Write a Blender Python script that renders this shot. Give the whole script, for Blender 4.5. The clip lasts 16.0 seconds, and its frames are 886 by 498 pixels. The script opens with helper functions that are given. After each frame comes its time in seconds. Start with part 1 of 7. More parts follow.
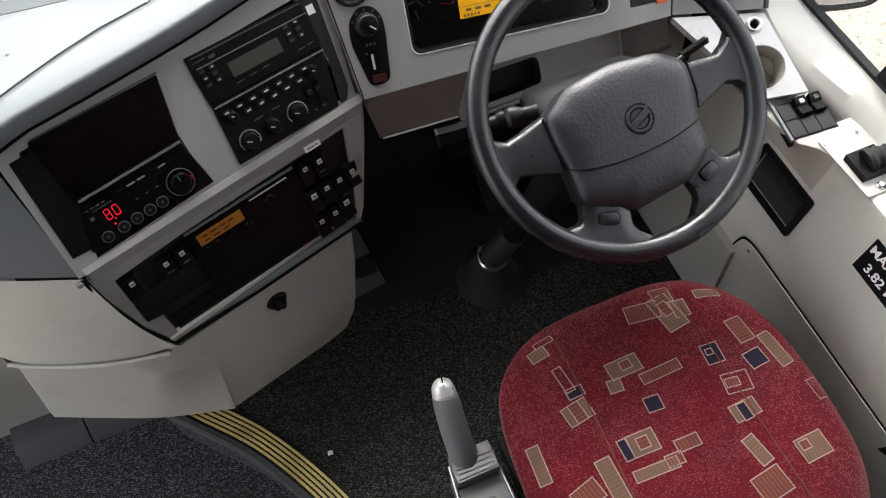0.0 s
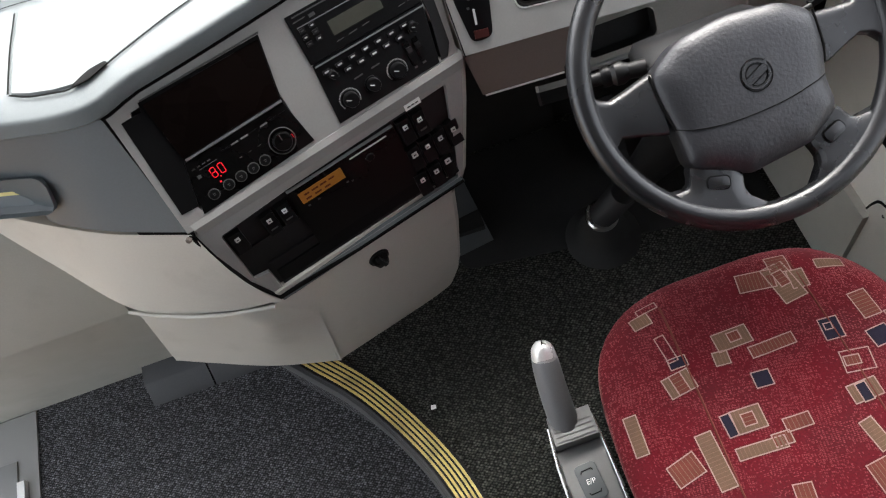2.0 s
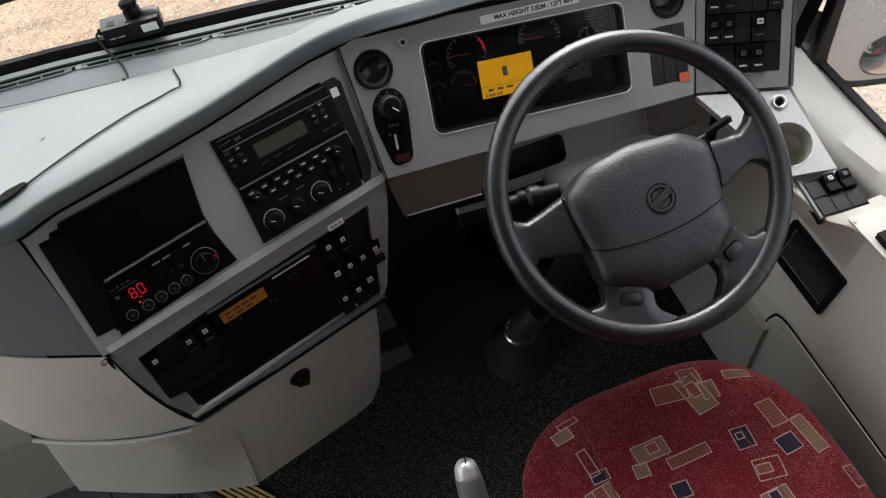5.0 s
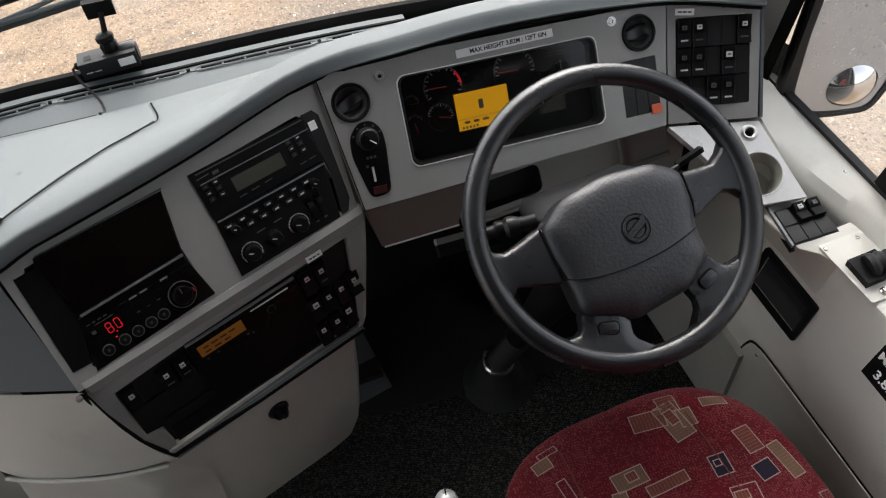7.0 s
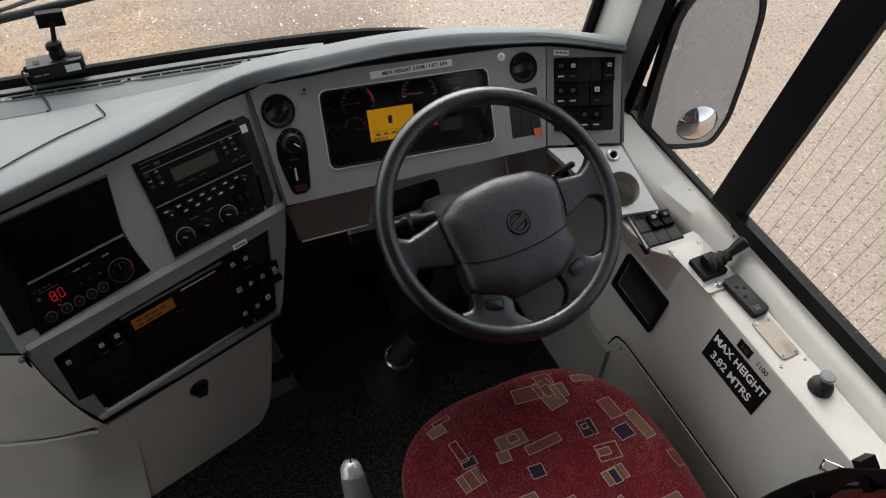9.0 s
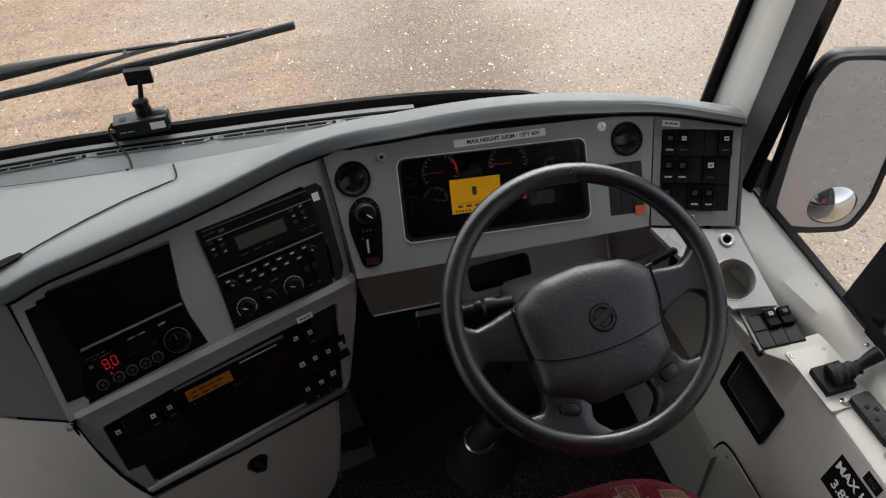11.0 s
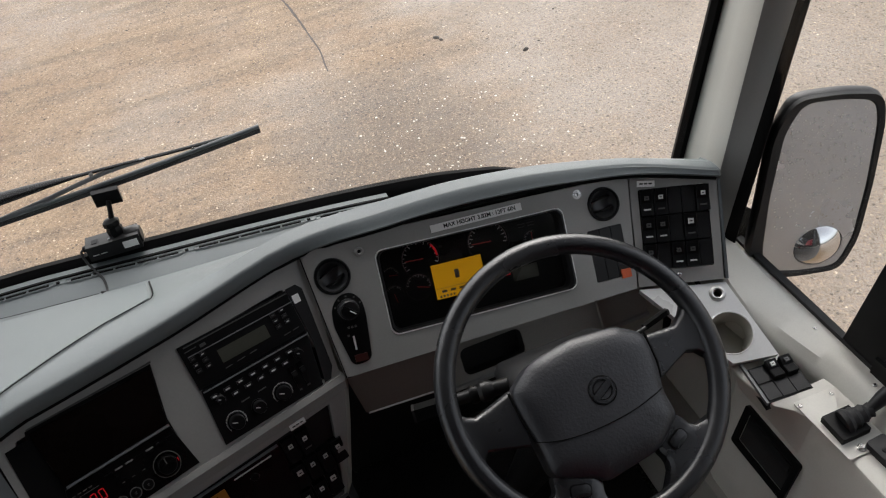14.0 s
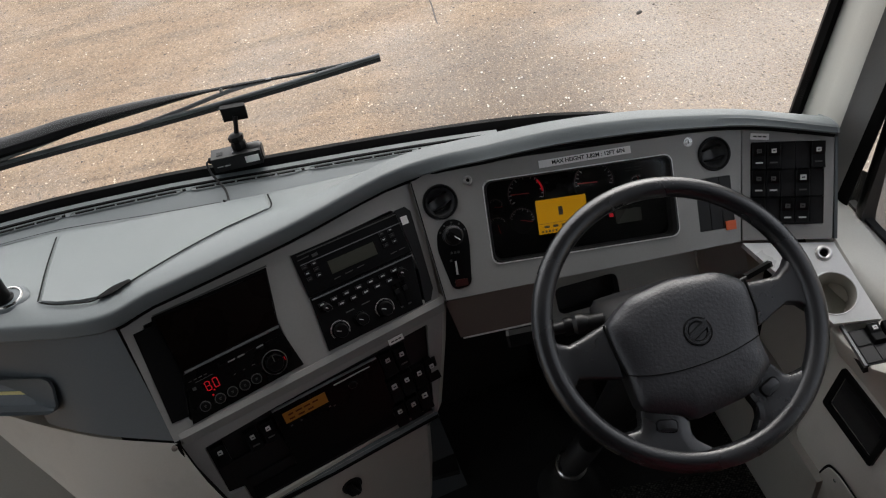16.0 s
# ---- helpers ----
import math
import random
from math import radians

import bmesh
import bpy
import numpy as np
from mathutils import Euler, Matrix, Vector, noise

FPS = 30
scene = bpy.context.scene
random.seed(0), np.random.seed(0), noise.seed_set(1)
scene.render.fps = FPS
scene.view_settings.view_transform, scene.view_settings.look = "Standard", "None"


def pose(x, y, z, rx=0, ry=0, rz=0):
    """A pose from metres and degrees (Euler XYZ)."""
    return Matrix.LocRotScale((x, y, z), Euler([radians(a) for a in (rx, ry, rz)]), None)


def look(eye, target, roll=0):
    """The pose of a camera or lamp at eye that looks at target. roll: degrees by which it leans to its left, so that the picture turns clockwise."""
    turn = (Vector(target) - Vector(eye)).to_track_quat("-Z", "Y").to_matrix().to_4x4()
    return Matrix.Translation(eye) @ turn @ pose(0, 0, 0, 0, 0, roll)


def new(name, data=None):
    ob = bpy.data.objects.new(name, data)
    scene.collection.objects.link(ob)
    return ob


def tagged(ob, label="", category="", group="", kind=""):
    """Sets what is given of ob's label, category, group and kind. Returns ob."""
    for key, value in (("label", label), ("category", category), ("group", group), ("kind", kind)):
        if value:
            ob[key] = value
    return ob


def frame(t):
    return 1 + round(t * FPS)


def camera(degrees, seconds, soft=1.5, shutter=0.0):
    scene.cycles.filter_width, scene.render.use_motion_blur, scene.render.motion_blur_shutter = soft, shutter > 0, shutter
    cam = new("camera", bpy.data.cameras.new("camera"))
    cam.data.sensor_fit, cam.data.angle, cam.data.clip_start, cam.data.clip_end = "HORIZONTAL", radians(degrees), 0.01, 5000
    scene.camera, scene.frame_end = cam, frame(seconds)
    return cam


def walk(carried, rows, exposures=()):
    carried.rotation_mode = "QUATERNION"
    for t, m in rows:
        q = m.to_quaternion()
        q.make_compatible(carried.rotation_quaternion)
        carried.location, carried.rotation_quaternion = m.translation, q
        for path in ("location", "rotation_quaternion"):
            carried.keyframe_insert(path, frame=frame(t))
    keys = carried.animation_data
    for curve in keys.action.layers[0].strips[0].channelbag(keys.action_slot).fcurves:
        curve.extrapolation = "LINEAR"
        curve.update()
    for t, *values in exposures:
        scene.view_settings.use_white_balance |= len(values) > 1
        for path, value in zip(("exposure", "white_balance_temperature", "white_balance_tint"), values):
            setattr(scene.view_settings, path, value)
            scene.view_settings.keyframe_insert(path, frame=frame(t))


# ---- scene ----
cam = camera(56.4, 16.0, soft=1.15)
PATH = [
    (0, (-0.471, -0.581, 1.698), (-0.179, 0.382, -0.031), -6.2),
    (0.5, (-0.459, -0.583, 1.694), (-0.236, 0.321, -0.076), -6.7),
    (1, (-0.452, -0.574, 1.692), (-0.274, 0.335, -0.08), -8.2),
    (1.5, (-0.42, -0.571, 1.682), (-0.466, 0.396, -0.067), -21.8),
    (2, (-0.42, -0.571, 1.683), (-0.46, 0.395, -0.068), -21.8),
    (2.5, (-0.457, -0.571, 1.693), (-0.402, 0.378, -0.066), -16.3),
    (3, (-0.445, -0.575, 1.697), (-0.371, 0.39, -0.053), -15.6),
    (3.5, (-0.443, -0.571, 1.708), (-0.277, 0.447, -0.006), -11.4),
    (3.7, (-0.434, -0.577, 1.698), (-0.262, 0.485, 0.012), -11.6),
    (6, (-0.436, -0.564, 1.712), (-0.13, 0.546, 0.077), -7.6),
    (6.5, (-0.436, -0.562, 1.713), (-0.125, 0.557, 0.084), -7.5),
    (7, (-0.436, -0.571, 1.714), (-0.108, 0.575, 0.108), -7.4),
    (7.5, (-0.42, -0.582, 1.747), (-0.204, 0.582, 0.135), -10.5),
    (8, (-0.655, -0.689, 1.748), (-0.183, 0.472, 0.189), -2.3),
    (8.5, (-0.666, -0.72, 1.788), (-0.069, 0.432, 0.266), 2.4),
    (8.7, (-0.59, -0.773, 1.806), (0.019, 0.374, 0.285), 3.1),
    (10.8, (-0.425, -0.647, 1.792), (0.015, 0.621, 0.309), 0.2),
    (11, (-0.386, -0.666, 1.763), (-0.066, 0.659, 0.299), -4.0),
    (11.5, (-0.416, -0.613, 1.789), (-0.167, 0.731, 0.329), -6.9),
    (12, (-0.447, -0.589, 1.781), (-0.155, 0.776, 0.348), -8.0),
    (12.5, (-0.486, -0.537, 1.761), (-0.078, 0.809, 0.34), -6.1),
    (13, (-0.326, -0.623, 1.767), (0.049, 0.832, 0.447), -10.2),
    (13.5, (-0.34, -0.615, 1.759), (0.131, 0.796, 0.422), -7.8),
    (14, (-0.362, -0.637, 1.761), (0.026, 0.793, 0.418), -9.4),
    (14.5, (-0.364, -0.64, 1.766), (-0.041, 0.76, 0.374), -8.3),
    (15, (-0.363, -0.678, 1.775), (-0.138, 0.715, 0.358), -9.2),
    (15.5, (-0.352, -0.695, 1.755), (-0.23, 0.713, 0.34), -11.4),
    (16, (-0.413, -0.695, 1.749), (-0.249, 0.747, 0.373), -10.5),
]
EXPOSURES = [(0, 2.03), (0.5, 2.29), (1.0, 2.36), (1.5, 2.33), (2.5, 2.34), (3.0, 2.34), (3.5, 2.09), (6, 1.38), (7.5, 1.26), (8.5, 1.0), (11, 0.85), (11.5, 0.80), (12.5, 0.75), (13.5, 0.65), (14.5, 0.72), (15.5, 0.80), (16, 0.74)]
walk(cam, [(t, look(eye, target, roll)) for t, eye, target, roll in PATH], EXPOSURES)

# ---------- world and light ----------
world = bpy.data.worlds.new("sky")
scene.world = world
world.use_nodes = True
wn = world.node_tree
sky = wn.nodes.new("ShaderNodeTexSky")
sky.sky_type, sky.sun_disc = "NISHITA", False
sky.sun_elevation, sky.sun_rotation = radians(44), radians(25)
sky.air_density, sky.dust_density, sky.ozone_density = 1.0, 4.0, 1.0
pale = wn.nodes.new("ShaderNodeHueSaturation")
pale.inputs["Saturation"].default_value = 0.28
wn.links.new(sky.outputs[0], pale.inputs["Color"])
wn.links.new(pale.outputs[0], wn.nodes["Background"].inputs[0])
wn.nodes["Background"].inputs[1].default_value = 0.20
sun = new("sun", bpy.data.lights.new("sun", "SUN"))
sun.data.energy, sun.data.angle, sun.data.color = 1.0, radians(80), (1.0, 0.98, 0.95)
sun.matrix_world = look((0, 0, 0), (0.20, -0.65, -0.69))


# ---------- materials ----------
def material(name, color, rough=0.5, metal=0.0, vary=0.12, grain=40.0, bump=0.0, bump_scale=600.0, spec=0.5, coat=0.0, rough_vary=0.1, dirt=0.0):
    m = bpy.data.materials.new(name)
    m.use_nodes = True
    nt = m.node_tree
    b = nt.nodes["Principled BSDF"]
    co = nt.nodes.new("ShaderNodeTexCoord")
    big = nt.nodes.new("ShaderNodeTexNoise")
    big.inputs["Scale"].default_value, big.inputs["Detail"].default_value = grain / 5, 6
    fine = nt.nodes.new("ShaderNodeTexNoise")
    fine.inputs["Scale"].default_value, fine.inputs["Detail"].default_value = grain * 8, 3
    nt.links.new(co.outputs["Object"], big.inputs["Vector"])
    nt.links.new(co.outputs["Object"], fine.inputs["Vector"])
    add = nt.nodes.new("ShaderNodeMath")
    add.operation = "ADD"
    nt.links.new(big.outputs[0], add.inputs[0])
    nt.links.new(fine.outputs[0], add.inputs[1])
    ramp = nt.nodes.new("ShaderNodeMapRange")
    ramp.inputs[1].default_value, ramp.inputs[2].default_value = 0.6, 1.4
    ramp.inputs[3].default_value, ramp.inputs[4].default_value = 1 - vary, 1 + vary
    nt.links.new(add.outputs[0], ramp.inputs[0])
    mul = nt.nodes.new("ShaderNodeVectorMath")
    mul.operation = "SCALE"
    mul.inputs[0].default_value = color
    nt.links.new(ramp.outputs[0], mul.inputs["Scale"])
    out = mul.outputs[0]
    if dirt:
        spots = nt.nodes.new("ShaderNodeTexNoise")
        spots.inputs["Scale"].default_value, spots.inputs["Detail"].default_value = 14, 8
        nt.links.new(co.outputs["Object"], spots.inputs["Vector"])
        cut = nt.nodes.new("ShaderNodeMapRange")
        cut.inputs[1].default_value, cut.inputs[2].default_value, cut.inputs[4].default_value = 0.56, 0.72, dirt
        nt.links.new(spots.outputs[0], cut.inputs[0])
        mix = nt.nodes.new("ShaderNodeMix")
        mix.data_type = "RGBA"
        nt.links.new(cut.outputs[0], mix.inputs[0])
        nt.links.new(out, mix.inputs[6])
        mix.inputs[7].default_value = (0.09, 0.08, 0.065, 1)
        out = mix.outputs[2]
    nt.links.new(out, b.inputs["Base Color"])
    rr = nt.nodes.new("ShaderNodeMapRange")
    rr.inputs[1].default_value, rr.inputs[2].default_value = 0.35, 0.65
    rr.inputs[3].default_value, rr.inputs[4].default_value = max(0.02, rough - rough_vary), min(1, rough + rough_vary)
    nt.links.new(big.outputs[0], rr.inputs[0])
    nt.links.new(rr.outputs[0], b.inputs["Roughness"])
    b.inputs["Metallic"].default_value = metal
    b.inputs["Specular IOR Level"].default_value = spec
    b.inputs["Coat Weight"].default_value = coat
    if bump:
        v = nt.nodes.new("ShaderNodeTexNoise")
        v.inputs["Scale"].default_value, v.inputs["Detail"].default_value = bump_scale, 2
        nt.links.new(co.outputs["Object"], v.inputs["Vector"])
        bp = nt.nodes.new("ShaderNodeBump")
        bp.inputs["Strength"].default_value, bp.inputs["Distance"].default_value = bump, 0.001
        nt.links.new(v.outputs[0], bp.inputs["Height"])
        nt.links.new(bp.outputs[0], b.inputs["Normal"])
    return m


def glow(name, color, strength):
    m = bpy.data.materials.new(name)
    m.use_nodes = True
    b = m.node_tree.nodes["Principled BSDF"]
    b.inputs["Base Color"].default_value = (*color, 1)
    b.inputs["Emission Color"].default_value = (*color, 1)
    b.inputs["Emission Strength"].default_value = strength
    return m


def clear(name, tint=(1, 1, 1), gloss=0.035):
    m = bpy.data.materials.new(name)
    m.use_nodes = True
    nt = m.node_tree
    nt.nodes.remove(nt.nodes["Principled BSDF"])
    a, g = nt.nodes.new("ShaderNodeBsdfTransparent"), nt.nodes.new("ShaderNodeBsdfGlossy")
    a.inputs[0].default_value = (*tint, 1)
    g.inputs["Roughness"].default_value = 0.03
    mx = nt.nodes.new("ShaderNodeMixShader")
    mx.inputs[0].default_value = gloss
    nt.links.new(a.outputs[0], mx.inputs[1])
    nt.links.new(g.outputs[0], mx.inputs[2])
    nt.links.new(mx.outputs[0], nt.nodes["Material Output"].inputs[0])
    return m


def carpet_material(name, color, fleck):
    m = material(name, color, 0.95, vary=0.35, grain=60, spec=0.1)
    nt = m.node_tree
    b = nt.nodes["Principled BSDF"]
    co = nt.nodes.new("ShaderNodeTexCoord")
    mp = nt.nodes.new("ShaderNodeMapping")
    mp.inputs["Rotation"].default_value = (0, 0, radians(38))
    mp.inputs["Scale"].default_value = (150, 210, 150)
    nt.links.new(co.outputs["Object"], mp.inputs[0])
    vo = nt.nodes.new("ShaderNodeTexVoronoi")
    vo.inputs["Scale"].default_value = 1.0
    vo.inputs["Randomness"].default_value = 0.45
    nt.links.new(mp.outputs[0], vo.inputs["Vector"])
    cr = nt.nodes.new("ShaderNodeMapRange")
    cr.inputs[1].default_value, cr.inputs[2].default_value = 0.15, 0.6
    cr.inputs[3].default_value, cr.inputs[4].default_value = 1.0, 0.0
    nt.links.new(vo.outputs["Distance"], cr.inputs[0])
    mix = nt.nodes.new("ShaderNodeMix")
    mix.data_type = "RGBA"
    nt.links.new(cr.outputs[0], mix.inputs[0])
    mix.inputs[6].default_value = (*[c * 0.25 for c in color], 1)
    sep = nt.nodes.new("ShaderNodeMix")
    sep.data_type = "RGBA"
    sep.inputs[6].default_value, sep.inputs[7].default_value = (*color, 1), (*fleck, 1)
    wn_ = nt.nodes.new("ShaderNodeTexWhiteNoise")
    nt.links.new(vo.outputs["Position"], wn_.inputs["Vector"])
    nt.links.new(wn_.outputs["Value"], sep.inputs[0])
    nt.links.new(sep.outputs[2], mix.inputs[7])
    nt.links.new(mix.outputs[2], b.inputs["Base Color"])
    bp = nt.nodes.new("ShaderNodeBump")
    bp.inputs["Strength"].default_value, bp.inputs["Distance"].default_value = 0.9, 0.003
    nt.links.new(cr.outputs[0], bp.inputs["Height"])
    nt.links.new(bp.outputs[0], b.inputs["Normal"])
    return m


def fabric_material(name, color, dot):
    """Moquette: red pile with short pale stitches, lengthwise and crosswise, that thin out in drifts."""
    m = material(name, color, 0.9, vary=0.3, grain=50, spec=0.12)
    nt = m.node_tree
    b = nt.nodes["Principled BSDF"]
    b.inputs["Sheen Weight"].default_value = 0.22
    b.inputs["Sheen Roughness"].default_value = 0.4
    b.inputs["Sheen Tint"].default_value = (1.0, 0.55, 0.55, 1)
    col_ = b.inputs["Base Color"].links[0].from_socket
    co = nt.nodes.new("ShaderNodeTexCoord")

    def rng(src, a, c, lo=0.0, hi=1.0):
        r = nt.nodes.new("ShaderNodeMapRange")
        for i, v in enumerate((a, c, lo, hi)):
            r.inputs[i + 1].default_value = v
        nt.links.new(src, r.inputs[0])
        return r.outputs[0]

    def mul(a, c, op="MULTIPLY"):
        x = nt.nodes.new("ShaderNodeMath")
        x.operation = op
        nt.links.new(a, x.inputs[0])
        nt.links.new(c, x.inputs[1])
        return x.outputs[0]

    swirl = nt.nodes.new("ShaderNodeTexNoise")
    swirl.inputs["Scale"].default_value = 7
    nt.links.new(co.outputs["Object"], swirl.inputs["Vector"])
    bend = nt.nodes.new("ShaderNodeVectorMath")
    bend.operation = "MULTIPLY_ADD"
    bend.inputs[1].default_value = (0.016, 0.016, 0)
    nt.links.new(swirl.outputs["Color"], bend.inputs[0])
    nt.links.new(co.outputs["Object"], bend.inputs[2])
    relief = None
    for sx, sy, seed, lo in ((230, 400, 0.0, 0.40), (430, 215, 3.7, 0.46)):
        mp = nt.nodes.new("ShaderNodeMapping")
        mp.inputs["Rotation"].default_value = (0, 0, radians(6))
        mp.inputs["Location"].default_value = (seed, seed, 0.5)
        mp.inputs["Scale"].default_value = (sx, sy, 0.001)
        nt.links.new(bend.outputs[0], mp.inputs[0])
        vo = nt.nodes.new("ShaderNodeTexVoronoi")
        vo.distance, vo.voronoi_dimensions = "CHEBYCHEV", "2D"
        vo.inputs["Scale"].default_value, vo.inputs["Randomness"].default_value = 1.0, 0.12
        nt.links.new(mp.outputs[0], vo.inputs["Vector"])
        stitch = rng(vo.outputs["Distance"], 0.36, 0.26)
        sep = nt.nodes.new("ShaderNodeSeparateColor")
        nt.links.new(vo.outputs["Color"], sep.inputs[0])
        patch = nt.nodes.new("ShaderNodeTexNoise")
        patch.inputs["Scale"].default_value, patch.inputs["Detail"].default_value = 17 + seed, 3
        nt.links.new(co.outputs["Object"], patch.inputs["Vector"])
        some = rng(mul(sep.outputs[0], rng(patch.outputs[0], lo, lo + 0.2, 0.10, 0.75), "SUBTRACT"), 0.0, -0.05)
        fac = mul(stitch, some)
        mix = nt.nodes.new("ShaderNodeMix")
        mix.data_type = "RGBA"
        nt.links.new(mul(fac, rng(sep.outputs[1], 0, 1, 0.45, 1.0)), mix.inputs[0])
        nt.links.new(col_, mix.inputs[6])
        mix.inputs[7].default_value = (*dot, 1)
        col_ = mix.outputs[2]
        relief = fac if relief is None else mul(relief, fac, "ADD")
    nt.links.new(col_, b.inputs["Base Color"])
    bp = nt.nodes.new("ShaderNodeBump")
    bp.inputs["Strength"].default_value, bp.inputs["Distance"].default_value = 0.5, 0.0012
    nt.links.new(relief, bp.inputs["Height"])
    nt.links.new(bp.outputs[0], b.inputs["Normal"])
    return m


def ground_material():
    """Wet sandy tarmac: pale and dark stones in a tan binder, worn tracks, damp sheen."""
    m = bpy.data.materials.new("wet_gravel_tarmac")
    m.use_nodes = True
    nt = m.node_tree
    b = nt.nodes["Principled BSDF"]
    co = nt.nodes.new("ShaderNodeTexCoord")

    def tex(kind, scale, **kw):
        n = nt.nodes.new(kind)
        n.inputs["Scale"].default_value = scale
        for k, v in kw.items():
            n.inputs[k].default_value = v
        nt.links.new(co.outputs["Object"], n.inputs["Vector"])
        return n

    def rng(src, a, c, lo=0.0, hi=1.0):
        r = nt.nodes.new("ShaderNodeMapRange")
        for i, v in enumerate((a, c, lo, hi)):
            r.inputs[i + 1].default_value = v
        nt.links.new(src, r.inputs[0])
        return r.outputs[0]

    def mix(fac, a, c):
        x = nt.nodes.new("ShaderNodeMix")
        x.data_type = "RGBA"
        nt.links.new(fac, x.inputs[0])
        for i, v in ((6, a), (7, c)):
            if isinstance(v, tuple):
                x.inputs[i].default_value = (*v, 1)
            else:
                nt.links.new(v, x.inputs[i])
        return x.outputs[2]

    stones = tex("ShaderNodeTexVoronoi", 62)
    tiny = tex("ShaderNodeTexVoronoi", 150)
    # uneven stones: the cells' pattern is bent by a fine noise
    bend = tex("ShaderNodeTexNoise", 70, Detail=3)
    sway = nt.nodes.new("ShaderNodeVectorMath")
    sway.operation = "MULTIPLY_ADD"
    sway.inputs[1].default_value = (0.022, 0.022, 0.0)
    nt.links.new(bend.outputs["Color"], sway.inputs[0])
    nt.links.new(co.outputs["Object"], sway.inputs[2])
    for cells in (stones, tiny):
        nt.links.new(sway.outputs[0], cells.inputs["Vector"])
    cloud = tex("ShaderNodeTexNoise", 0.9, Detail=8, Roughness=0.65)
    patch = tex("ShaderNodeTexNoise", 4.0, Detail=6)
    mp = nt.nodes.new("ShaderNodeMapping")
    mp.inputs["Rotation"].default_value = (0, 0, radians(-14))
    mp.inputs["Scale"].default_value = (0.9, 6, 1)
    nt.links.new(co.outputs["Object"], mp.inputs[0])
    streak = nt.nodes.new("ShaderNodeTexNoise")
    streak.inputs["Scale"].default_value, streak.inputs["Detail"].default_value = 1.2, 5
    nt.links.new(mp.outputs[0], streak.inputs["Vector"])
    c = mix(rng(patch.outputs[0], 0.35, 0.65), (0.268, 0.203, 0.143), (0.335, 0.270, 0.20))
    c = mix(rng(streak.outputs[0], 0.46, 0.64, 0, 0.9), c, (0.185, 0.148, 0.112))
    clump = tex("ShaderNodeTexNoise", 38, Detail=4, Roughness=0.7)
    c = mix(rng(clump.outputs[0], 0.50, 0.62, 0, 0.30), c, (0.42, 0.34, 0.265))
    c = mix(rng(clump.outputs[0], 0.47, 0.36, 0, 0.45), c, (0.145, 0.113, 0.086))
    c = mix(rng(cloud.outputs[0], 0.5, 0.66, 0, 0.6), c, (0.25, 0.225, 0.205))
    # greyer tarmac along the coach's offside
    side = nt.nodes.new("ShaderNodeSeparateXYZ")
    nt.links.new(co.outputs["Object"], side.inputs[0])
    drift = nt.nodes.new("ShaderNodeMath")
    drift.operation = "MULTIPLY_ADD"
    drift.inputs[1].default_value = 2.0
    nt.links.new(cloud.outputs[0], drift.inputs[0])
    nt.links.new(side.outputs["X"], drift.inputs[2])
    c = mix(rng(drift.outputs[0], 1.7, 2.8, 0, 0.85), c, (0.300, 0.290, 0.285))
    # damp grey stain in front of the coach
    mo = nt.nodes.new("ShaderNodeMapping")
    mo.inputs["Location"].default_value = (-0.75 / 0.9, -3.3 / 1.5, 0.85)
    mo.inputs["Scale"].default_value = (1 / 0.9, 1 / 1.5, 1)
    nt.links.new(co.outputs["Object"], mo.inputs[0])
    ball = nt.nodes.new("ShaderNodeTexGradient")
    ball.gradient_type = "SPHERICAL"
    wob = nt.nodes.new("ShaderNodeVectorMath")
    wob.operation = "ADD"
    nz = tex("ShaderNodeTexNoise", 2.2, Detail=6)
    off = nt.nodes.new("ShaderNodeVectorMath")
    off.operation = "SCALE"
    off.inputs["Scale"].default_value = 0.55
    nt.links.new(nz.outputs["Color"], off.inputs[0])
    nt.links.new(mo.outputs[0], wob.inputs[0])
    nt.links.new(off.outputs[0], wob.inputs[1])
    nt.links.new(wob.outputs[0], ball.inputs[0])
    c = mix(rng(ball.outputs["Fac"], 0.05, 0.45, 0, 0.75), c, (0.155, 0.145, 0.14))
    sr = nt.nodes.new("ShaderNodeSeparateColor")
    nt.links.new(stones.outputs["Color"], sr.inputs[0])
    tr = nt.nodes.new("ShaderNodeSeparateColor")
    nt.links.new(tiny.outputs["Color"], tr.inputs[0])
    pale = nt.nodes.new("ShaderNodeMath")
    pale.operation = "MULTIPLY"
    few = nt.nodes.new("ShaderNodeMath")
    few.operation = "MULTIPLY_ADD"
    few.inputs[1].default_value = 0.22
    nt.links.new(patch.outputs[0], few.inputs[0])
    nt.links.new(sr.outputs[0], few.inputs[2])
    nt.links.new(rng(few.outputs[0], 1.075, 1.11), pale.inputs[0])
    nt.links.new(rng(stones.outputs["Distance"], 0.42, 0.26), pale.inputs[1])
    dark = nt.nodes.new("ShaderNodeMath")
    dark.operation = "MULTIPLY"
    nt.links.new(rng(sr.outputs[1], 0.86, 0.90, 0, 0.7), dark.inputs[0])
    nt.links.new(rng(stones.outputs["Distance"], 0.5, 0.35), dark.inputs[1])
    c = mix(rng(tr.outputs[0], 0.55, 0.95, 0, 0.55), c, (0.12, 0.093, 0.072))
    c = mix(rng(tr.outputs[1], 0.75, 0.95, 0, 0.55), c, (0.52, 0.44, 0.355))
    c = mix(dark.outputs[0], c, (0.06, 0.05, 0.045))
    c = mix(pale.outputs[0], c, (0.80, 0.74, 0.64))
    wet = nt.nodes.new("ShaderNodeVectorMath")
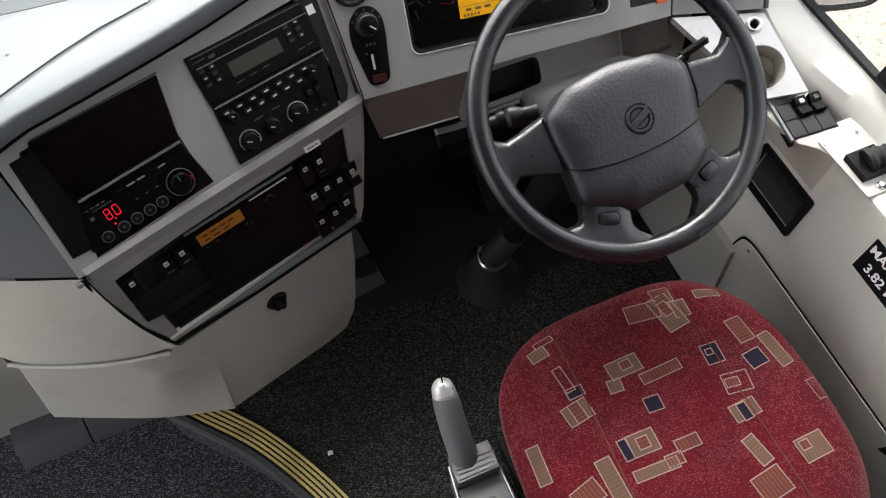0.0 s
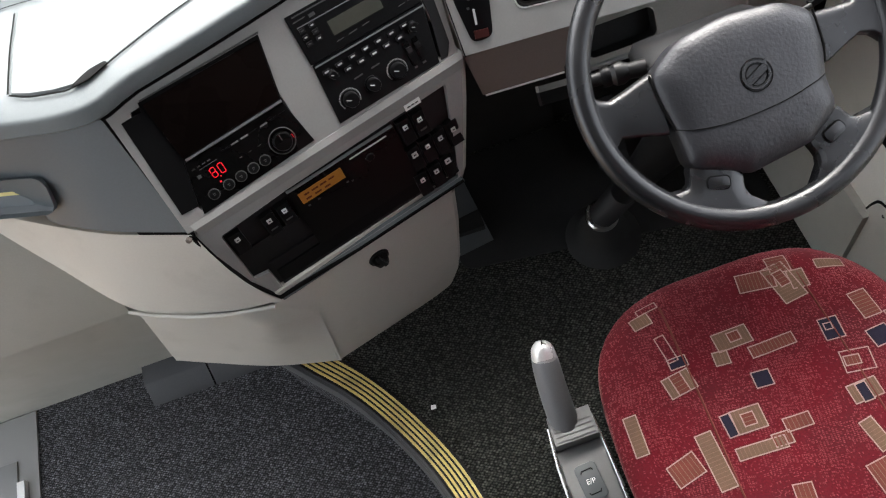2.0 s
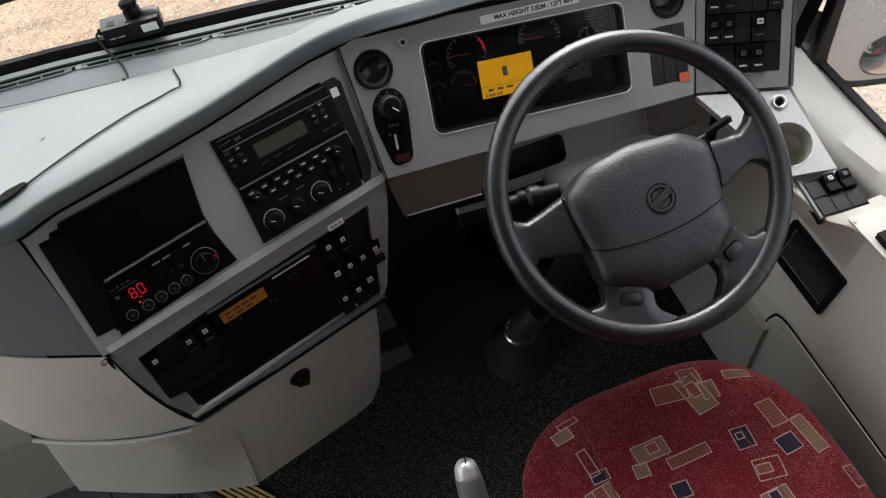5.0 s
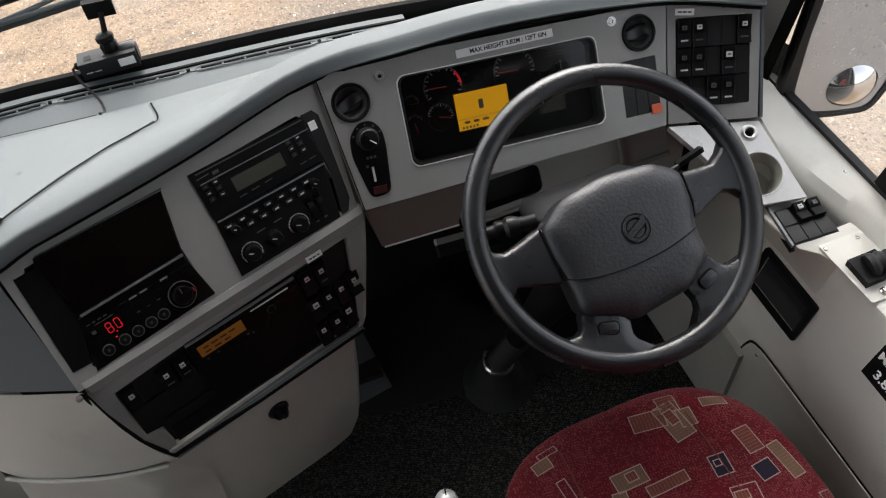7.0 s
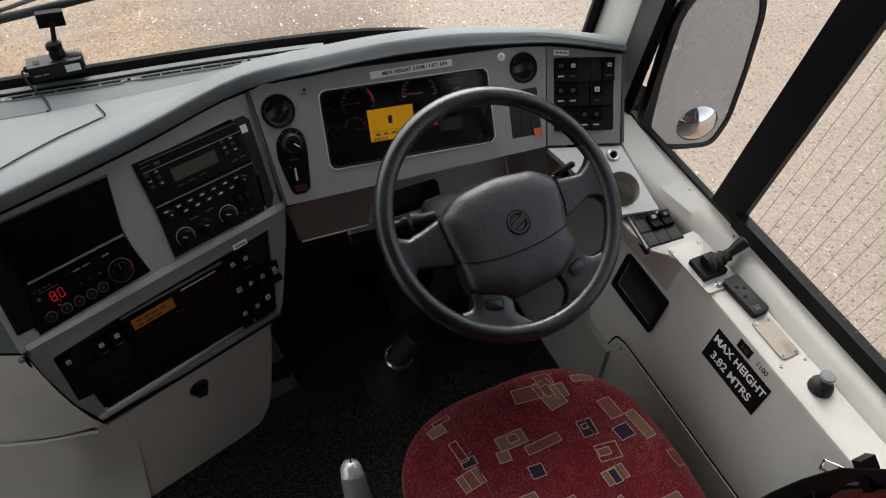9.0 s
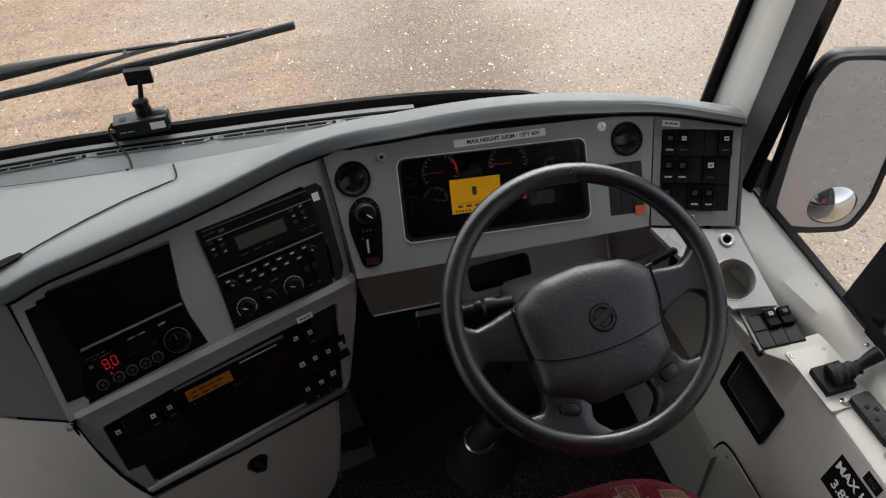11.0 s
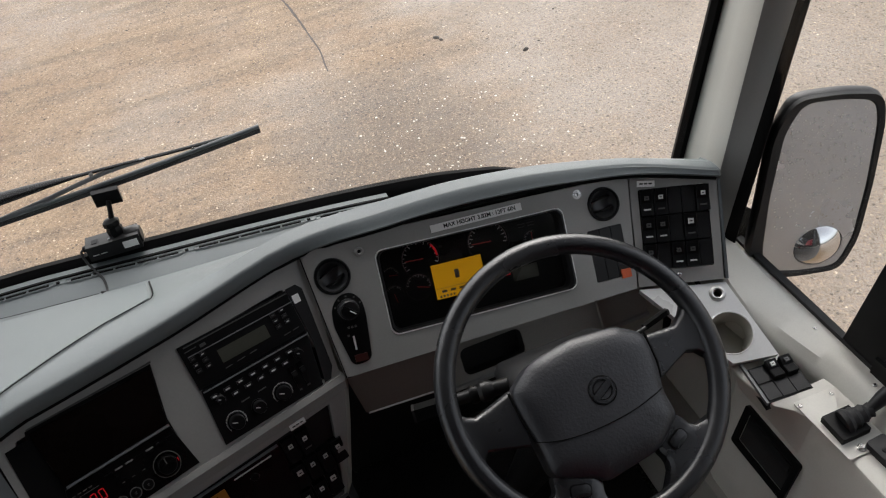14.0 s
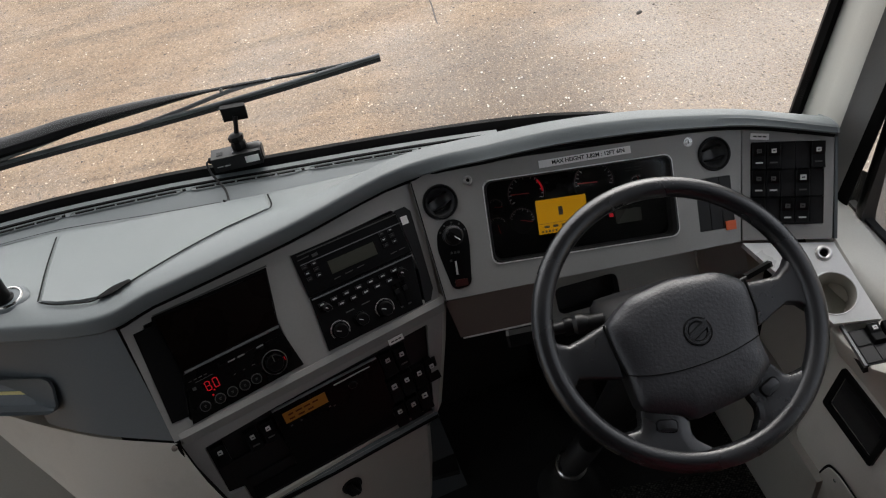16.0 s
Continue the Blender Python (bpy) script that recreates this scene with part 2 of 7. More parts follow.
    wet.operation = "MULTIPLY"
    wet.inputs[1].default_value = (0.80, 0.695, 0.575)
    b.inputs["Specular IOR Level"].default_value = 0.3
    nt.links.new(c, wet.inputs[0])
    nt.links.new(wet.outputs[0], b.inputs["Base Color"])
    nt.links.new(rng(cloud.outputs[0], 0.42, 0.62, 0.66, 0.44), b.inputs["Roughness"])
    bp = nt.nodes.new("ShaderNodeBump")
    bp.inputs["Strength"].default_value, bp.inputs["Distance"].default_value = 0.45, 0.006
    nt.links.new(tiny.outputs["Distance"], bp.inputs["Height"])
    bp.invert = True
    nt.links.new(bp.outputs[0], b.inputs["Normal"])
    return m


M_TOP = material("dash_top_soft_plastic", (0.130, 0.147, 0.150), 0.50, vary=0.07, bump=0.35, bump_scale=1100, spec=0.4, rough_vary=0.04)
M_EDGE = material("dash_edge_dark_grey", (0.085, 0.095, 0.098), 0.45, vary=0.06, bump=0.2, bump_scale=900)
M_BEZEL = material("bezel_grey_paint", (0.285, 0.281, 0.268), 0.45, metal=0.0, vary=0.05, bump=0.05, bump_scale=1500, dirt=0.05)
M_FACE = material("slate_grey_plastic", (0.086, 0.101, 0.109), 0.5, vary=0.08, bump=0.2, bump_scale=800, dirt=0.05)
M_CREAM = material("cream_plastic", (0.52, 0.505, 0.455), 0.45, vary=0.05, bump=0.12, bump_scale=900, dirt=0.10)
M_BEIGE = material("beige_plastic", (0.38, 0.37, 0.325), 0.5, vary=0.06, bump=0.12, bump_scale=800, dirt=0.10)
M_SILVER = material("silver_paint", (0.74, 0.74, 0.72), 0.36, metal=0.15, vary=0.04, bump=0.05, bump_scale=1500, dirt=0.15)
M_BROWN = material("brown_grey_plastic", (0.14, 0.115, 0.10), 0.55, vary=0.08, bump=0.15)
M_BLACK = material("black_plastic", (0.011, 0.011, 0.0115), 0.45, vary=0.15, bump=0.12, spec=0.3)
M_SATIN = material("black_satin_plastic", (0.006, 0.006, 0.0063), 0.42, vary=0.15, spec=0.13)
M_GLOSS = material("black_gloss", (0.004, 0.0038, 0.0038), 0.3, vary=0.1, rough_vary=0.08, spec=0.2)
M_SCREEN = material("dark_screen_glass", (0.005, 0.0032, 0.0028), 0.25, vary=0.1, rough_vary=0.05, spec=0.06)
M_WHEEL = material("wheel_black_leatherette", (0.023, 0.0240, 0.0275), 0.40, vary=0.08, bump=0.55, bump_scale=230, spec=0.52, rough_vary=0.03)
M_RIM = material("wheel_rim_black", (0.012, 0.0125, 0.0140), 0.27, spec=0.62, vary=0.12, bump=0.25, bump_scale=900, rough_vary=0.1)
M_GREY = material("mid_grey_plastic", (0.16, 0.165, 0.17), 0.45, vary=0.08, bump=0.1)
M_RUBBER = material("black_rubber", (0.012, 0.012, 0.0125), 0.7, vary=0.2, bump=0.3, bump_scale=500)
M_STEEL = material("worn_steel", (0.55, 0.54, 0.52), 0.28, metal=1.0, vary=0.1)
M_CHROME = material("chrome", (0.8, 0.8, 0.8), 0.08, metal=1.0, vary=0.03, rough_vary=0.04)
M_WHITE = material("white_label", (0.90, 0.89, 0.87), 0.7, vary=0.03)
M_ICON = material("white_print", (0.58, 0.58, 0.56), 0.5, vary=0.05)
M_FAINT = material("grey_print", (0.065, 0.065, 0.063), 0.5, vary=0.05)
M_YELLOW = material("yellow_nosing", (0.72, 0.57, 0.20), 0.5, vary=0.15, bump=0.2, dirt=0.35)
M_YEL = material("yellow_strip", (0.75, 0.65, 0.24), 0.5, vary=0.06)
M_CARPET = carpet_material("charcoal_carpet", (0.062, 0.062, 0.055), (0.170, 0.170, 0.150))
M_CARPET2 = carpet_material("blue_black_carpet", (0.115, 0.114, 0.118), (0.31, 0.31, 0.325))
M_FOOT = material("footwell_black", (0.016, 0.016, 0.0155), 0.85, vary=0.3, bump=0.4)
M_FABRIC = fabric_material("red_moquette", (0.060, 0.0028, 0.0062), (0.112, 0.021, 0.024))
M_TAN = material("tan_weave", (0.086, 0.052, 0.034), 0.9, vary=0.25, grain=120, bump=0.3, spec=0.08)
M_RUST = material("rust_weave", (0.088, 0.026, 0.020), 0.9, vary=0.25, grain=120, bump=0.3, spec=0.08)
M_NAVY = material("navy_weave", (0.011, 0.0095, 0.017), 0.9, vary=0.25, grain=120, bump=0.3, spec=0.08)
M_PALE = material("pale_thread", (0.20, 0.135, 0.122), 0.9, vary=0.2, grain=120, spec=0.08)
M_GROUND = ground_material()
M_AMBER = glow("amber_lcd", (0.24, 0.092, 0.010), 0.035)
M_YLCD = glow("yellow_lcd", (0.75, 0.36, 0.004), 0.20)
M_RED = glow("red_led", (0.60, 0.008, 0.018), 0.22)
M_LCD = material("grey_lcd", (0.06, 0.062, 0.05), 0.25, vary=0.05)
# blue-grey, part-diffuse base paints in the grey reflection
M_MIRROR = material("wet_grey_tinted_mirror", (0.62, 0.67, 0.74), 0.24, metal=0.6, vary=0.10, grain=30, rough_vary=0.05)
M_GLASS = clear("window_glass")
M_COVER = clear("cluster_cover", (0.85, 0.85, 0.85), 0.016)
M_COWL = material("column_cowl_black", (0.016, 0.0162, 0.017), 0.42, vary=0.1, bump=0.15, spec=0.12)
M_UNDER = material("under_dash_grey", (0.30, 0.295, 0.265), 0.5, vary=0.08, bump=0.15)
M_SEAL = material("seal_and_shade_black", (0.004, 0.004, 0.004), 0.75, vary=0.2, spec=0.08)
M_NOSE = material("step_edge_rubber", (0.055, 0.056, 0.058), 0.6, vary=0.15, bump=0.4, bump_scale=300)
M_CAP = material("brushed_bright_cap", (0.70, 0.70, 0.69), 0.3, metal=0.45, vary=0.12)
M_THREAD = material("dull_thread", (0.115, 0.072, 0.05), 0.9, vary=0.2, grain=120, spec=0.08)
# lighter copy of the cream plastic: window light on the console in its colour
M_CONSOLE = material("cream_plastic_lit", (0.58, 0.565, 0.51), 0.45, vary=0.05, bump=0.12, bump_scale=900, dirt=0.10)
M_VANE = material("vent_flap_dark", (0.045, 0.045, 0.046), 0.35, vary=0.1)
M_NEEDLE = material("needle_red", (0.6, 0.05, 0.04), 0.5)
# dark lining, to hold down light bounced from the unseen saloon
M_WALL = material("dark_wall_lining", (0.07, 0.07, 0.072), 0.7, vary=0.06, bump=0.2)
M_PILLAR = material("pillar_grey_paint", (0.50, 0.50, 0.46), 0.5, vary=0.04, bump=0.1)
M_PILLAR2 = material("pillar_dark_grey", (0.20, 0.20, 0.194), 0.5, vary=0.05, bump=0.1)


# ---------- mesh helpers ----------
def axes(origin, right, up):
    r, u = Vector(right).normalized(), Vector(up)
    u = (u - r * u.dot(r)).normalized()
    n = r.cross(u)
    m = Matrix((r, u, n)).transposed().to_4x4()
    m.translation = origin
    return m


def finish(name, bm, mats, smooth=True, angle=35):
    bmesh.ops.recalc_face_normals(bm, faces=bm.faces)
    me = bpy.data.meshes.new(name)
    bm.to_mesh(me)
    bm.free()
    for m in (mats if isinstance(mats, (list, tuple)) else [mats]):
        me.materials.append(m)
    if smooth:
        for p in me.polygons:
            p.use_smooth = True
        me.set_sharp_from_angle(angle=radians(angle))
    return me


def part(name, bm, mats, parent, label="", smooth=True, at=None, angle=35):
    ob = new(name, finish(name, bm, mats, smooth, angle))
    ob.parent = parent
    if at is not None:
        ob.matrix_local = at
    return tagged(ob, label)


def thing(name, m, label, category, group="", kind=""):
    ob = new(name)
    ob.empty_display_size = 0.02
    ob.matrix_world = m if isinstance(m, Matrix) else Matrix.Translation(m)
    return tagged(ob, label, category, group, kind)


def solid(name, bm, mats, label, category, m=None, group="", kind="", smooth=True):
    ob = new(name, finish(name, bm, mats, smooth))
    if m is not None:
        ob.matrix_world = m
    return tagged(ob, label, category, group, kind)


def bevel(bm, w, seg=2, ang=30):
    es = [e for e in bm.edges if len(e.link_faces) == 2 and e.calc_face_angle(0) > radians(ang)]
    if es and w > 0:
        bmesh.ops.bevel(bm, geom=es, offset=w, segments=seg, profile=0.6, affect="EDGES", clamp_overlap=True)


def box(x0, x1, y0, y1, z0, z1, bev=0.0, bm=None, m=None, mi=0):
    b = bmesh.new()
    vs = [b.verts.new((x, y, z)) for z in (z0, z1) for y in (y0, y1) for x in (x0, x1)]
    for f in ((0, 2, 3, 1), (4, 5, 7, 6), (0, 1, 5, 4), (2, 6, 7, 3), (0, 4, 6, 2), (1, 3, 7, 5)):
        b.faces.new([vs[i] for i in f]).material_index = mi
    bevel(b, bev)
    return merge(bm, b, m)


def merge(bm, b, m=None):
    if m is not None:
        b.transform(m)
    if bm is None:
        return b
    vm = {v: bm.verts.new(v.co) for v in b.verts}
    for f in b.faces:
        try:
            bm.faces.new([vm[v] for v in f.verts]).material_index = f.material_index
        except ValueError:
            pass
    b.free()
    return bm


def rrect(cx, cy, w, h, r, n=4):
    pts = []
    for sx, sy, a0 in ((1, 1, 0), (-1, 1, 90), (-1, -1, 180), (1, -1, 270)):
        for i in range(n + 1):
            a = radians(a0 + 90 * i / n)
            pts.append((cx + sx * (w / 2 - r) + r * math.cos(a), cy + sy * (h / 2 - r) + r * math.sin(a)))
    return pts


def circle(cx, cy, r, n=24):
    return [(cx + r * math.cos(2 * math.pi * i / n), cy + r * math.sin(2 * math.pi * i / n)) for i in range(n)]


def round_poly(pts, r, n=4):
    """A polygon with its corners rounded."""
    out = []
    k = len(pts)
    for i in range(k):
        p, a, b = Vector(pts[i]), Vector(pts[i - 1]), Vector(pts[(i + 1) % k])
        rr = min(r, (a - p).length * 0.45, (b - p).length * 0.45)
        s, e = p + (a - p).normalized() * rr, p + (b - p).normalized() * rr
        for j in range(n + 1):
            t = j / n
            out.append(tuple(s * (1 - t) ** 2 + p * 2 * t * (1 - t) + e * t * t))
    return out


def prism(poly, z0, z1, bev=0.0, bm=None, m=None, mi=0):
    b = bmesh.new()
    lo, hi = [b.verts.new((x, y, z0)) for x, y in poly], [b.verts.new((x, y, z1)) for x, y in poly]
    k = len(poly)
    b.faces.new(hi).material_index = mi
    b.faces.new(lo[::-1]).material_index = mi
    for i in range(k):
        b.faces.new((lo[i], lo[(i + 1) % k], hi[(i + 1) % k], hi[i])).material_index = mi
    bmesh.ops.recalc_face_normals(b, faces=b.faces)
    if bev:
        es = [e for e in b.edges if all(abs(v.co.z - z1) < 1e-7 for v in e.verts)]
        bmesh.ops.bevel(b, geom=es, offset=bev, segments=2, profile=0.6, affect="EDGES", clamp_overlap=True)
    return merge(bm, b, m)


def plate(outer, holes, z0, z1, bm=None, m=None):
    """A panel with real openings, its edges z1 - z0 deep."""
    b = bmesh.new()
    loops = []
    for loop in [outer, *holes]:
        vs = [b.verts.new((x, y, z1)) for x, y in loop]
        loops.append(vs)
        for i in range(len(vs)):
            b.edges.new((vs[i], vs[(i + 1) % len(vs)]))
    bmesh.ops.triangle_fill(b, use_beauty=True, use_dissolve=False, edges=b.edges[:])
    for vs in loops:
        lo = [b.verts.new((v.co.x, v.co.y, z0)) for v in vs]
        for i in range(len(vs)):
            j = (i + 1) % len(vs)
            b.faces.new((vs[i], vs[j], lo[j], lo[i]))
    return merge(bm, b, m)


def loft(rows, bm=None, closed=False, cap=False, m=None, mi=0):
    b = bmesh.new()
    g = [[b.verts.new(p) for p in r] for r in rows]
    k = len(rows[0])
    for i in range(len(g) - 1):
        for j in range(k if closed else k - 1):
            q = (j + 1) % k
            b.faces.new((g[i][j], g[i][q], g[i + 1][q], g[i + 1][j])).material_index = mi
    if cap:
        b.faces.new(g[0][::-1]).material_index = mi
        b.faces.new(g[-1]).material_index = mi
    return merge(bm, b, m)


def lathe(profile, n=28, bm=None, m=None, mi=0):
    rows = [[(r * math.cos(2 * math.pi * i / n), r * math.sin(2 * math.pi * i / n), z) for i in range(n)] for r, z in profile]
    b = loft(rows, closed=True, mi=mi)
    bmesh.ops.remove_doubles(b, verts=b.verts, dist=1e-6)
    b2 = merge(None, b, m)
    return merge(bm, b2) if bm is not None else b2


def spline(pts, n=8):
    """A smooth line through the points (Catmull-Rom)."""
    v = [Vector(p) for p in pts]
    v = [v[0] * 2 - v[1], *v, v[-1] * 2 - v[-2]]
    out = []
    for i in range(1, len(v) - 2):
        for j in range(n):
            t = j / n
            a, b, c, d = v[i - 1:i + 3]
            out.append(0.5 * (2 * b + (c - a) * t + (2 * a - 5 * b + 4 * c - d) * t * t + (3 * b - a - 3 * c + d) * t ** 3))
    out.append(v[-2])
    return out


def tube(pts, radius, n=10, bm=None, m=None, mi=0, flat=1.0):
    p = [Vector(q) for q in pts]
    rows = []
    ref = Vector((0, 0, 1))
    for i, c in enumerate(p):
        d = (p[min(i + 1, len(p) - 1)] - p[max(i - 1, 0)]).normalized()
        if abs(d.dot(ref)) > 0.95:
            ref = Vector((0, 1, 0))
        s = d.cross(ref).normalized()
        u = s.cross(d)
        r = radius[i] if isinstance(radius, (list, tuple)) else radius
        rows.append([c + s * r * math.cos(2 * math.pi * k / n) + u * r * flat * math.sin(2 * math.pi * k / n) for k in range(n)])
    return loft(rows, bm, closed=True, cap=True, m=m, mi=mi)


def lerp_table(table, x):
    for (x0, *a), (x1, *b) in zip(table, table[1:]):
        if x <= x1:
            t = max(0.0, min(1.0, (x - x0) / (x1 - x0)))
            return [p + (q - p) * t for p, q in zip(a, b)]
    return list(table[-1][1:])


def smooth_table(table, n=6):
    """The table's rows, with a smooth line drawn through them."""
    cols = [list(c) for c in zip(*table)]
    res = [[] for _ in cols]
    for i in range(len(table) - 1):
        for j in range(n):
            t = j / n
            for k, c in enumerate(cols):
                a, b, d, e = c[max(i - 1, 0)], c[i], c[i + 1], c[min(i + 2, len(c) - 1)]
                res[k].append(0.5 * (2 * b + (d - a) * t + (2 * a - 5 * b + 4 * d - e) * t * t + (3 * b - a - 3 * d + e) * t ** 3))
    for k, c in enumerate(cols):
        res[k].append(c[-1])
    return list(zip(*res))


def writing(name, text, size, mat_, parent, m, thick=0.0003, spacing=1.0, bold=0.0):
    cu = bpy.data.curves.new(name, "FONT")
    cu.body, cu.size, cu.extrude, cu.align_x, cu.align_y = text, size, thick, "CENTER", "CENTER"
    cu.space_character, cu.offset = spacing, bold
    tmp = new(name, cu)
    me = bpy.data.meshes.new_from_object(tmp.evaluated_get(bpy.context.evaluated_depsgraph_get()))
    bpy.data.objects.remove(tmp)
    me.materials.clear()
    me.materials.append(mat_)
    ob = new(name, me)
    ob.parent = parent
    ob.matrix_local = m
    return ob


# ---------- setting: ground, floors, walls, glass ----------
STEP = [tuple(p) for p in spline([(-0.985, 0.60, 0), (-0.965, 0.36, 0), (-0.922, 0.250, 0), (-0.854, 0.171, 0), (-0.754, 0.057, 0), (-0.670, -0.083, 0), (-0.622, -0.205, 0), (-0.600, -0.34, 0), (-0.592, -0.6, 0), (-0.592, -2.6, 0)], 6)]


def offset_line(line, d):
    out = []
    for i, p in enumerate(line):
        a, b = Vector(line[max(i - 1, 0)]), Vector(line[min(i + 1, len(line) - 1)])
        t = (b - a).normalized()
        n = Vector((-t.y, t.x, 0))
        out.append(Vector(p) + n * d)
    return out


bm = loft([[(x, y, -0.85) for x in (-400, -20, -6, -2, 0, 2, 4, 8, 20, 400)] for y in (-400, -20, -3, 0, 2, 4, 6, 8, 12, 20, 60, 400)])
solid("ground", bm, M_GROUND, "wet tan tarmac yard with loose pale stones", "ground", kind="structure")

crack = spline([(0.28, 6.9, -0.848), (0.30, 5.66, -0.848), (0.345, 5.08, -0.848), (0.375, 4.45, -0.848), (0.36, 4.05, -0.848)], 14)
rg = random.Random(3)
cw = [0.004 + 0.014 * rg.random() * (1 - i / len(crack)) for i in range(len(crack))]
solid("ground_crack", loft([[p + Vector((s * w + 0.012 * noise.noise(p * 3), 0, 0)) for p, w in zip(crack, cw)] for s in (-1, 1)]), material("dark_crack", (0.07, 0.058, 0.048), 0.8), "dark crack in the wet tarmac", "crack", kind="structure", smooth=False)
clods = bmesh.new()
spots = [(1.525, 3.60, 0.03), (1.102, 4.065, 0.028), (1.12, 4.02, 0.02), (1.429, 4.691, 0.03), (1.561, 4.555, 0.016), (-1.05, 3.1, 0.02), (-0.95, 2.4, 0.02)]
spots += [(rg.gauss(1.5, 0.7), rg.gauss(4.3, 0.5), rg.uniform(0.006, 0.013)) for _ in range(34)]
spots += [(rg.gauss(3.6, 0.4), rg.gauss(4.6, 0.4), rg.uniform(0.008, 0.018)) for _ in range(18)]
spots += [(rg.uniform(-4, 4), rg.uniform(1.3, 7), rg.uniform(0.005, 0.012)) for _ in range(120)]
for x, y, r in spots:
    k = rg.uniform(0, 3)
    lathe([(0.0, r * 0.7), (r * 0.55, r * 0.55), (r, 0.0)], 7, bm=clods, m=pose(x, y, -0.851, 0, 0, k * 60) @ Matrix.Diagonal((1, rg.uniform(0.5, 1.0), rg.uniform(0.4, 0.9), 1)))
solid("debris", clods, material("dark_debris", (0.05, 0.042, 0.035), 0.8), "scattered dark leaf litter and clods on tarmac", "debris", kind="stuff")
pebbles = bmesh.new()
for _ in range(420):
    x, y, r = rg.uniform(-3.0, 3.2), 1.1 + 4.2 * rg.random() ** 1.5, rg.choice((0.003, 0.004, 0.005))
    lathe([(0.0, r * 0.6), (r * 0.7, r * 0.35), (r, 0.0)], 5, bm=pebbles, m=pose(x, y, -0.851, 0, 0, rg.uniform(0, 360)) @ Matrix.Diagonal((1, rg.uniform(0.5, 1.0), 1, 1)))
for _ in range(420):
    x, y, r = rg.gauss(0.72, 0.42), rg.gauss(2.5, 0.65), rg.choice((0.004, 0.005, 0.007, 0.009))
    if y > 0.95:
        lathe([(0.0, r * 0.6), (r * 0.7, r * 0.35), (r, 0.0)], 5, bm=pebbles, m=pose(x, y, -0.851, 0, 0, rg.uniform(0, 360)) @ Matrix.Diagonal((1, rg.uniform(0.5, 1.0), 1, 1)))
solid("pebbles", pebbles, material("wet_pale_stone", (0.75, 0.70, 0.62), 0.15, vary=0.25), "loose wet pale stones bedded in the tarmac", "pebbles", kind="stuff")

STEP = offset_line(STEP, 0.012)
bm = prism([(p[0], p[1]) for p in STEP] + [(0.36, -2.6), (0.36, 0.62), (-0.98, 0.62)], -0.03, 0.0)
solid("floor", bm, M_CARPET, "charcoal ribbed carpet on the raised cab platform", "floor", kind="structure")
bm = box(-1.95, 0.36, -2.6, 0.62, -0.26, -0.2)
solid("floor_lower", bm, M_CARPET2, "blue-black ribbed carpet of the lower gangway", "floor", kind="structure")

mat_ = thing("floor_mat", (0, 0, 0), "smooth black sheet over the footwell floor", "floor mat")
part("sheet", prism(round_poly([(-0.43, 0.285), (-0.36, 0.275), (0.02, 0.215), (0.27, 0.185), (0.27, 0.575), (-0.43, 0.575)], 0.03), 0.0, 0.005, 0.002), M_FOOT, mat_, "thin black sheet")
# step edge: rubber lip with ribbed yellow nosing
edge = thing("step_nosing", (0, 0, 0), "worn yellow ribbed step nosing with black rubber edge", "step edge", kind="structure")
part("riser", loft([[Vector((p.x, p.y, z)) for p in offset_line(STEP, d)] for d, z in ((0.001, -0.2), (0.001, -0.03), (-0.003, -0.024), (-0.003, -0.006), (0.002, -0.001))]), M_CARPET2, edge, "dark carpeted riser")
NOSE = [p for p in STEP if p[1] < 0.40]
lip = [offset_line(NOSE, d) for d in (-0.005, -0.005, 0.0, 0.010, 0.012)]
zs = (-0.03, -0.004, 0.006, 0.0075, 0.0)
part("rubber_edge", loft([[Vector((p.x, p.y, z)) for p in l] for l, z in zip(lip, zs)]), M_NOSE, edge, "dark grey rubber edge strip")
for k in range(3):
    part("lip_rib", tube([Vector((p.x, p.y, 0.0068)) for p in offset_line(NOSE, 0.0005 + k * 0.0035)], 0.0009, 6), M_NOSE, edge)
for k in range(5):
    d0 = 0.0160 + k * 0.0098
    rows = [[Vector((p.x, p.y, z)) for p in offset_line(NOSE, d0 + d)] for d, z in ((0, 0.0), (0.0008, 0.0065), (0.0058, 0.0065), (0.0066, 0.0))]
    part("rib", loft(rows), M_YELLOW, edge)
rows = [[Vector((p.x, p.y, z)) for p in offset_line(NOSE, d)] for d, z in ((0.012, 0.0035), (0.066, 0.0035), (0.068, 0.0))]
part("base_strip", loft(rows), M_RUBBER, edge)

# outer shell, with the open entrance; unseen walls are windowless to cut fill light
bm = box(-1.99, -1.95, -9.0, -0.95, -0.26, 2.2)
box(-1.99, -1.95, -1.25, 0.56, 2.0, 2.2, bm=bm)
solid("wall_left", bm, M_WALL, "windowless side lining behind the entrance, unseen, added to cut fill light", "wall", kind="structure")
bm = box(0.512, 0.55, -9.0, -0.66, -0.85, 0.60)
box(0.504, 0.514, -0.66, 0.42, -0.85, 0.592, bm=bm)
# unseen wall, added to block window light from behind the driver
box(0.53, 0.57, -9.0, -0.66, 0.60, 2.2, bm=bm)
box(0.53, 0.57, -2.2, 0.5, 2.0, 2.2, bm=bm)
solid("wall_right", bm, M_WALL, "side lining below the driver's window, with an added light-blocking wall behind it", "wall", kind="structure")
solid("wall_rear", box(-1.99, 0.57, -9.04, -9.0, -0.26, 2.2), M_WALL, "plain grey wall closing the saloon", "wall", kind="structure")
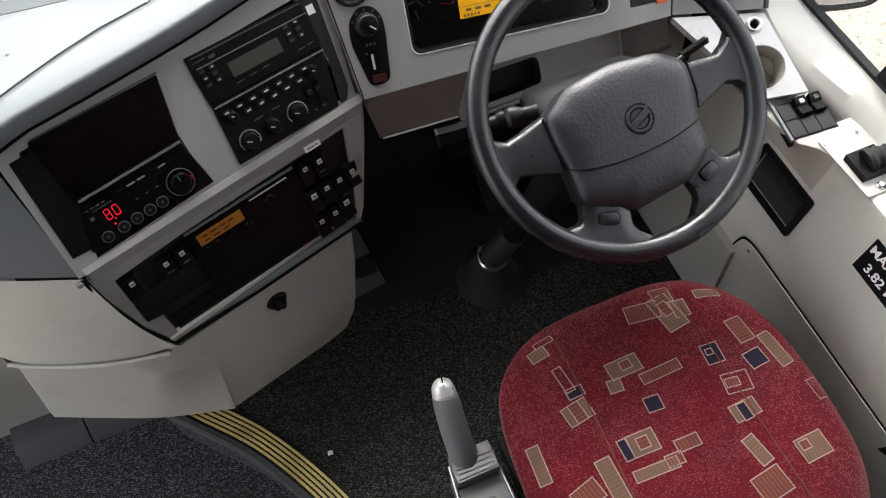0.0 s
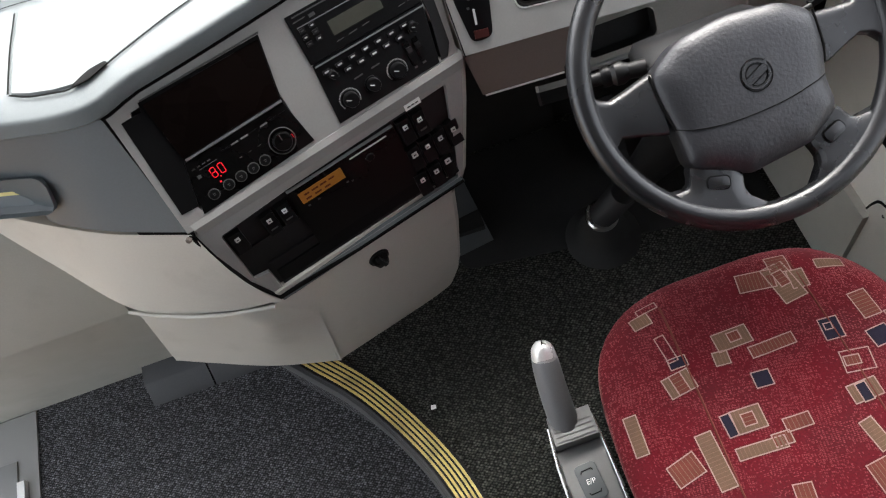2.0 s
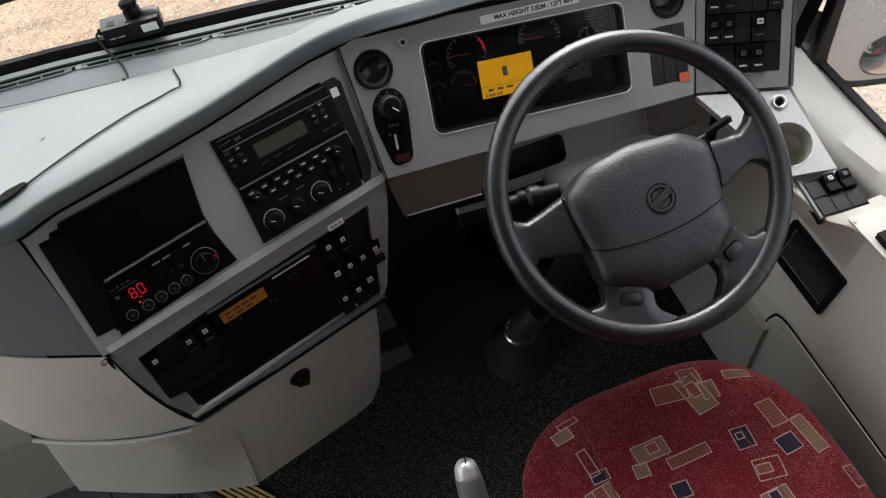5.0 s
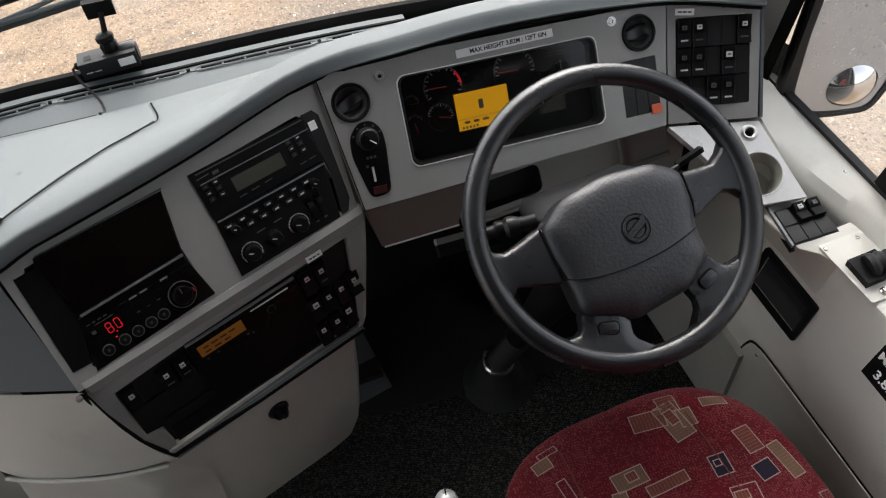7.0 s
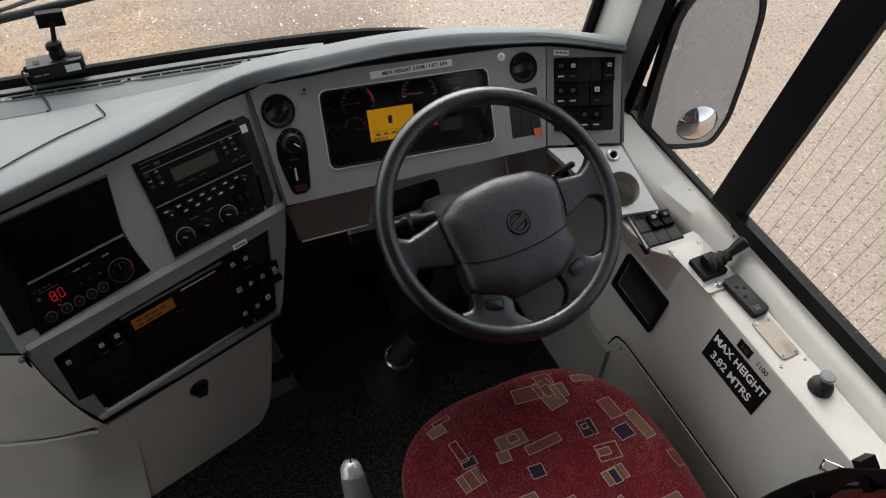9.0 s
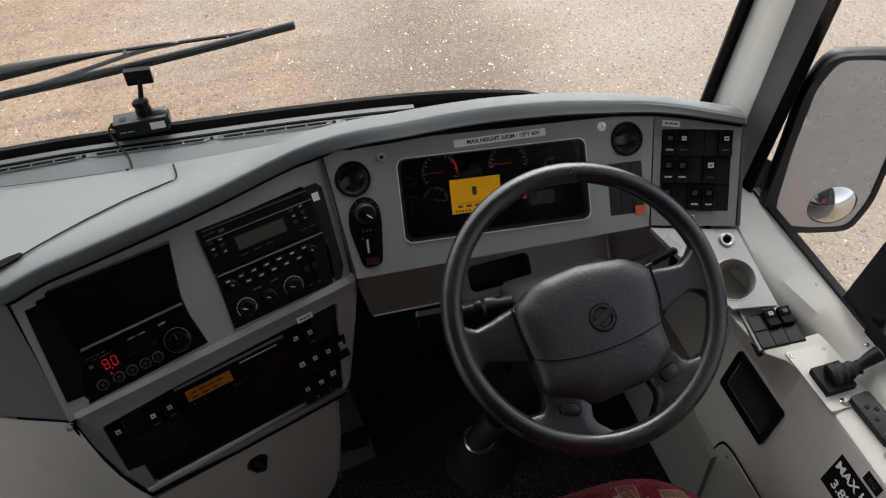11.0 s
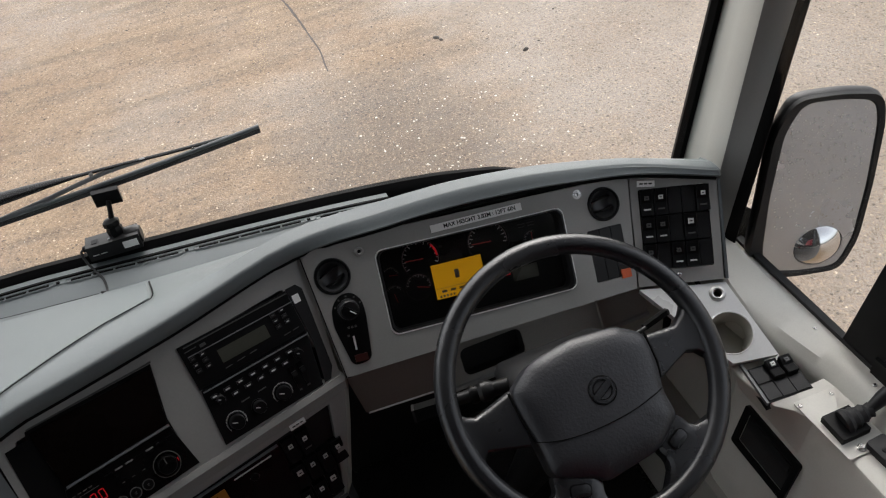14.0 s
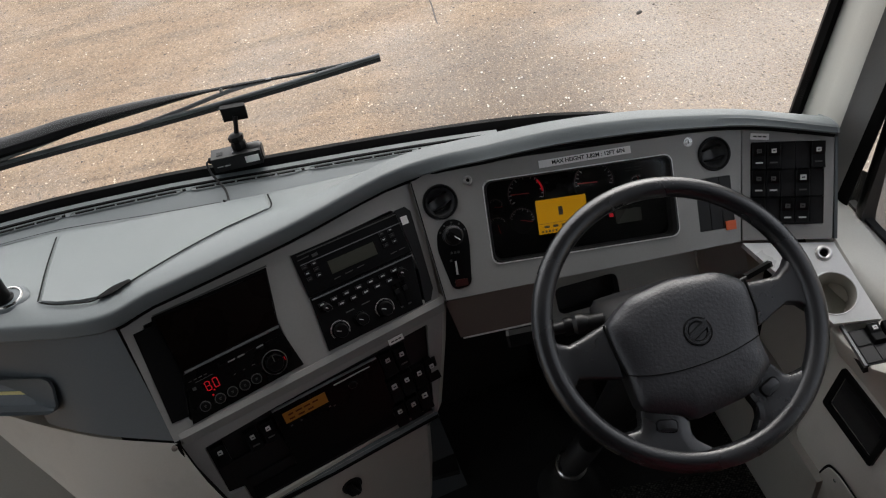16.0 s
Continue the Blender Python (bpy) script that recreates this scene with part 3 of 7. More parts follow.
solid("ceiling", box(-1.99, 0.57, -9.04, 0.62, 2.15, 2.2), M_WALL, "plain dark ceiling lining, unseen, kept dark to limit bounce", "ceiling", kind="structure")
solid("floor_saloon", box(-1.95, 0.53, -9.0, -2.6, -0.26, 0.0), M_CARPET2, "dark carpeted saloon floor", "floor", kind="structure")
SCREEN = smooth_table([(-1.93, 0.55), (-1.6, 0.63), (-1.07, 0.662), (-0.756, 0.66), (-0.427, 0.642), (-0.149, 0.612), (0.1, 0.565), (0.28, 0.512), (0.40, 0.455), (0.45, 0.425)], 4)
FRONT = [(-1.95, 0.50), *SCREEN, (0.50, 0.395), (0.53, 0.33)]


def sunk(x):
    """How far the screen's foot dips behind the instrument hood."""
    return lerp_table([(-1.0, -0.016), (-0.75, -0.010), (-0.56, 0.002), (-0.32, 0.011), (-0.10, 0.019), (0.0, 0.025), (0.1, 0.038), (0.2, 0.070), (0.3, 0.095), (0.45, 0.13)], x)[0]


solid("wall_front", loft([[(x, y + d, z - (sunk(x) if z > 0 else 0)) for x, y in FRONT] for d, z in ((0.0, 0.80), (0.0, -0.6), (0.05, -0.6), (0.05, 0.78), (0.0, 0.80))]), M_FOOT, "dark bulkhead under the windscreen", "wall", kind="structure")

# windscreen
ws = thing("window_1", (0, 0, 0), "large curved windscreen with black rubber seal", "windscreen", kind="structure")
pane = part("pane", loft([[(x, y + d, z) for x, y in SCREEN] for d, z in ((0.006, 0.800), (0.030, 0.835), (0.043, 0.89), (0.046, 0.98), (0.035, 1.2), (0.005, 1.5), (-0.04, 1.8), (-0.10, 2.15))]), M_GLASS, ws, "clear windscreen glass")
pane.visible_shadow = False
part("seal", loft([[(x, y + dy, z - sunk(x)) for x, y in SCREEN] for dy, z in ((-0.012, 0.785), (-0.011, 0.803), (-0.004, 0.812), (0.004, 0.819), (0.02, 0.815), (0.02, 0.77))]), M_SEAL, ws, "black rubber lower seal")
part("seal", box(-1.93, 0.45, 0.40, 0.50, 2.08, 2.16), M_RUBBER, ws)

# windscreen pillar
pil = thing("a_pillar", (0, 0, 0), "pale grey painted windscreen pillar with dark trim", "pillar", kind="structure")
HIGH = (0.55, 0.75, 0.95, 1.15, 1.35, 1.7, 2.15)


def pillar_row(pts, z, lean=0.13):
    return [(x + lean * (min(z, 1.35) - 0.75), y - 0.02 * (z - 0.6), z) for x, y in pts]


part("pillar_trim", loft([pillar_row([(0.458, 0.50), (0.451, 0.468), (0.454, 0.455)], z, 0.149) + pillar_row([(0.445, 0.40), (0.438, 0.352), (0.4395, 0.345)], z, 0.112) for z in HIGH]), M_PILLAR, pil, "pale grey trim")
part("dark_trim", loft([pillar_row([(0.4395, 0.345)], z, 0.112) + pillar_row([(0.4435, 0.338), (0.4600, 0.311), (0.470, 0.311), (0.5, 0.335)], z, 0.142) for z in HIGH]), M_PILLAR2, pil, "dark grey trim")
part("screen_seal", loft([pillar_row([(0.460, 0.51), (0.437, 0.478), (0.441, 0.464), (0.4505, 0.462)], z, 0.149) for z in HIGH]), M_SEAL, pil, "black rubber seal")
b = lathe([(0.0, 0.014), (0.009, 0.013), (0.013, 0.009), (0.013, -0.004)], 16)
part("trim_plug", b, material("dark_brown_plug", (0.045, 0.025, 0.018), 0.4), pil, "brown round trim plug", at=axes((0.498, 0.352, 1.130), (0.35, -0.93, 0), (0, 0, 1)))

# side window
sw = thing("window_2", (0, 0, 0), "driver's side window with black frame and divider", "side window", kind="structure")
for y0, y1 in ((-2.2, -0.05), (0.03, 0.33)):
    p = part("pane", loft([[(0.499, y0, 0.61), (0.499, y1, 0.61)], [(0.499, y0 - (0.25 if y1 > 0 else 0), 2.1), (0.499, y1 - (0.0 if y1 > 0 else 0.25), 2.1)]]), M_GLASS, sw, "clear side glass")
    p.visible_shadow = False
wires = bmesh.new()
for k in range(46):
    y0 = -0.075 - k * 0.030
    tube([(0.4985, y0 - (z - 0.606) * 0.16, z) for z in (0.64, 1.3, 2.05)], 0.00045, 4, bm=wires)
tagged(part("heater_wires", wires, M_BROWN, sw, "fine heating wires in the glass"), kind="stuff")
part("divider", loft([[(x, y - (z - 0.606) * 0.16, z) for x, y in ((0.491, 0.034), (0.491, -0.046), (0.507, -0.046), (0.507, 0.034))] for z in (0.606, 1.0, 1.5, 2.1)], closed=True, cap=True), M_SATIN, sw, "black window divider")
part("lower_seal", box(0.489, 0.503, -2.2, 0.325, 0.600, 0.621, 0.003), M_RUBBER, sw, "black rubber window seal")
part("lower_rail", box(0.485, 0.506, -2.2, -0.040, 0.604, 0.648, 0.004), M_SATIN, sw, "black sliding window rail")
part("front_seal", loft([pillar_row([(0.459, 0.3135), (0.4625, 0.307)], z, 0.142) + pillar_row([(0.467, 0.298), (0.473, 0.2935), (0.478, 0.2965), (0.503, 0.322)], z, 0.128) for z in HIGH]), M_SEAL, sw, "thick black front seal")

# ---------- side console ----------
con = thing("side_console", (0, 0, 0), "beige moulded console under the driver's window", "console", kind="structure")
TRIM = [(-2.4, 0.435, 0.585), (-0.2, 0.435, 0.585), (-0.05, 0.434, 0.585), (0.0, 0.428, 0.586), (0.05, 0.414, 0.592), (0.12, 0.390, 0.615), (0.19, 0.370, 0.660), (0.26, 0.375, 0.688), (0.34, 0.40, 0.70), (0.42, 0.43, 0.70)]
rows = []
for y, x, z in smooth_table(TRIM, 5):
    lift = max(0.0, z - 0.585)
    rows.append([(x - 0.016, y, z - 0.060), (x - 0.003, y, z - 0.012), (x, y, z), (x + 0.006, y, z + 0.006), (x + 0.018, y, z + 0.020 - lift * 0.3), (0.462, y, 0.611 + lift * 0.3), (0.476, y, 0.613 + lift * 0.05), (0.494, y, 0.612)])
part("sill_trim", loft(rows), M_CONSOLE, con, "cream window sill trim")
b = box(0.36, 0.40, -2.4, 0.33, 0.0, 0.542, 0.004)
part("side_panel", b, M_CONSOLE, con, "cream side panel")
b = loft([[(0.362, y, 0.50), (0.360, y, 0.575), (0.364, y, 0.583), (0.372, y, 0.586), (0.44, y, 0.5865)] for y in (-2.4, -1.0, -0.3, -0.004)], None)
part("ledge", b, M_CONSOLE, con, "cream flat ledge")
INCLINE = ((0.0600, 0.0), (0.0600, 0.312), (0.0570, 0.324), (0.0460, 0.373), (0.0325, 0.436), (0.0159, 0.511), (0.0008, 0.579))
rows = [[(0.3615 - a * k, y, z) for a, z in INCLINE] for y, k in ((-2.4, 1.0), (-1.0, 1.0), (-0.3, 1.0), (0.0, 1.0), (0.07, 1.0), (0.09, 0.9), (0.105, 0.5), (0.12, 0.0))]
part("lower_slope", loft(rows), M_CONSOLE, con, "cream panel sloping in to the access cover")
rows = []
for y, xt in ((-0.065, 0.3605), (-0.035, 0.347), (-0.012, 0.324), (0.03, 0.3165), (0.065, 0.312), (0.085, 0.312)):
    rows.append([(0.40, y, 0.585), (xt + 0.004, y, 0.585), (xt + 0.001, y, 0.5835), (xt, y, 0.580), (min(0.3445, xt + 0.03) - 0.0008, y, 0.505)])
part("shoulder", loft(rows), M_CONSOLE, con, "cream shoulder beside the switch block")
COV = [(0.030, 0.0), (0.014, 0.16), (-0.012, 0.285), (-0.022, 0.312), (-0.050, 0.322), (-2.4, 0.330), (-2.4, 0.0)]
MV = Matrix(((0, 0, -1, 0.3005), (1, 0, 0, 0), (0, 1, 0, 0), (0, 0, 0, 1)))
part("cover_gap", prism(round_poly([(y + (0.004 if y > -1 else 0), z + (0.004 if z > 0 else 0)) for y, z in COV], 0.012), -0.001, 0.0006, m=MV), M_SEAL, con, "dark gap round the access cover", smooth=False)
part("kick_cover", prism(round_poly(COV, 0.012), -0.001, 0.003, 0.001, m=MV), M_CREAM, con, "cream lower access cover")
b = box(0.285, 0.362, -0.02, 0.36, 0.0, 0.26, 0.012)
part("toe_panel", b, M_BEIGE, con)
b = loft([[(0.362, 0.36, z), (0.30, 0.40, z), (0.24, 0.47, z), (0.20, 0.60, z)] for z in (0.0, 0.3, 0.60)])
part("toe_return", b, M_BEIGE, con)

# ---------- dashboard ----------
ML = axes((-0.524, 0.272, 0.759), (0.961, 0.278, 0), (-0.159, 0.548, 0.821))
MC = axes((-0.093, 0.339, 0.785), (1.0, 0.010, 0), (-0.006, 0.610, 0.792)) @ pose(0, 0, 0, 0, 0, -6.5)
MR = axes((0.2701, 0.375, 0.8258), (0.919, -0.3924, 0.0386), (0.2222, 0.5965, 0.7712))
MP = axes((-0.592, 0.177, 0.613), (0.962, 0.275, 0), (-0.092, 0.321, 0.943))
MK = axes((-0.565, 0.150, 0.40), (0.952, 0.305, 0), (0.0, 0.0, 1.0))

dash = thing("dashboard", (0, 0, 0), "grey moulded coach dashboard curving round the driver", "dashboard", kind="structure")
TOP = smooth_table([(-1.93, 0.50, 0.85, 0.53, 0.812, 0.55), (-1.6, 0.455, 0.85, 0.575, 0.812, 0.62), (-1.3, 0.385, 0.853, 0.585, 0.812, 0.645), (-0.975, 0.292, 0.855, 0.60, 0.812, 0.66), (-0.84, 0.257, 0.855, 0.587, 0.812, 0.66), (-0.763, 0.271, 0.855, 0.575, 0.812, 0.66), (-0.542, 0.335, 0.856, 0.545, 0.815, 0.648),
                    (-0.33, 0.400, 0.864, 0.503, 0.838, 0.633), (-0.17, 0.404, 0.866, 0.482, 0.862, 0.613), (-0.033, 0.399, 0.865, 0.468, 0.868, 0.59), (0.13, 0.388, 0.852, 0.445, 0.856, 0.555), (0.27, 0.372, 0.834, 0.415, 0.835, 0.51), (0.402, 0.307, 0.825, 0.354, 0.824, 0.445)], 5)


def hood_edge(x):
    """The hood's front lip at x: lower edge, crease and start of the flat top, each as depth behind the table's line and height over it."""
    e = lerp_table([(-1.93, -0.010, 0.004, 0.000, 0.026, 0.040, 0.034), (-0.90, -0.010, 0.004, 0.000, 0.028, 0.040, 0.036), (-0.84, -0.008, 0.006, 0.003, 0.031, 0.040, 0.038), (-0.77, 0.000, 0.013, 0.008, 0.038, 0.040, 0.041), (-0.36, 0.002, 0.014, 0.010, 0.040, 0.040, 0.0415),
                    (-0.20, -0.008, 0.015, 0.009, 0.0335, 0.040, 0.035), (0.0, -0.010, 0.011, 0.006, 0.032, 0.032, 0.033), (0.1, -0.012, 0.010, 0.004, 0.029, 0.034, 0.027), (0.2, -0.014, 0.006, 0.0, 0.0235, 0.025, 0.022), (0.3, -0.015, 0.006, -0.002, 0.020, 0.020, 0.020), (0.41, -0.016, 0.004, -0.010, 0.018, 0.012, 0.018)], x)
    return e[0:2], e[2:4], e[4:6]


rows = []
for x, yb, zb, yr, zr, yw in TOP:
    (b0, b1), (c0, c1), (t0, t1) = hood_edge(x)
    low = max(0.0, sunk(x) + 0.008)
    r = [(x, yb + max(b0, 0) + 0.016, zb + b1 - 0.006), (x, yb + b0 + 0.003, zb + b1 - 0.0015), (x, yb + b0, zb + b1 + 0.001), (x, yb + b0 - 0.0005, zb + b1 + 0.004)]
    r += [(x, yb + b0 + (c0 - b0) * k - 0.0012, zb + b1 + (c1 - b1) * k) for k in (0.45, 0.82)]
    r += [(x, yb + c0 - 0.0008, zb + c1 - 0.0022), (x, yb + c0 + 0.0012, zb + c1 - 0.0006), (x, yb + c0 + 0.0042, zb + c1), (x, yb + t0, zb + t1)]
    for t in (0.25, 0.5, 0.75, 0.96):
        r.append((x, yb + t0 + (yr - yb - t0) * t, zb + t1 + (zr + 0.004 - zb - t1) * t))
    r += [(x, yr, zr), (x, yr + 0.006, zr - 0.006), (x, yr + 0.012, 0.800 - low), (x, max(yr + 0.014, yw - 0.03), 0.797 - low), (x, yw + 0.01, 0.796 - low)]
    rows.append(r)
x, yb, zb, *_ = TOP[-1]
rows.append([(p[0] + 0.006, p[1] + 0.003, min(p[2], zb + (p[2] - zb) * 0.8)) for p in rows[-1]])
rows.append([(p[0] + 0.001, p[1] + 0.006, min(p[2], zb - 0.012)) for p in rows[-1]])
part("top_pad", loft(rows), M_TOP, dash, "grey soft-touch dash top")

# shade under the hood lip, drawn as a near-black tube
part("hood_shade_tube", tube([Vector((x, yb + hood_edge(x)[0][0] + 0.007, zb + hood_edge(x)[0][1] - 0.006)) for x, yb, zb, *_ in TOP if x > -0.83], 0.0040, 6), M_SEAL, dash, "black tube for the shade under the hood")
# left end: slate face, cream panel, pod
top_line = [(-0.826, 0.262, 0.85), (-0.90, 0.279, 0.85), (-0.975, 0.297, 0.85), (-1.3, 0.39, 0.85), (-1.93, 0.51, 0.85)]
low_line = [(-0.792, 0.150, 0.688), (-0.905, 0.196, 0.692), (-0.99, 0.243, 0.695), (-1.12, 0.325, 0.70), (-1.93, 0.56, 0.72)]
T_, L_ = spline(top_line, 6), spline(low_line, 6)
part("end_face", loft([[a.lerp(b, s) for a, b in zip(T_, L_)] for s in (0, 0.3, 0.6, 0.94, 1.0)]), M_FACE, dash, "slate grey end face")
C0 = [Vector((p.x, p.y - 0.004, p.z - 0.002)) for p in spline([(-0.788, 0.149, 0.688), (-0.905, 0.196, 0.692), (-0.99, 0.243, 0.695), (-1.08, 0.300, 0.698), (-1.16, 0.352, 0.702)], 8)]
C1 = spline([(-0.726, 0.089, 0.508), (-0.823, 0.108, 0.503), (-0.966, 0.164, 0.505), (-1.07, 0.262, 0.575), (-1.16, 0.350, 0.696)], 8)
bulge = []
for s in (0, 0.02, 0.2, 0.4, 0.6, 0.8, 0.96, 1.0):
    row = []
    for i, (a, b) in enumerate(zip(C0, C1)):
        p = a.lerp(b, s)
        k = 0.012 * math.sin(math.pi * s) * (1 - i / (len(C0) - 1))
        row.append((p.x - k * 0.3, p.y - k, p.z))
    bulge.append(row)
part("cream_panel", loft(bulge), M_CREAM, dash, "cream curved side panel")
P1 = spline([(-0.738, 0.088, 0.502), (-0.836, 0.108, 0.503), (-0.929, 0.144, 0.503), (-0.985, 0.172, 0.505)], 8)
P1b = spline([(-0.694, 0.107, 0.385), (-0.768, 0.092, 0.43), (-0.816, 0.109, 0.43), (-0.913, 0.149, 0.435), (-0.990, 0.184, 0.44)], 8)
P2 = spline([(-0.718, 0.099, 0.178), (-0.850, 0.136, 0.178), (-0.962, 0.183, 0.178), (-1.053, 0.224, 0.178)], 8)


def along(line, n=33):
    """The same run of points at n even steps."""
    out = []
    for i in range(n):
        t = i * (len(line) - 1) / (n - 1)
        k = min(int(t), len(line) - 2)
        out.append(line[k].lerp(line[k + 1], t - k))
    return out


P1, P1b, P2 = [along(q) for q in (P1, P1b, P2)]
RIDGE = list(P1)
P1, P1b, P2 = [q + [q[-1] + Vector((-0.006, 0.012, 0)), q[-1] + Vector((-0.008, 0.18, 0))] for q in (P1, P1b, P2)]
part("crease", tube([Vector((p.x, p.y - 0.003, p.z - 0.001)) for p in RIDGE], 0.0034, 8), M_CREAM, dash, "cream moulded crease")
part("pod_panel", loft([P1, [a.lerp(b, 0.12) + Vector((0, 0.008, 0)) for a, b in zip(P1, P1b)], P1b, *[[a.lerp(b, s) for a, b in zip(P1b, P2)] for s in (0.03, 0.3, 0.6, 0.97, 1.0)], [Vector((p.x, p.y + 0.25, 0.183)) for p in P2]]), M_CREAM, dash, "cream lower pod panel")
part("wall_panel", loft([[(x, y, z) for x in (-1.94, -1.5, -1.2, -0.95)] for y, z in ((0.42, 0.72), (0.335, 0.62), (0.30, 0.42), (0.295, 0.305), (0.298, 0.295), (0.425, -0.205))]), M_BEIGE, dash, "beige front wall panel")

for x0, x1 in ((-1.282, -1.119), (-1.115, -0.90)):
    part("plinth", loft([[(x, y, z) for x in (x0, x1)] for y, z in ((0.42, -0.145), (0.364, -0.150), (0.360, -0.153), (0.322, -0.192), (0.319, -0.199))]), M_NOSE, dash, "dark grey sloping plinth piece")
part("screw_cap", lathe([(0.0, 0.005), (0.003, 0.0045), (0.0045, 0.002), (0.005, -0.002)], 14, m=pose(-0.795, 0.139, 0.684, 50, 0, 0)), M_BROWN, dash, "small dark screw")
# bezels with openings
LB = [(-0.287, 0.118), (-0.293, -0.083), (0.196, -0.083), (0.238, 0.145), (0.0, 0.140), (-0.24, 0.130)]
part("left_bezel", plate(LB, [rrect(-0.162, 0.021, 0.19, 0.17, 0.004), rrect(0.090, 0.020, 0.186, 0.166, 0.004)], -0.02, 0.0, m=ML), M_BEZEL, dash, "grey painted radio surround", smooth=False)
CB = [(-0.243, 0.10), (-0.210, -0.1276), (0.331, -0.107), (0.356, 0.096)]
CLUSTER = rrect(0.052, -0.006, 0.336, 0.142, 0.014, 5)
part("centre_bezel", plate(CB, [CLUSTER, circle(-0.194, 0.0423, 0.029), circle(0.3002, 0.0548, 0.029), rrect(0.292, -0.033, 0.066, 0.094, 0.002)], -0.02, 0.0, m=MC), M_BEZEL, dash, "grey painted instrument surround", smooth=False)
RB = [(0.002, 0.008), (0.003, -0.200), (0.151, -0.198), (0.154, -0.010)]
part("right_bezel", plate(RB, [rrect(0.0765, -0.099, 0.121, 0.146, 0.004)], -0.02, 0.0, m=MR), M_BEZEL, dash, "grey painted switch surround", smooth=False)
part("bezel_end", box(0.154, 0.159, -0.198, -0.008, -0.04, 0.0015, 0.002, m=MR), M_EDGE, dash, "dark grey end cap")
part("seam", loft([[MC @ Vector((-0.2425, 0.10, 0.0006)), MC @ Vector((-0.2095, -0.128, 0.0006))], [MC @ Vector((-0.2405, 0.10, 0.0006)), MC @ Vector((-0.2075, -0.128, 0.0006))]]), M_SATIN, dash, smooth=False)
# ledge between upper and lower panel, lower switch panel
part("ledge_strip", loft([[(-0.192, 0.090, -0.012), (0.295, 0.096, -0.012)], [(-0.192, 0.090, 0.001), (0.295, 0.094, 0.001)], [(-0.190, 0.082, 0.006), (0.292, 0.084, 0.006)], [(-0.188, 0.066, 0.001), (0.288, 0.066, 0.001)]], m=MP), M_BEZEL, dash, "grey painted ledge")
PB = round_poly([(-0.196, 0.074), (-0.190, 0.02), (-0.172, -0.058), (-0.147, -0.112), (0.214, -0.117), (0.262, 0.0), (0.29, 0.078)], 0.012)
part("lower_bezel", plate(PB, [round_poly([(-0.166, 0.045), (-0.166, -0.058), (-0.140, -0.062), (-0.137, -0.1125), (0.208, -0.1125), (0.238, 0.0), (0.252, 0.058), (-0.04, 0.052)], 0.004)], -0.02, 0.0, m=MP), M_BEZEL, dash, "grey painted lower surround", smooth=False)
part("panel_edge", tube([MP @ Vector(p) for p in ((-0.199, 0.076, 0.001), (-0.193, 0.02, 0.001), (-0.176, -0.058, 0.001), (-0.150, -0.116, 0.001), (0.0, -0.121, 0.0015), (0.212, -0.121, 0.0015))], 0.0042), M_SEAL, dash, "black edge of the lower surround")
KB = round_poly([(-0.186, 0.118), (-0.184, 0.090), (-0.142, -0.02), (-0.150, -0.10), (-0.170, -0.222), (0.06, -0.243), (0.108, -0.240), (0.138, -0.19), (0.160, -0.06), (0.172, 0.05), (0.187, 0.115)], 0.014)
part("lock_panel", prism(KB, -0.02, 0.0, 0.004, m=MK), M_CREAM, dash, "cream lower locker door")
part("pod_top", loft([[MP @ Vector((u, -0.108, -0.004)) for u in (-0.15, 0.21)], [MP @ Vector((u, -0.118, 0.004)) for u in (-0.15, 0.214)], [MP @ Vector((u, -0.126, 0.001)) for u in (-0.148, 0.214)]]), M_EDGE, dash)
# console side towards the footwell
E0 = [MP @ Vector(p) for p in ((0.29, 0.078, 0), (0.262, 0, 0), (0.214, -0.117, 0))] + [MK @ Vector(p) for p in ((0.170, 0.05, -0.004), (0.158, -0.06, -0.004), (0.136, -0.19, -0.004), (0.108, -0.236, -0.004))]
part("console_side", loft([E0, [Vector((p.x + 0.012, p.y + 0.02, p.z)) for p in E0], [Vector((p.x + 0.03, p.y + 0.33, p.z)) for p in E0]]), M_BEIGE, dash, "beige console side")
# under the instruments
part("under_panel", loft([[(-0.315, 0.285, 0.688), (-0.13, 0.285, 0.680)], [(-0.300, 0.272, 0.60), (-0.165, 0.262, 0.60)], [(-0.300, 0.277, 0.596), (-0.160, 0.268, 0.596)], [(-0.300, 0.40, 0.60), (-0.150, 0.40, 0.60)]]), M_BROWN, dash, "brown-grey under-dash panel")
part("panel_lip", tube([(-0.296, 0.2715, 0.598), (-0.23, 0.2665, 0.598), (-0.163, 0.2615, 0.598)], 0.0018, 8), M_SILVER, dash, "thin bright lower lip")
MU = axes((0.0, 0.3425, 0.530), (1, 0, 0), (0, 0.504, 0.864))
part("under_shelf", plate([(-0.135, -0.034), (0.30, -0.034), (0.30, 0.125), (-0.135, 0.125)], [rrect(-0.030, 0.008, 0.128, 0.056, 0.014)], -0.004, 0.0, m=MU), M_UNDER, dash, "grey recessed under-dash trim", smooth=False)
part("trim_lip", loft([[(x, -0.030, 0.0005) for x in (-0.135, 0.08, 0.30)], [(x, -0.033, 0.004) for x in (-0.135, 0.08, 0.30)], [(x, -0.037, 0.004) for x in (-0.135, 0.08, 0.30)], [(x, -0.041, 0.0) for x in (-0.135, 0.08, 0.30)], [(x, -0.048, -0.03) for x in (-0.135, 0.08, 0.30)]], m=MU), M_BEZEL, dash, "pale lower lip")
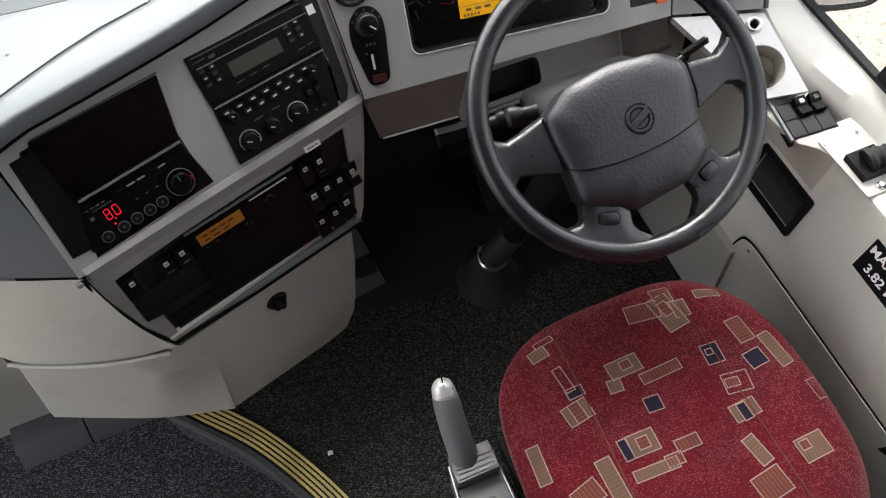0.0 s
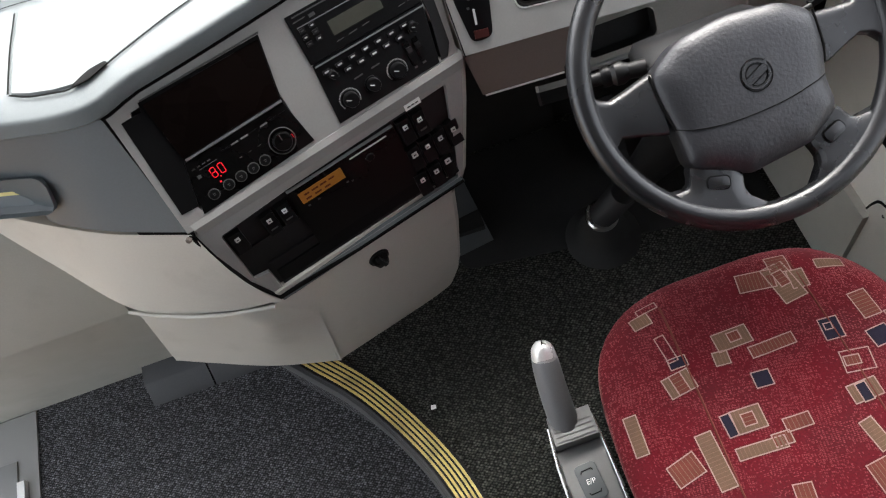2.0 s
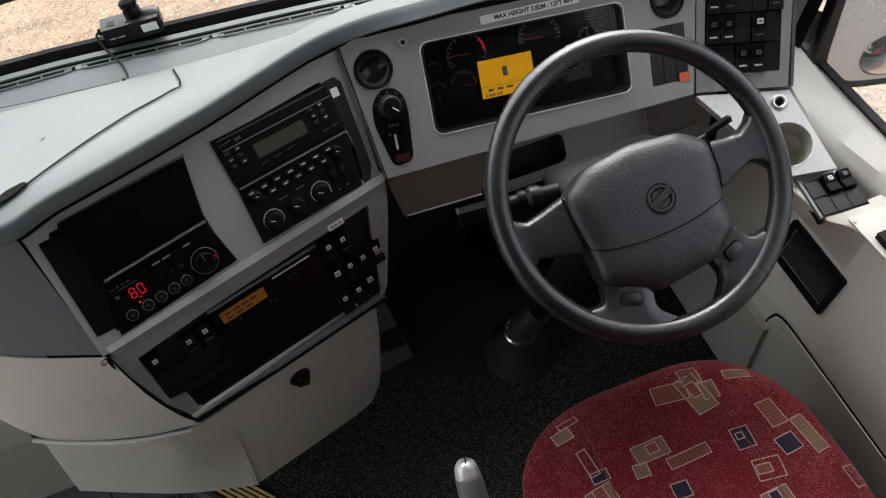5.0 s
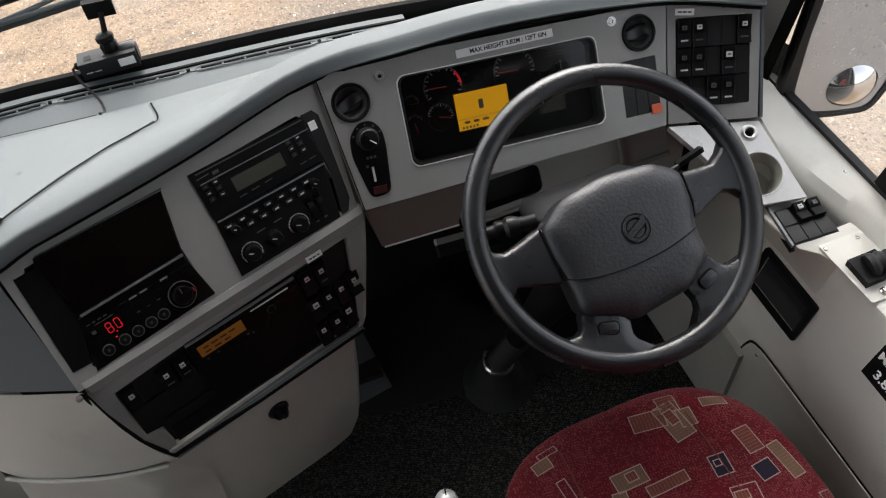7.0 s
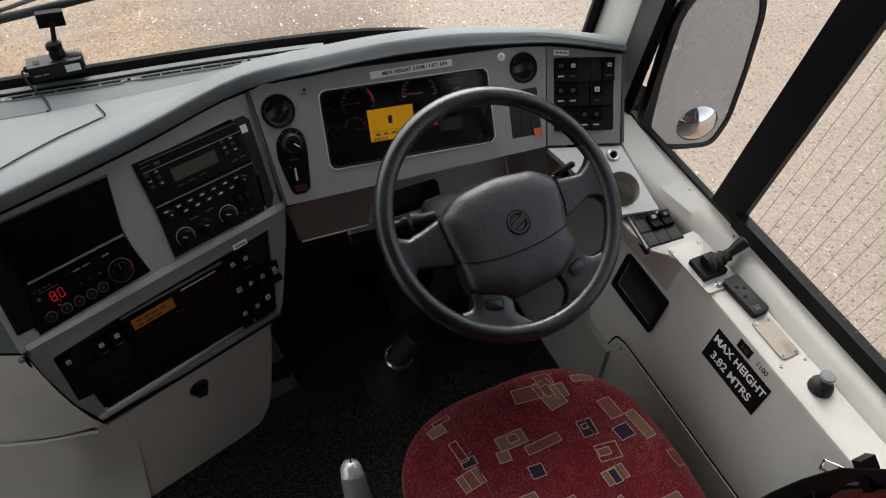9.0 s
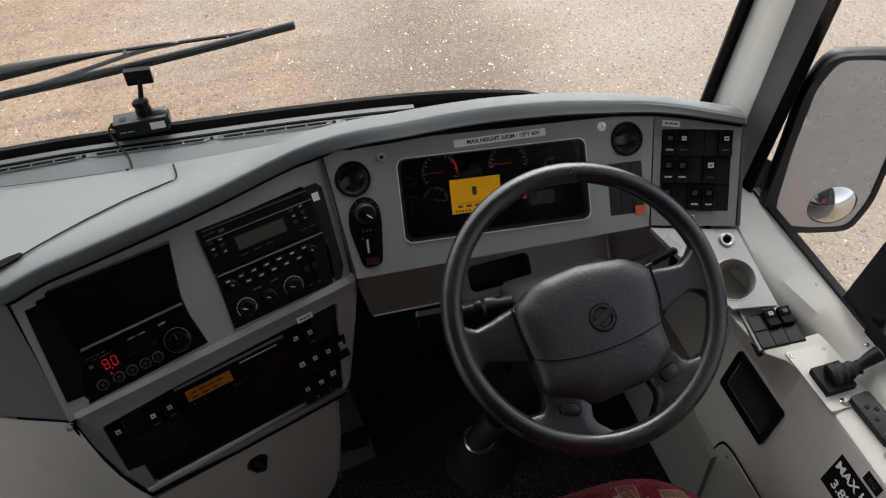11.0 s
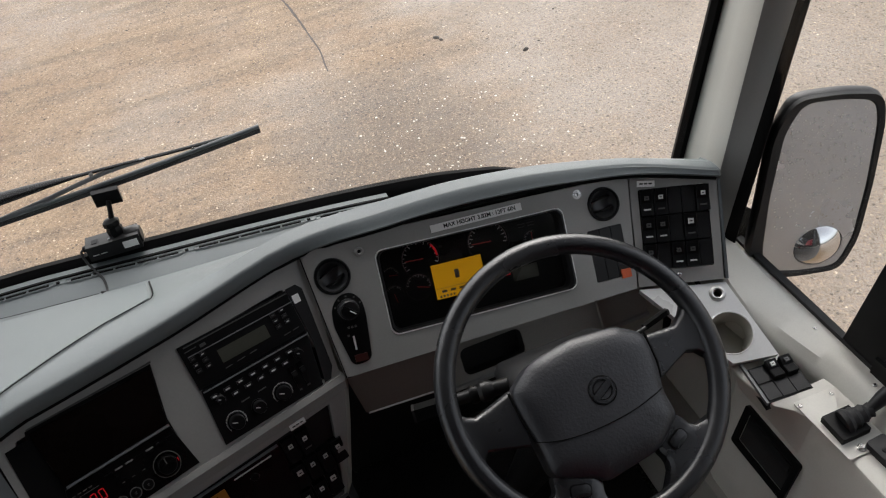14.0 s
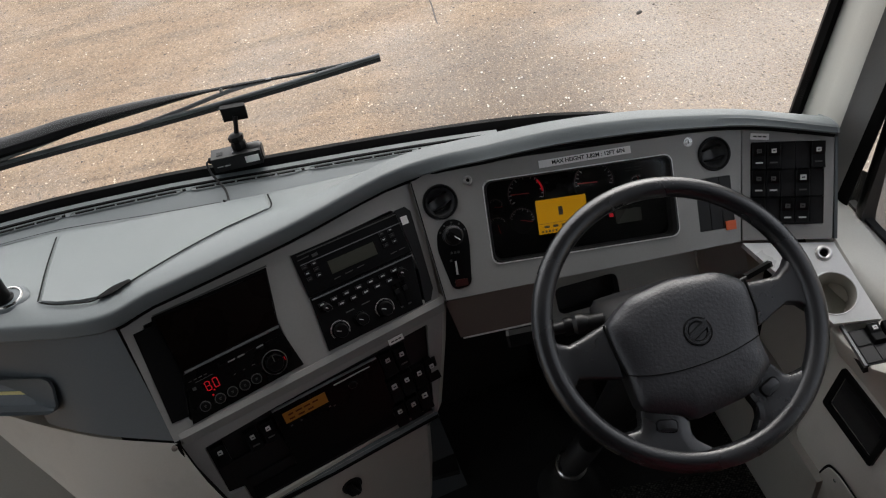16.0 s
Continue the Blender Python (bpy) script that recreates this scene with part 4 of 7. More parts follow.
part("open_pocket", loft([[(-0.030 + (x + 0.030) * k, 0.008 + (y - 0.008) * k, z) for x, y in rrect(-0.030, 0.008, 0.128, 0.056, 0.014)] for k, z in ((1.0, -0.002), (1.0, -0.035), (0.01, -0.036))], closed=True, m=MU), M_FOOT, dash, "dark open pocket")
part("rib", box(0.196, 0.200, -0.030, 0.110, 0.0, 0.010, 0.001, m=MU), M_UNDER, dash, "upright moulded rib")
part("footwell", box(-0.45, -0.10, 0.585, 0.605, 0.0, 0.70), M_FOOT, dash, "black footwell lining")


# ---------- instruments in the left surround ----------
def bars(bm, x, y, w, h, n=1, pitch=0.0, z=0.0, rng=None):
    """Plain bars standing for small print."""
    for i in range(n):
        ww = w * (rng.uniform(0.7, 1.0) if rng else 1)
        box(x + i * pitch - ww / 2, x + i * pitch + ww / 2, y - h / 2, y + h / 2, z, z + 0.0003, bm=bm)
    return bm


rnd = random.Random(4)
mon = thing("display_monitor", ML, "black flat display screen, switched off, in the dash", "monitor")
part("housing", prism([(-0.274, 0.100), (-0.283, -0.054), (-0.256, -0.056), (-0.236, 0.008), (-0.070, 0.008), (-0.048, 0.106), (-0.239, 0.112), (-0.243, 0.100)], -0.016, 0.0012, 0.0006), M_SATIN, mon, "black housing", smooth=False)
part("screen", prism(round_poly([(-0.234, 0.015), (-0.071, 0.015), (-0.052, 0.101), (-0.236, 0.107)], 0.003), 0.0005, 0.0045, 0.001), M_SCREEN, mon, "dark glossy screen")
part("top_edge", box(-0.239, -0.049, 0.1065, 0.1085, 0.0, 0.005, 0.0006, m=pose(0, 0.0, 0, 0, 0, -1.4)), M_FAINT, mon, "thin grey top edge")
part("lower_edge", box(-0.232, -0.070, 0.009, 0.0125, 0.0, 0.004, 0.001), M_GREY, mon)

cli = thing("climate_control", ML, "black climate panel with red display and round buttons", "control panel")
part("panel", prism([(-0.256, -0.071), (-0.060, -0.066), (-0.070, 0.0075), (-0.236, 0.0075)], -0.016, 0.0015, 0.0006), M_GLOSS, cli, "black gloss panel", smooth=False)
for u, v in ((-0.227, -0.053), (-0.2015, -0.0525), (-0.180, -0.052), (-0.1585, -0.0515), (-0.138, -0.051)):
    k = part("button", lathe([(0.0, 0.0026), (0.0065, 0.0026), (0.0075, 0.0018), (0.0075, 0.0)], 18), M_SATIN, cli, at=pose(u, v, 0.001))
    part("ring", lathe([(0.0074, 0.0016), (0.0078, 0.0022), (0.0086, 0.0022), (0.0089, 0.0012)], 20), M_FAINT, k)
    b = bars(bmesh.new(), 0, 0.001, 0.004, 0.0014, z=0.0026)
    part("symbol", bars(b, 0, -0.0015, 0.003, 0.001, z=0.0026), M_FAINT, k, smooth=False)
dial = part("dial", lathe([(0.0, 0.010), (0.013, 0.010), (0.0145, 0.008), (0.015, 0.001), (0.0185, 0.001), (0.0195, 0.002), (0.0205, 0.002), (0.021, 0.0005)], 36), M_GLOSS, cli, "round black dial", at=pose(-0.101, -0.040, 0.001))
part("dial_ring", lathe([(0.0192, 0.0022), (0.0200, 0.0026), (0.0206, 0.0022)], 40), M_FAINT, dial)
part("pointer", box(-0.0008, 0.0008, 0.003, 0.012, 0.010, 0.0104), M_FAINT, dial, smooth=False)
part("scale", box(0.0168, 0.0176, -0.005, 0.001, 0.0012, 0.0018), M_RED, dial, "red scale mark", smooth=False)


def seven_segment(bm, x, y, w, h, on, t=0.0026):
    seg = {"a": (0, h / 2, w, t), "g": (0, 0, w, t), "d": (0, -h / 2, w, t), "f": (-w / 2, h / 4, t, h / 2), "b": (w / 2, h / 4, t, h / 2), "e": (-w / 2, -h / 4, t, h / 2), "c": (w / 2, -h / 4, t, h / 2)}
    for s in on:
        cx, cy, sw_, sh = seg[s]
        g = 0.82
        box(x + cx - sw_ * g / 2, x + cx + sw_ * g / 2, y + cy - sh * g / 2, y + cy + sh * g / 2, 0.0016, 0.0019, bm=bm)


b = bmesh.new()
seven_segment(b, -0.2095, -0.0255, 0.0074, 0.0150, "abcdefg", 0.0015)
seven_segment(b, -0.1965, -0.0255, 0.0074, 0.0150, "abcdef", 0.0015)
box(-0.2045, -0.2025, -0.0365, -0.0345, 0.0016, 0.0019, bm=b)
box(-0.210, -0.207, -0.0435, -0.041, 0.0016, 0.0019, bm=b)
part("red_digits", b, M_RED, cli, "lit red digits 8.0", smooth=False)
b = bmesh.new()
bars(b, -0.231, -0.0065, 0.007, 0.0018, 4, 0.0085, 0.0016, rnd)
bars(b, -0.230, -0.020, 0.006, 0.005, z=0.0016)
bars(b, -0.210, -0.0115, 0.030, 0.0010, z=0.0016)
bars(b, -0.165, -0.028, 0.006, 0.0012, 3, 0.016, 0.0016, rnd)
tagged(part("print", b, M_FAINT, cli, smooth=False), kind="stuff")
for i in range(7):
    part("key", box(-0.183 + i * 0.0165, -0.171 + i * 0.0165, -0.0065, -0.0042, 0.0014, 0.0024, 0.0005), M_PILLAR2 if i in (1, 2, 4) else M_SATIN, cli)

rad = thing("coach_radio", ML, "black coach radio with grey display and small keys", "radio")
part("body", prism([(-0.0065, 0.030), (0.184, 0.024), (0.1855, 0.098), (-0.005, 0.106)], -0.05, 0.003, 0.001), M_SATIN, rad, "black radio front", smooth=False)
part("slot", box(0.0, 0.180, 0.0985, 0.1005, 0.003, 0.0036, m=pose(0, 0.0015, 0, 0, 0, -2.2)), M_FAINT, rad, "thin disc slot edge", smooth=False)
part("rib", box(0.0, 0.184, 0.0825, 0.084, 0.003, 0.0042, 0.0005, m=pose(0, 0.0015, 0, 0, 0, -2.2)), M_GREY, rad)
part("display", box(0.043, 0.127, 0.049, 0.0715, 0.0025, 0.0042, 0.001, m=pose(0, 0.002, 0, 0, 0, -2.2)), M_LCD, rad, "grey liquid crystal display")
for i in range(3):
    for j in range(2):
        for u0 in (0.008, 0.148):
            k = part("key", box(-0.0045, 0.0045, -0.0032, 0.0032, 0.0028, 0.0052, 0.0008), M_BLACK, rad, at=pose(u0 + j * 0.0165, 0.079 - i * 0.0105 - u0 * 0.03, 0))
            part("symbol", bars(bmesh.new(), 0, 0, 0.0045, 0.0018, z=0.0052), M_ICON if (i + j) % 2 else M_FAINT, k, smooth=False)
b = bmesh.new()
bars(b, 0.012, 0.0935, 0.020, 0.0016, z=0.0031)
bars(b, 0.032, 0.091, 0.010, 0.005, z=0.0031)
bars(b, 0.155, 0.036, 0.012, 0.0014, 2, 0.016, 0.0031, rnd)
bars(b, 0.050, 0.040, 0.016, 0.0014, 3, 0.022, 0.0031, rnd)
tagged(part("print", b, M_FAINT, rad, smooth=False), kind="stuff")

amp = thing("speech_unit", ML, "black amplifier unit with rows of keys and dials", "audio unit")
part("body", prism([(-0.0055, 0.0285), (-0.014, -0.066), (0.1655, -0.069), (0.184, 0.0225)], -0.05, 0.0025, 0.001), M_SATIN, amp, "black front", smooth=False)
part("ridge", box(-0.004, 0.182, 0.0215, 0.0235, 0.0025, 0.005, 0.0006, m=pose(0, 0.002, 0, 0, 0, -1.9)), M_GREY, amp)
for i in range(7):
    for j in range(2):
        u, v = 0.000 + i * 0.0225 + j * 0.008, 0.011 - j * 0.0125 - i * 0.0004
        k = part("key", box(-0.006, 0.006, -0.003, 0.003, 0.002, 0.0055, 0.0008), M_BLACK, amp, at=pose(u + 0.008, v, 0))
        part("symbol", bars(bmesh.new(), 0, 0.0, 0.0068, 0.0024, z=0.0055), M_ICON, k, "white key cap", smooth=False)
for u, v, r, lab in ((0.018, -0.042, 0.0145, 1), (0.059, -0.041, 0.0125, 0), (0.102, -0.043, 0.0145, 1), (0.0135, 0.0035, 0.0075, 0), (0.154, 0.0, 0.0085, 0)):
    k = part("knob", lathe([(0.0, 0.016), (r * 0.72, 0.016), (r * 0.78, 0.014), (r * 0.84, 0.003), (r, 0.002), (r, 0.0)], 28), M_SATIN, amp, "round black knob", at=pose(u, v, 0.002))
    part("pointer", box(-0.0007, 0.0007, r * 0.1, r * 0.66, 0.016, 0.0165, m=pose(0, 0, 0, 0, 0, 60)), M_ICON, k, smooth=False)
    if lab:
        b = bmesh.new()
        for a in range(-130, 131, 8):
            c, s = math.sin(radians(a)), math.cos(radians(a))
            if abs(a) < 125:
                box(-0.0006, 0.0006, r * 1.05, r * 1.17, 0.0024, 0.0028, bm=b, m=pose(0, 0, 0, 0, 0, a))
        part("scale", b, M_ICON, k, smooth=False, at=pose(0, 0, -0.002))
for u in (0.132, 0.147):
    s = part("slider", box(-0.0045, 0.0045, -0.018, 0.018, 0.002, 0.004, 0.0008), M_GLOSS, amp, at=pose(u, -0.032, 0))
    part("grip", box(-0.004, 0.004, -0.004, 0.004, 0.004, 0.010, 0.001), M_BLACK, s, at=pose(0, 0.006, 0))
b = bmesh.new()
bars(b, 0.046, -0.020, 0.020, 0.002, 2, 0.03, 0.0026, rnd)
bars(b, 0.130, -0.055, 0.006, 0.003, 2, 0.015, 0.0026, rnd)
tagged(part("print", b, M_FAINT, amp, smooth=False), kind="stuff")
fil = thing("filler_panel", ML, "black blanking panel beside the radio", "panel")
part("plate", prism([(0.186, 0.100), (0.185, 0.0), (0.170, -0.068), (0.182, -0.068), (0.194, -0.050), (0.212, 0.088), (0.205, 0.099)], -0.02, 0.0015, 0.0006), M_BLACK, fil, smooth=False)
part("label", box(-0.006, 0.006, -0.007, 0.007, 0.0014, 0.0020, m=pose(0.1955, 0.078, 0, 0, 0, -4)), M_WHITE, fil, "small white square label", smooth=False)


# ---------- rocker switches ----------
def make_rocker(w, h, icon, lit, group, label):
    ob = thing("rocker_switch", Matrix(), label, "switch", group)
    rows = []
    for s in range(9):
        t = s / 8
        y = (t - 0.5) * h
        z = 0.005 + 0.0035 * abs(t - 0.5) * 2 + (0.002 if t > 0.5 else 0)
        rows.append([(-w / 2, y, -0.004), (-w / 2, y, z - 0.0012), (-w / 2 + 0.0015, y, z), (w / 2 - 0.0015, y, z), (w / 2, y, z - 0.0012), (w / 2, y, -0.004)])
    part("rocker", loft(rows, cap=True), M_SATIN, ob, "black rocker")
    if icon:
        b = bmesh.new()
        s_ = 0.0098 if icon == "big" else 0.0078
        box(-s_ / 2, s_ / 2, h * 0.10, h * 0.10 + s_ * 0.95, 0.0070, 0.0108, bm=b)
        ic = part("symbol", b, M_ICON if icon in ("big", "white") else M_FAINT, ob, "white symbol plate", smooth=False)
        part("sign", bars(bmesh.new(), 0, h * 0.10 + s_ * 0.48, s_ * 0.5, s_ * 0.22, z=0.0108), M_BLACK, ic, smooth=False)
    if lit:
        part("tell_tale", box(-w * 0.27, w * 0.27, -h * 0.30, -h * 0.24, 0.0062, 0.0074), M_ICON if lit == 2 else M_FAINT, ob, "pale indicator line", smooth=False)
    return ob


def switch_at(m, w, h, icon, lit, group, label):
    ob = make_rocker(w, h, icon, lit, group, label)
    ob.matrix_world = m
    return ob


def blank_at(m, w, h, group, label="black blank switch cover in the panel"):
    ob = thing("switch_blank", m, label, "switch blank", group)
    part("cover", box(-w / 2, w / 2, -h / 2, h / 2, -0.006, 0.001, 0.0012), M_BLACK, ob)
    return ob


rack = thing("switch_rack", MR, "black switch frame in the grey surround", "switch panel")
part("backing", box(0.0165, 0.1365, -0.1715, -0.0265, -0.019, -0.010), M_BLACK, rack, smooth=False)
kinds = {(0, 0): ("mid", 2), (0, 1): ("white", 1), (0, 4): ("white", 1), (1, 0): ("mid", 2), (1, 1): ("mid", 2), (1, 3): ("big", 1), (2, 0): ("mid", 2), (2, 2): ("mid", 2), (2, 3): ("mid", 2)}
for r in range(3):
    for c in range(5):
        m = MR @ pose(0.0300 + c * 0.0243 - r * 0.0006, -0.0505 - r * 0.0485, -0.003)
        if (r, c) in kinds:
            ic, li = kinds[(r, c)]
            switch_at(m, 0.0222, 0.0455, ic, li, "switches in the side panel", "black rocker switch with a white symbol")
        else:
            blank_at(m, 0.0232, 0.0465, "blanks in the side panel")
lab = thing("switch_label", MR @ pose(0.031, -0.0165, 0.0008, 0, 0, -4), "small white printed label above the switches", "label")
part("tape", box(-0.0155, 0.0155, -0.0055, 0.0055, -0.0005, 0.0004), M_WHITE, lab, smooth=False)
part("print", bars(bmesh.new(), -0.008, 0, 0.0065, 0.0026, 3, 0.008, 0.0004, rnd), M_FAINT, lab, smooth=False)


def screw(m, r=0.0038, mat_=M_STEEL):
    ob = thing("screw", m, "small bright panel screw", "screw", "panel screws")
    part("head", lathe([(0.0, 0.0018), (r * 0.6, 0.0018), (r, 0.0006), (r, -0.001)], 14), mat_, ob)
    part("slot", box(-r * 0.6, r * 0.6, -0.0004, 0.0004, 0.0016, 0.00195), M_BLACK, ob, smooth=False)
    return ob


screw(MR @ pose(0.0753, -0.1835, 0.0))
screw(MR @ pose(0.0944, -0.012, 0.0), 0.003, M_BLACK)
for i in range(3):
    blank_at(MC @ pose(0.2705 + i * 0.0218, -0.033, -0.001), 0.0205, 0.0925, "blanks beside the cluster", "tall black blank cover beside the instruments")
hz = thing("hazard_button", MC @ pose(0.316, -0.072, 0.0), "small orange-red button in the blank panel", "button")
part("cap", box(-0.009, 0.009, -0.011, 0.005, -0.004, 0.003, 0.0015), material("orange_button", (0.62, 0.10, 0.022), 0.4), hz)

# ---------- instrument cluster ----------
clu = thing("instrument_cluster", MC, "black instrument cluster with dials and lit yellow display", "instruments")
# silver instead of bezel grey: the light caught by the edge is in the colour
part("bevel", loft([[(x * k + 0.052 * (1 - k), y * q - 0.006 * (1 - q), z) for x, y in CLUSTER + CLUSTER[:1]] for k, q, z in ((1.016, 1.036, 0.0002), (1.013, 1.030, 0.0016), (1.007, 1.016, 0.0018), (0.999, 0.998, -0.0014))]), M_SILVER, clu, "bevel with its edge highlight put in as silver")
part("shroud", loft([[(x * s + 0.052 * (1 - s), y * s - 0.006 * (1 - s), z) for x, y in CLUSTER + CLUSTER[:1]] for s, z in ((1.003, 0.001), (0.985, 0.0015), (0.975, -0.004), (0.95, -0.026))]), M_BLACK, clu, "black shroud")
part("face", prism(CLUSTER, -0.028, -0.025), M_GLOSS, clu, "black dial face", smooth=False)


M_ARC = material("dial_print", (0.30, 0.22, 0.22), 0.5, vary=0.1)


def gauge(u, v, r, a0, a1, needle, red=None, n=9):
    g = part("dial", lathe([(0, 0.0004), (r, 0.0004), (r * 1.02, 0.0014), (r * 1.06, 0.0014), (r * 1.08, 0)], 32), M_SATIN, clu, at=pose(u, v, -0.025))
    b = bmesh.new()
    for i in range(n * 2 - 1):
        a = a0 + (a1 - a0) * i / (n * 2 - 2)
        ln = 0.16 if i % 2 == 0 else 0.08
        box(-r * 0.022, r * 0.022, r * (0.93 - ln), r * 0.93, 0.0005, 0.0008, bm=b, m=pose(0, 0, 0, 0, 0, -a))
    part("scale", b, M_ICON, g, smooth=False)
    b = bmesh.new()
    for i in range(28):
        a = a0 + (a1 - a0) * (i + 0.5) / 28
        w = r * 0.97 * radians(abs(a1 - a0)) / 56
        box(-w, w, r * 0.95, r * 0.98, 0.0005, 0.0008, bm=b, m=pose(0, 0, 0, 0, 0, -a))
    part("arc", b, M_ARC, g, "thin pale arc", smooth=False)
    part("needle", box(-r * 0.025, r * 0.025, -r * 0.15, r * 0.85, 0.0025, 0.0035, 0.0004, m=pose(0, 0, 0, 0, 0, -needle)), M_NEEDLE, g, "dull red needle", smooth=False)
    if red:
        b = bmesh.new()
        for i in range(9):
            a = red[0] + (red[1] - red[0]) * i / 8
            box(-r * 0.09, r * 0.09, r * 0.86, r * 0.94, 0.0009, 0.0011, bm=b, m=pose(0, 0, 0, 0, 0, -a))
        part("red_zone", b, M_RED, g, "lit red zone", smooth=False)


gauge(-0.039, 0.034, 0.033, -120, 110, -88, (52, 85))
gauge(0.085, 0.036, 0.036, -95, 100, -88)
gauge(-0.052, -0.012, 0.022, -75, 95, 105, n=7)
gauge(-0.096, -0.016, 0.016, -60, 60, 170, n=5)
gauge(-0.096, 0.018, 0.014, -40, 80, 95, n=5)
gauge(0.165, 0.022, 0.015, -80, 20, 0, n=5)
lcd = part("display", box(-0.025, 0.066, -0.042, 0.018, -0.0255, -0.0225, 0.0008), M_YLCD, clu, "lit yellow display")
b = bmesh.new()
box(0.014, 0.022, -0.012, 0.003, -0.0226, -0.0222, bm=b)
bars(b, -0.010, -0.030, 0.012, 0.004, 3, 0.016, -0.0226, rnd)
bars(b, -0.018, -0.038, 0.004, 0.004, 5, 0.006, -0.0226, rnd)
box(-0.025, 0.066, -0.0245, -0.0238, -0.0226, -0.0223, bm=b)
part("symbols", b, M_BROWN, lcd, "dark display symbols", smooth=False)
part("warning_lamp", box(0.1055, 0.1125, -0.030, -0.024, -0.0255, -0.0235, 0.001), M_RED, clu, "lit red warning lamp")
part("odometer", box(0.116, 0.164, -0.044, -0.020, -0.0255, -0.0235, 0.0008), M_LCD, clu, "grey trip display")
b = bmesh.new()
bars(b, 0.150, 0.052, 0.016, 0.0014, 2, 0.018, -0.0249, rnd)
bars(b, 0.150, 0.047, 0.016, 0.0014, 2, 0.018, -0.0249, rnd)
bars(b, 0.0, 0.047, 0.006, 0.004, 1, 0.0, -0.0249)
tagged(part("print", b, M_FAINT, clu, smooth=False), kind="stuff")
cv = part("cover", prism(rrect(0.052, -0.006, 0.333, 0.139, 0.013, 5), -0.0105, -0.0095), M_COVER, clu, "clear plastic cover", smooth=False)
cv.visible_shadow = False

lb = thing("height_label", MC @ pose(0.067, 0.0825, 0.0012, 0, 0, 1.2), "white label tape with black height text above the instruments", "label")
part("tape", box(-0.0825, 0.0825, -0.0065, 0.0065, -0.0006, 0.0005, 0.0002), M_WHITE, lb, "white tape", smooth=False)
writing("lettering", "MAX HEIGHT 3.82M : 12FT 6IN", 0.0098, M_BLACK, lb, pose(0.006, 0, 0.0006), bold=0.00022)


def air_vent(m, turn):
    ob = thing("air_vent", m, "round black swivelling air vent", "air vent", "dashboard vents")
    part("rim", lathe([(0.0255, -0.012), (0.0255, 0.002), (0.027, 0.004), (0.029, 0.004), (0.0305, 0.001), (0.0305, -0.002)], 40), M_SATIN, ob)
    part("back", lathe([(0.0, -0.018), (0.026, -0.018), (0.026, -0.01)], 28), M_FOOT, ob)
    part("bowl", lathe([(0.0, -0.0165), (0.010, -0.0150), (0.018, -0.0110), (0.0225, -0.0045), (0.0245, 0.001), (0.0252, -0.002)], 32), M_VANE, ob, "dark swivel bowl")
    for y, k in ((0.0075, 1.0), (-0.0075, 1.0)):
        w = math.sqrt(0.0232 ** 2 - y * y)
        part("vane", loft([[(w * u, y + 0.0032 * math.cos(u * 1.4) * (1 if y > 0 else -1) + dy, -0.0035 - 0.010 * abs(u) ** 3 + dz) for u in [i / 6 - 1 for i in range(13)]] for dy, dz in ((-0.0022, -0.006), (-0.0016, 0.0010), (0.0, 0.0018), (0.0016, 0.0010), (0.0022, -0.006))], m=pose(0, 0, 0, 0, 0, turn)), M_SATIN, ob, "curved swivel vane")


air_vent(MC @ pose(-0.194, 0.0423, 0), 25)
air_vent(MC @ pose(0.3002, 0.0548, 0), 8)

lt = thing("light_switch", MC, "black headlamp switch panel with rotary knob and slider", "switch panel")
part("plate", prism(round_poly([(-0.190, 0.010), (-0.169, 0.010), (-0.1555, -0.006), (-0.1535, -0.030), (-0.160, -0.108), (-0.193, -0.112), (-0.2105, -0.040), (-0.2075, -0.008)], 0.012), -0.004, 0.002, 0.001), M_SATIN, lt, "black plate")
kn = part("knob", lathe([(0, 0.013), (0.014, 0.013), (0.016, 0.011), (0.017, 0.003), (0.0185, 0.002), (0.0185, 0)], 28), M_BLACK, lt, "round rotary knob", at=pose(-0.1805, -0.0175, 0.002))
part("grip", box(-0.0125, 0.0125, -0.0034, 0.0034, 0.013, 0.022, 0.0018, m=pose(0, 0, 0, 0, 0, -38)), M_SATIN, kn, "raised black grip")
# highlight along the grip, painted as a white bar
part("mark", box(0.0, 0.0115, -0.0009, 0.0009, 0.022, 0.0224, m=pose(0, 0, 0, 0, 0, -38)), M_WHITE, kn, smooth=False)
b = bmesh.new()
for a in (-70, -35, 0, 35, 70):
    bars(b, -0.1805 + 0.0225 * math.sin(radians(a)), -0.0175 + 0.0225 * math.cos(radians(a)), 0.003, 0.003, z=0.002)
bars(b, -0.187, -0.047, 0.004, 0.004, 3, 0.006, 0.002)
bars(b, -0.190, -0.060, 0.004, 0.004, 1, 0.0, 0.002)
tagged(part("print", b, M_FAINT, lt, smooth=False), kind="stuff")
part("slider", box(-0.184, -0.181, -0.085, -0.062, 0.002, 0.0065, 0.001), M_ICON, lt, "white slider", smooth=False)
part("button", box(-0.188, -0.166, -0.106, -0.094, 0.002, 0.004, 0.001), material("dull_red_plastic", (0.045, 0.010, 0.008), 0.45), lt, "dull red button")
kb = thing("dimmer_knob", MC @ pose(-0.142, 0.0725, 0), "small grey dash dimmer knob", "knob")
part("knob", lathe([(0, 0.002), (0.003, 0.002), (0.004, 0.006), (0.006, 0.006), (0.0075, 0.003), (0.008, 0.0)], 20), M_BEZEL, kb)
part("centre", lathe([(0, 0.003), (0.003, 0.0025), (0.003, 0)], 12), M_BLACK, kb)
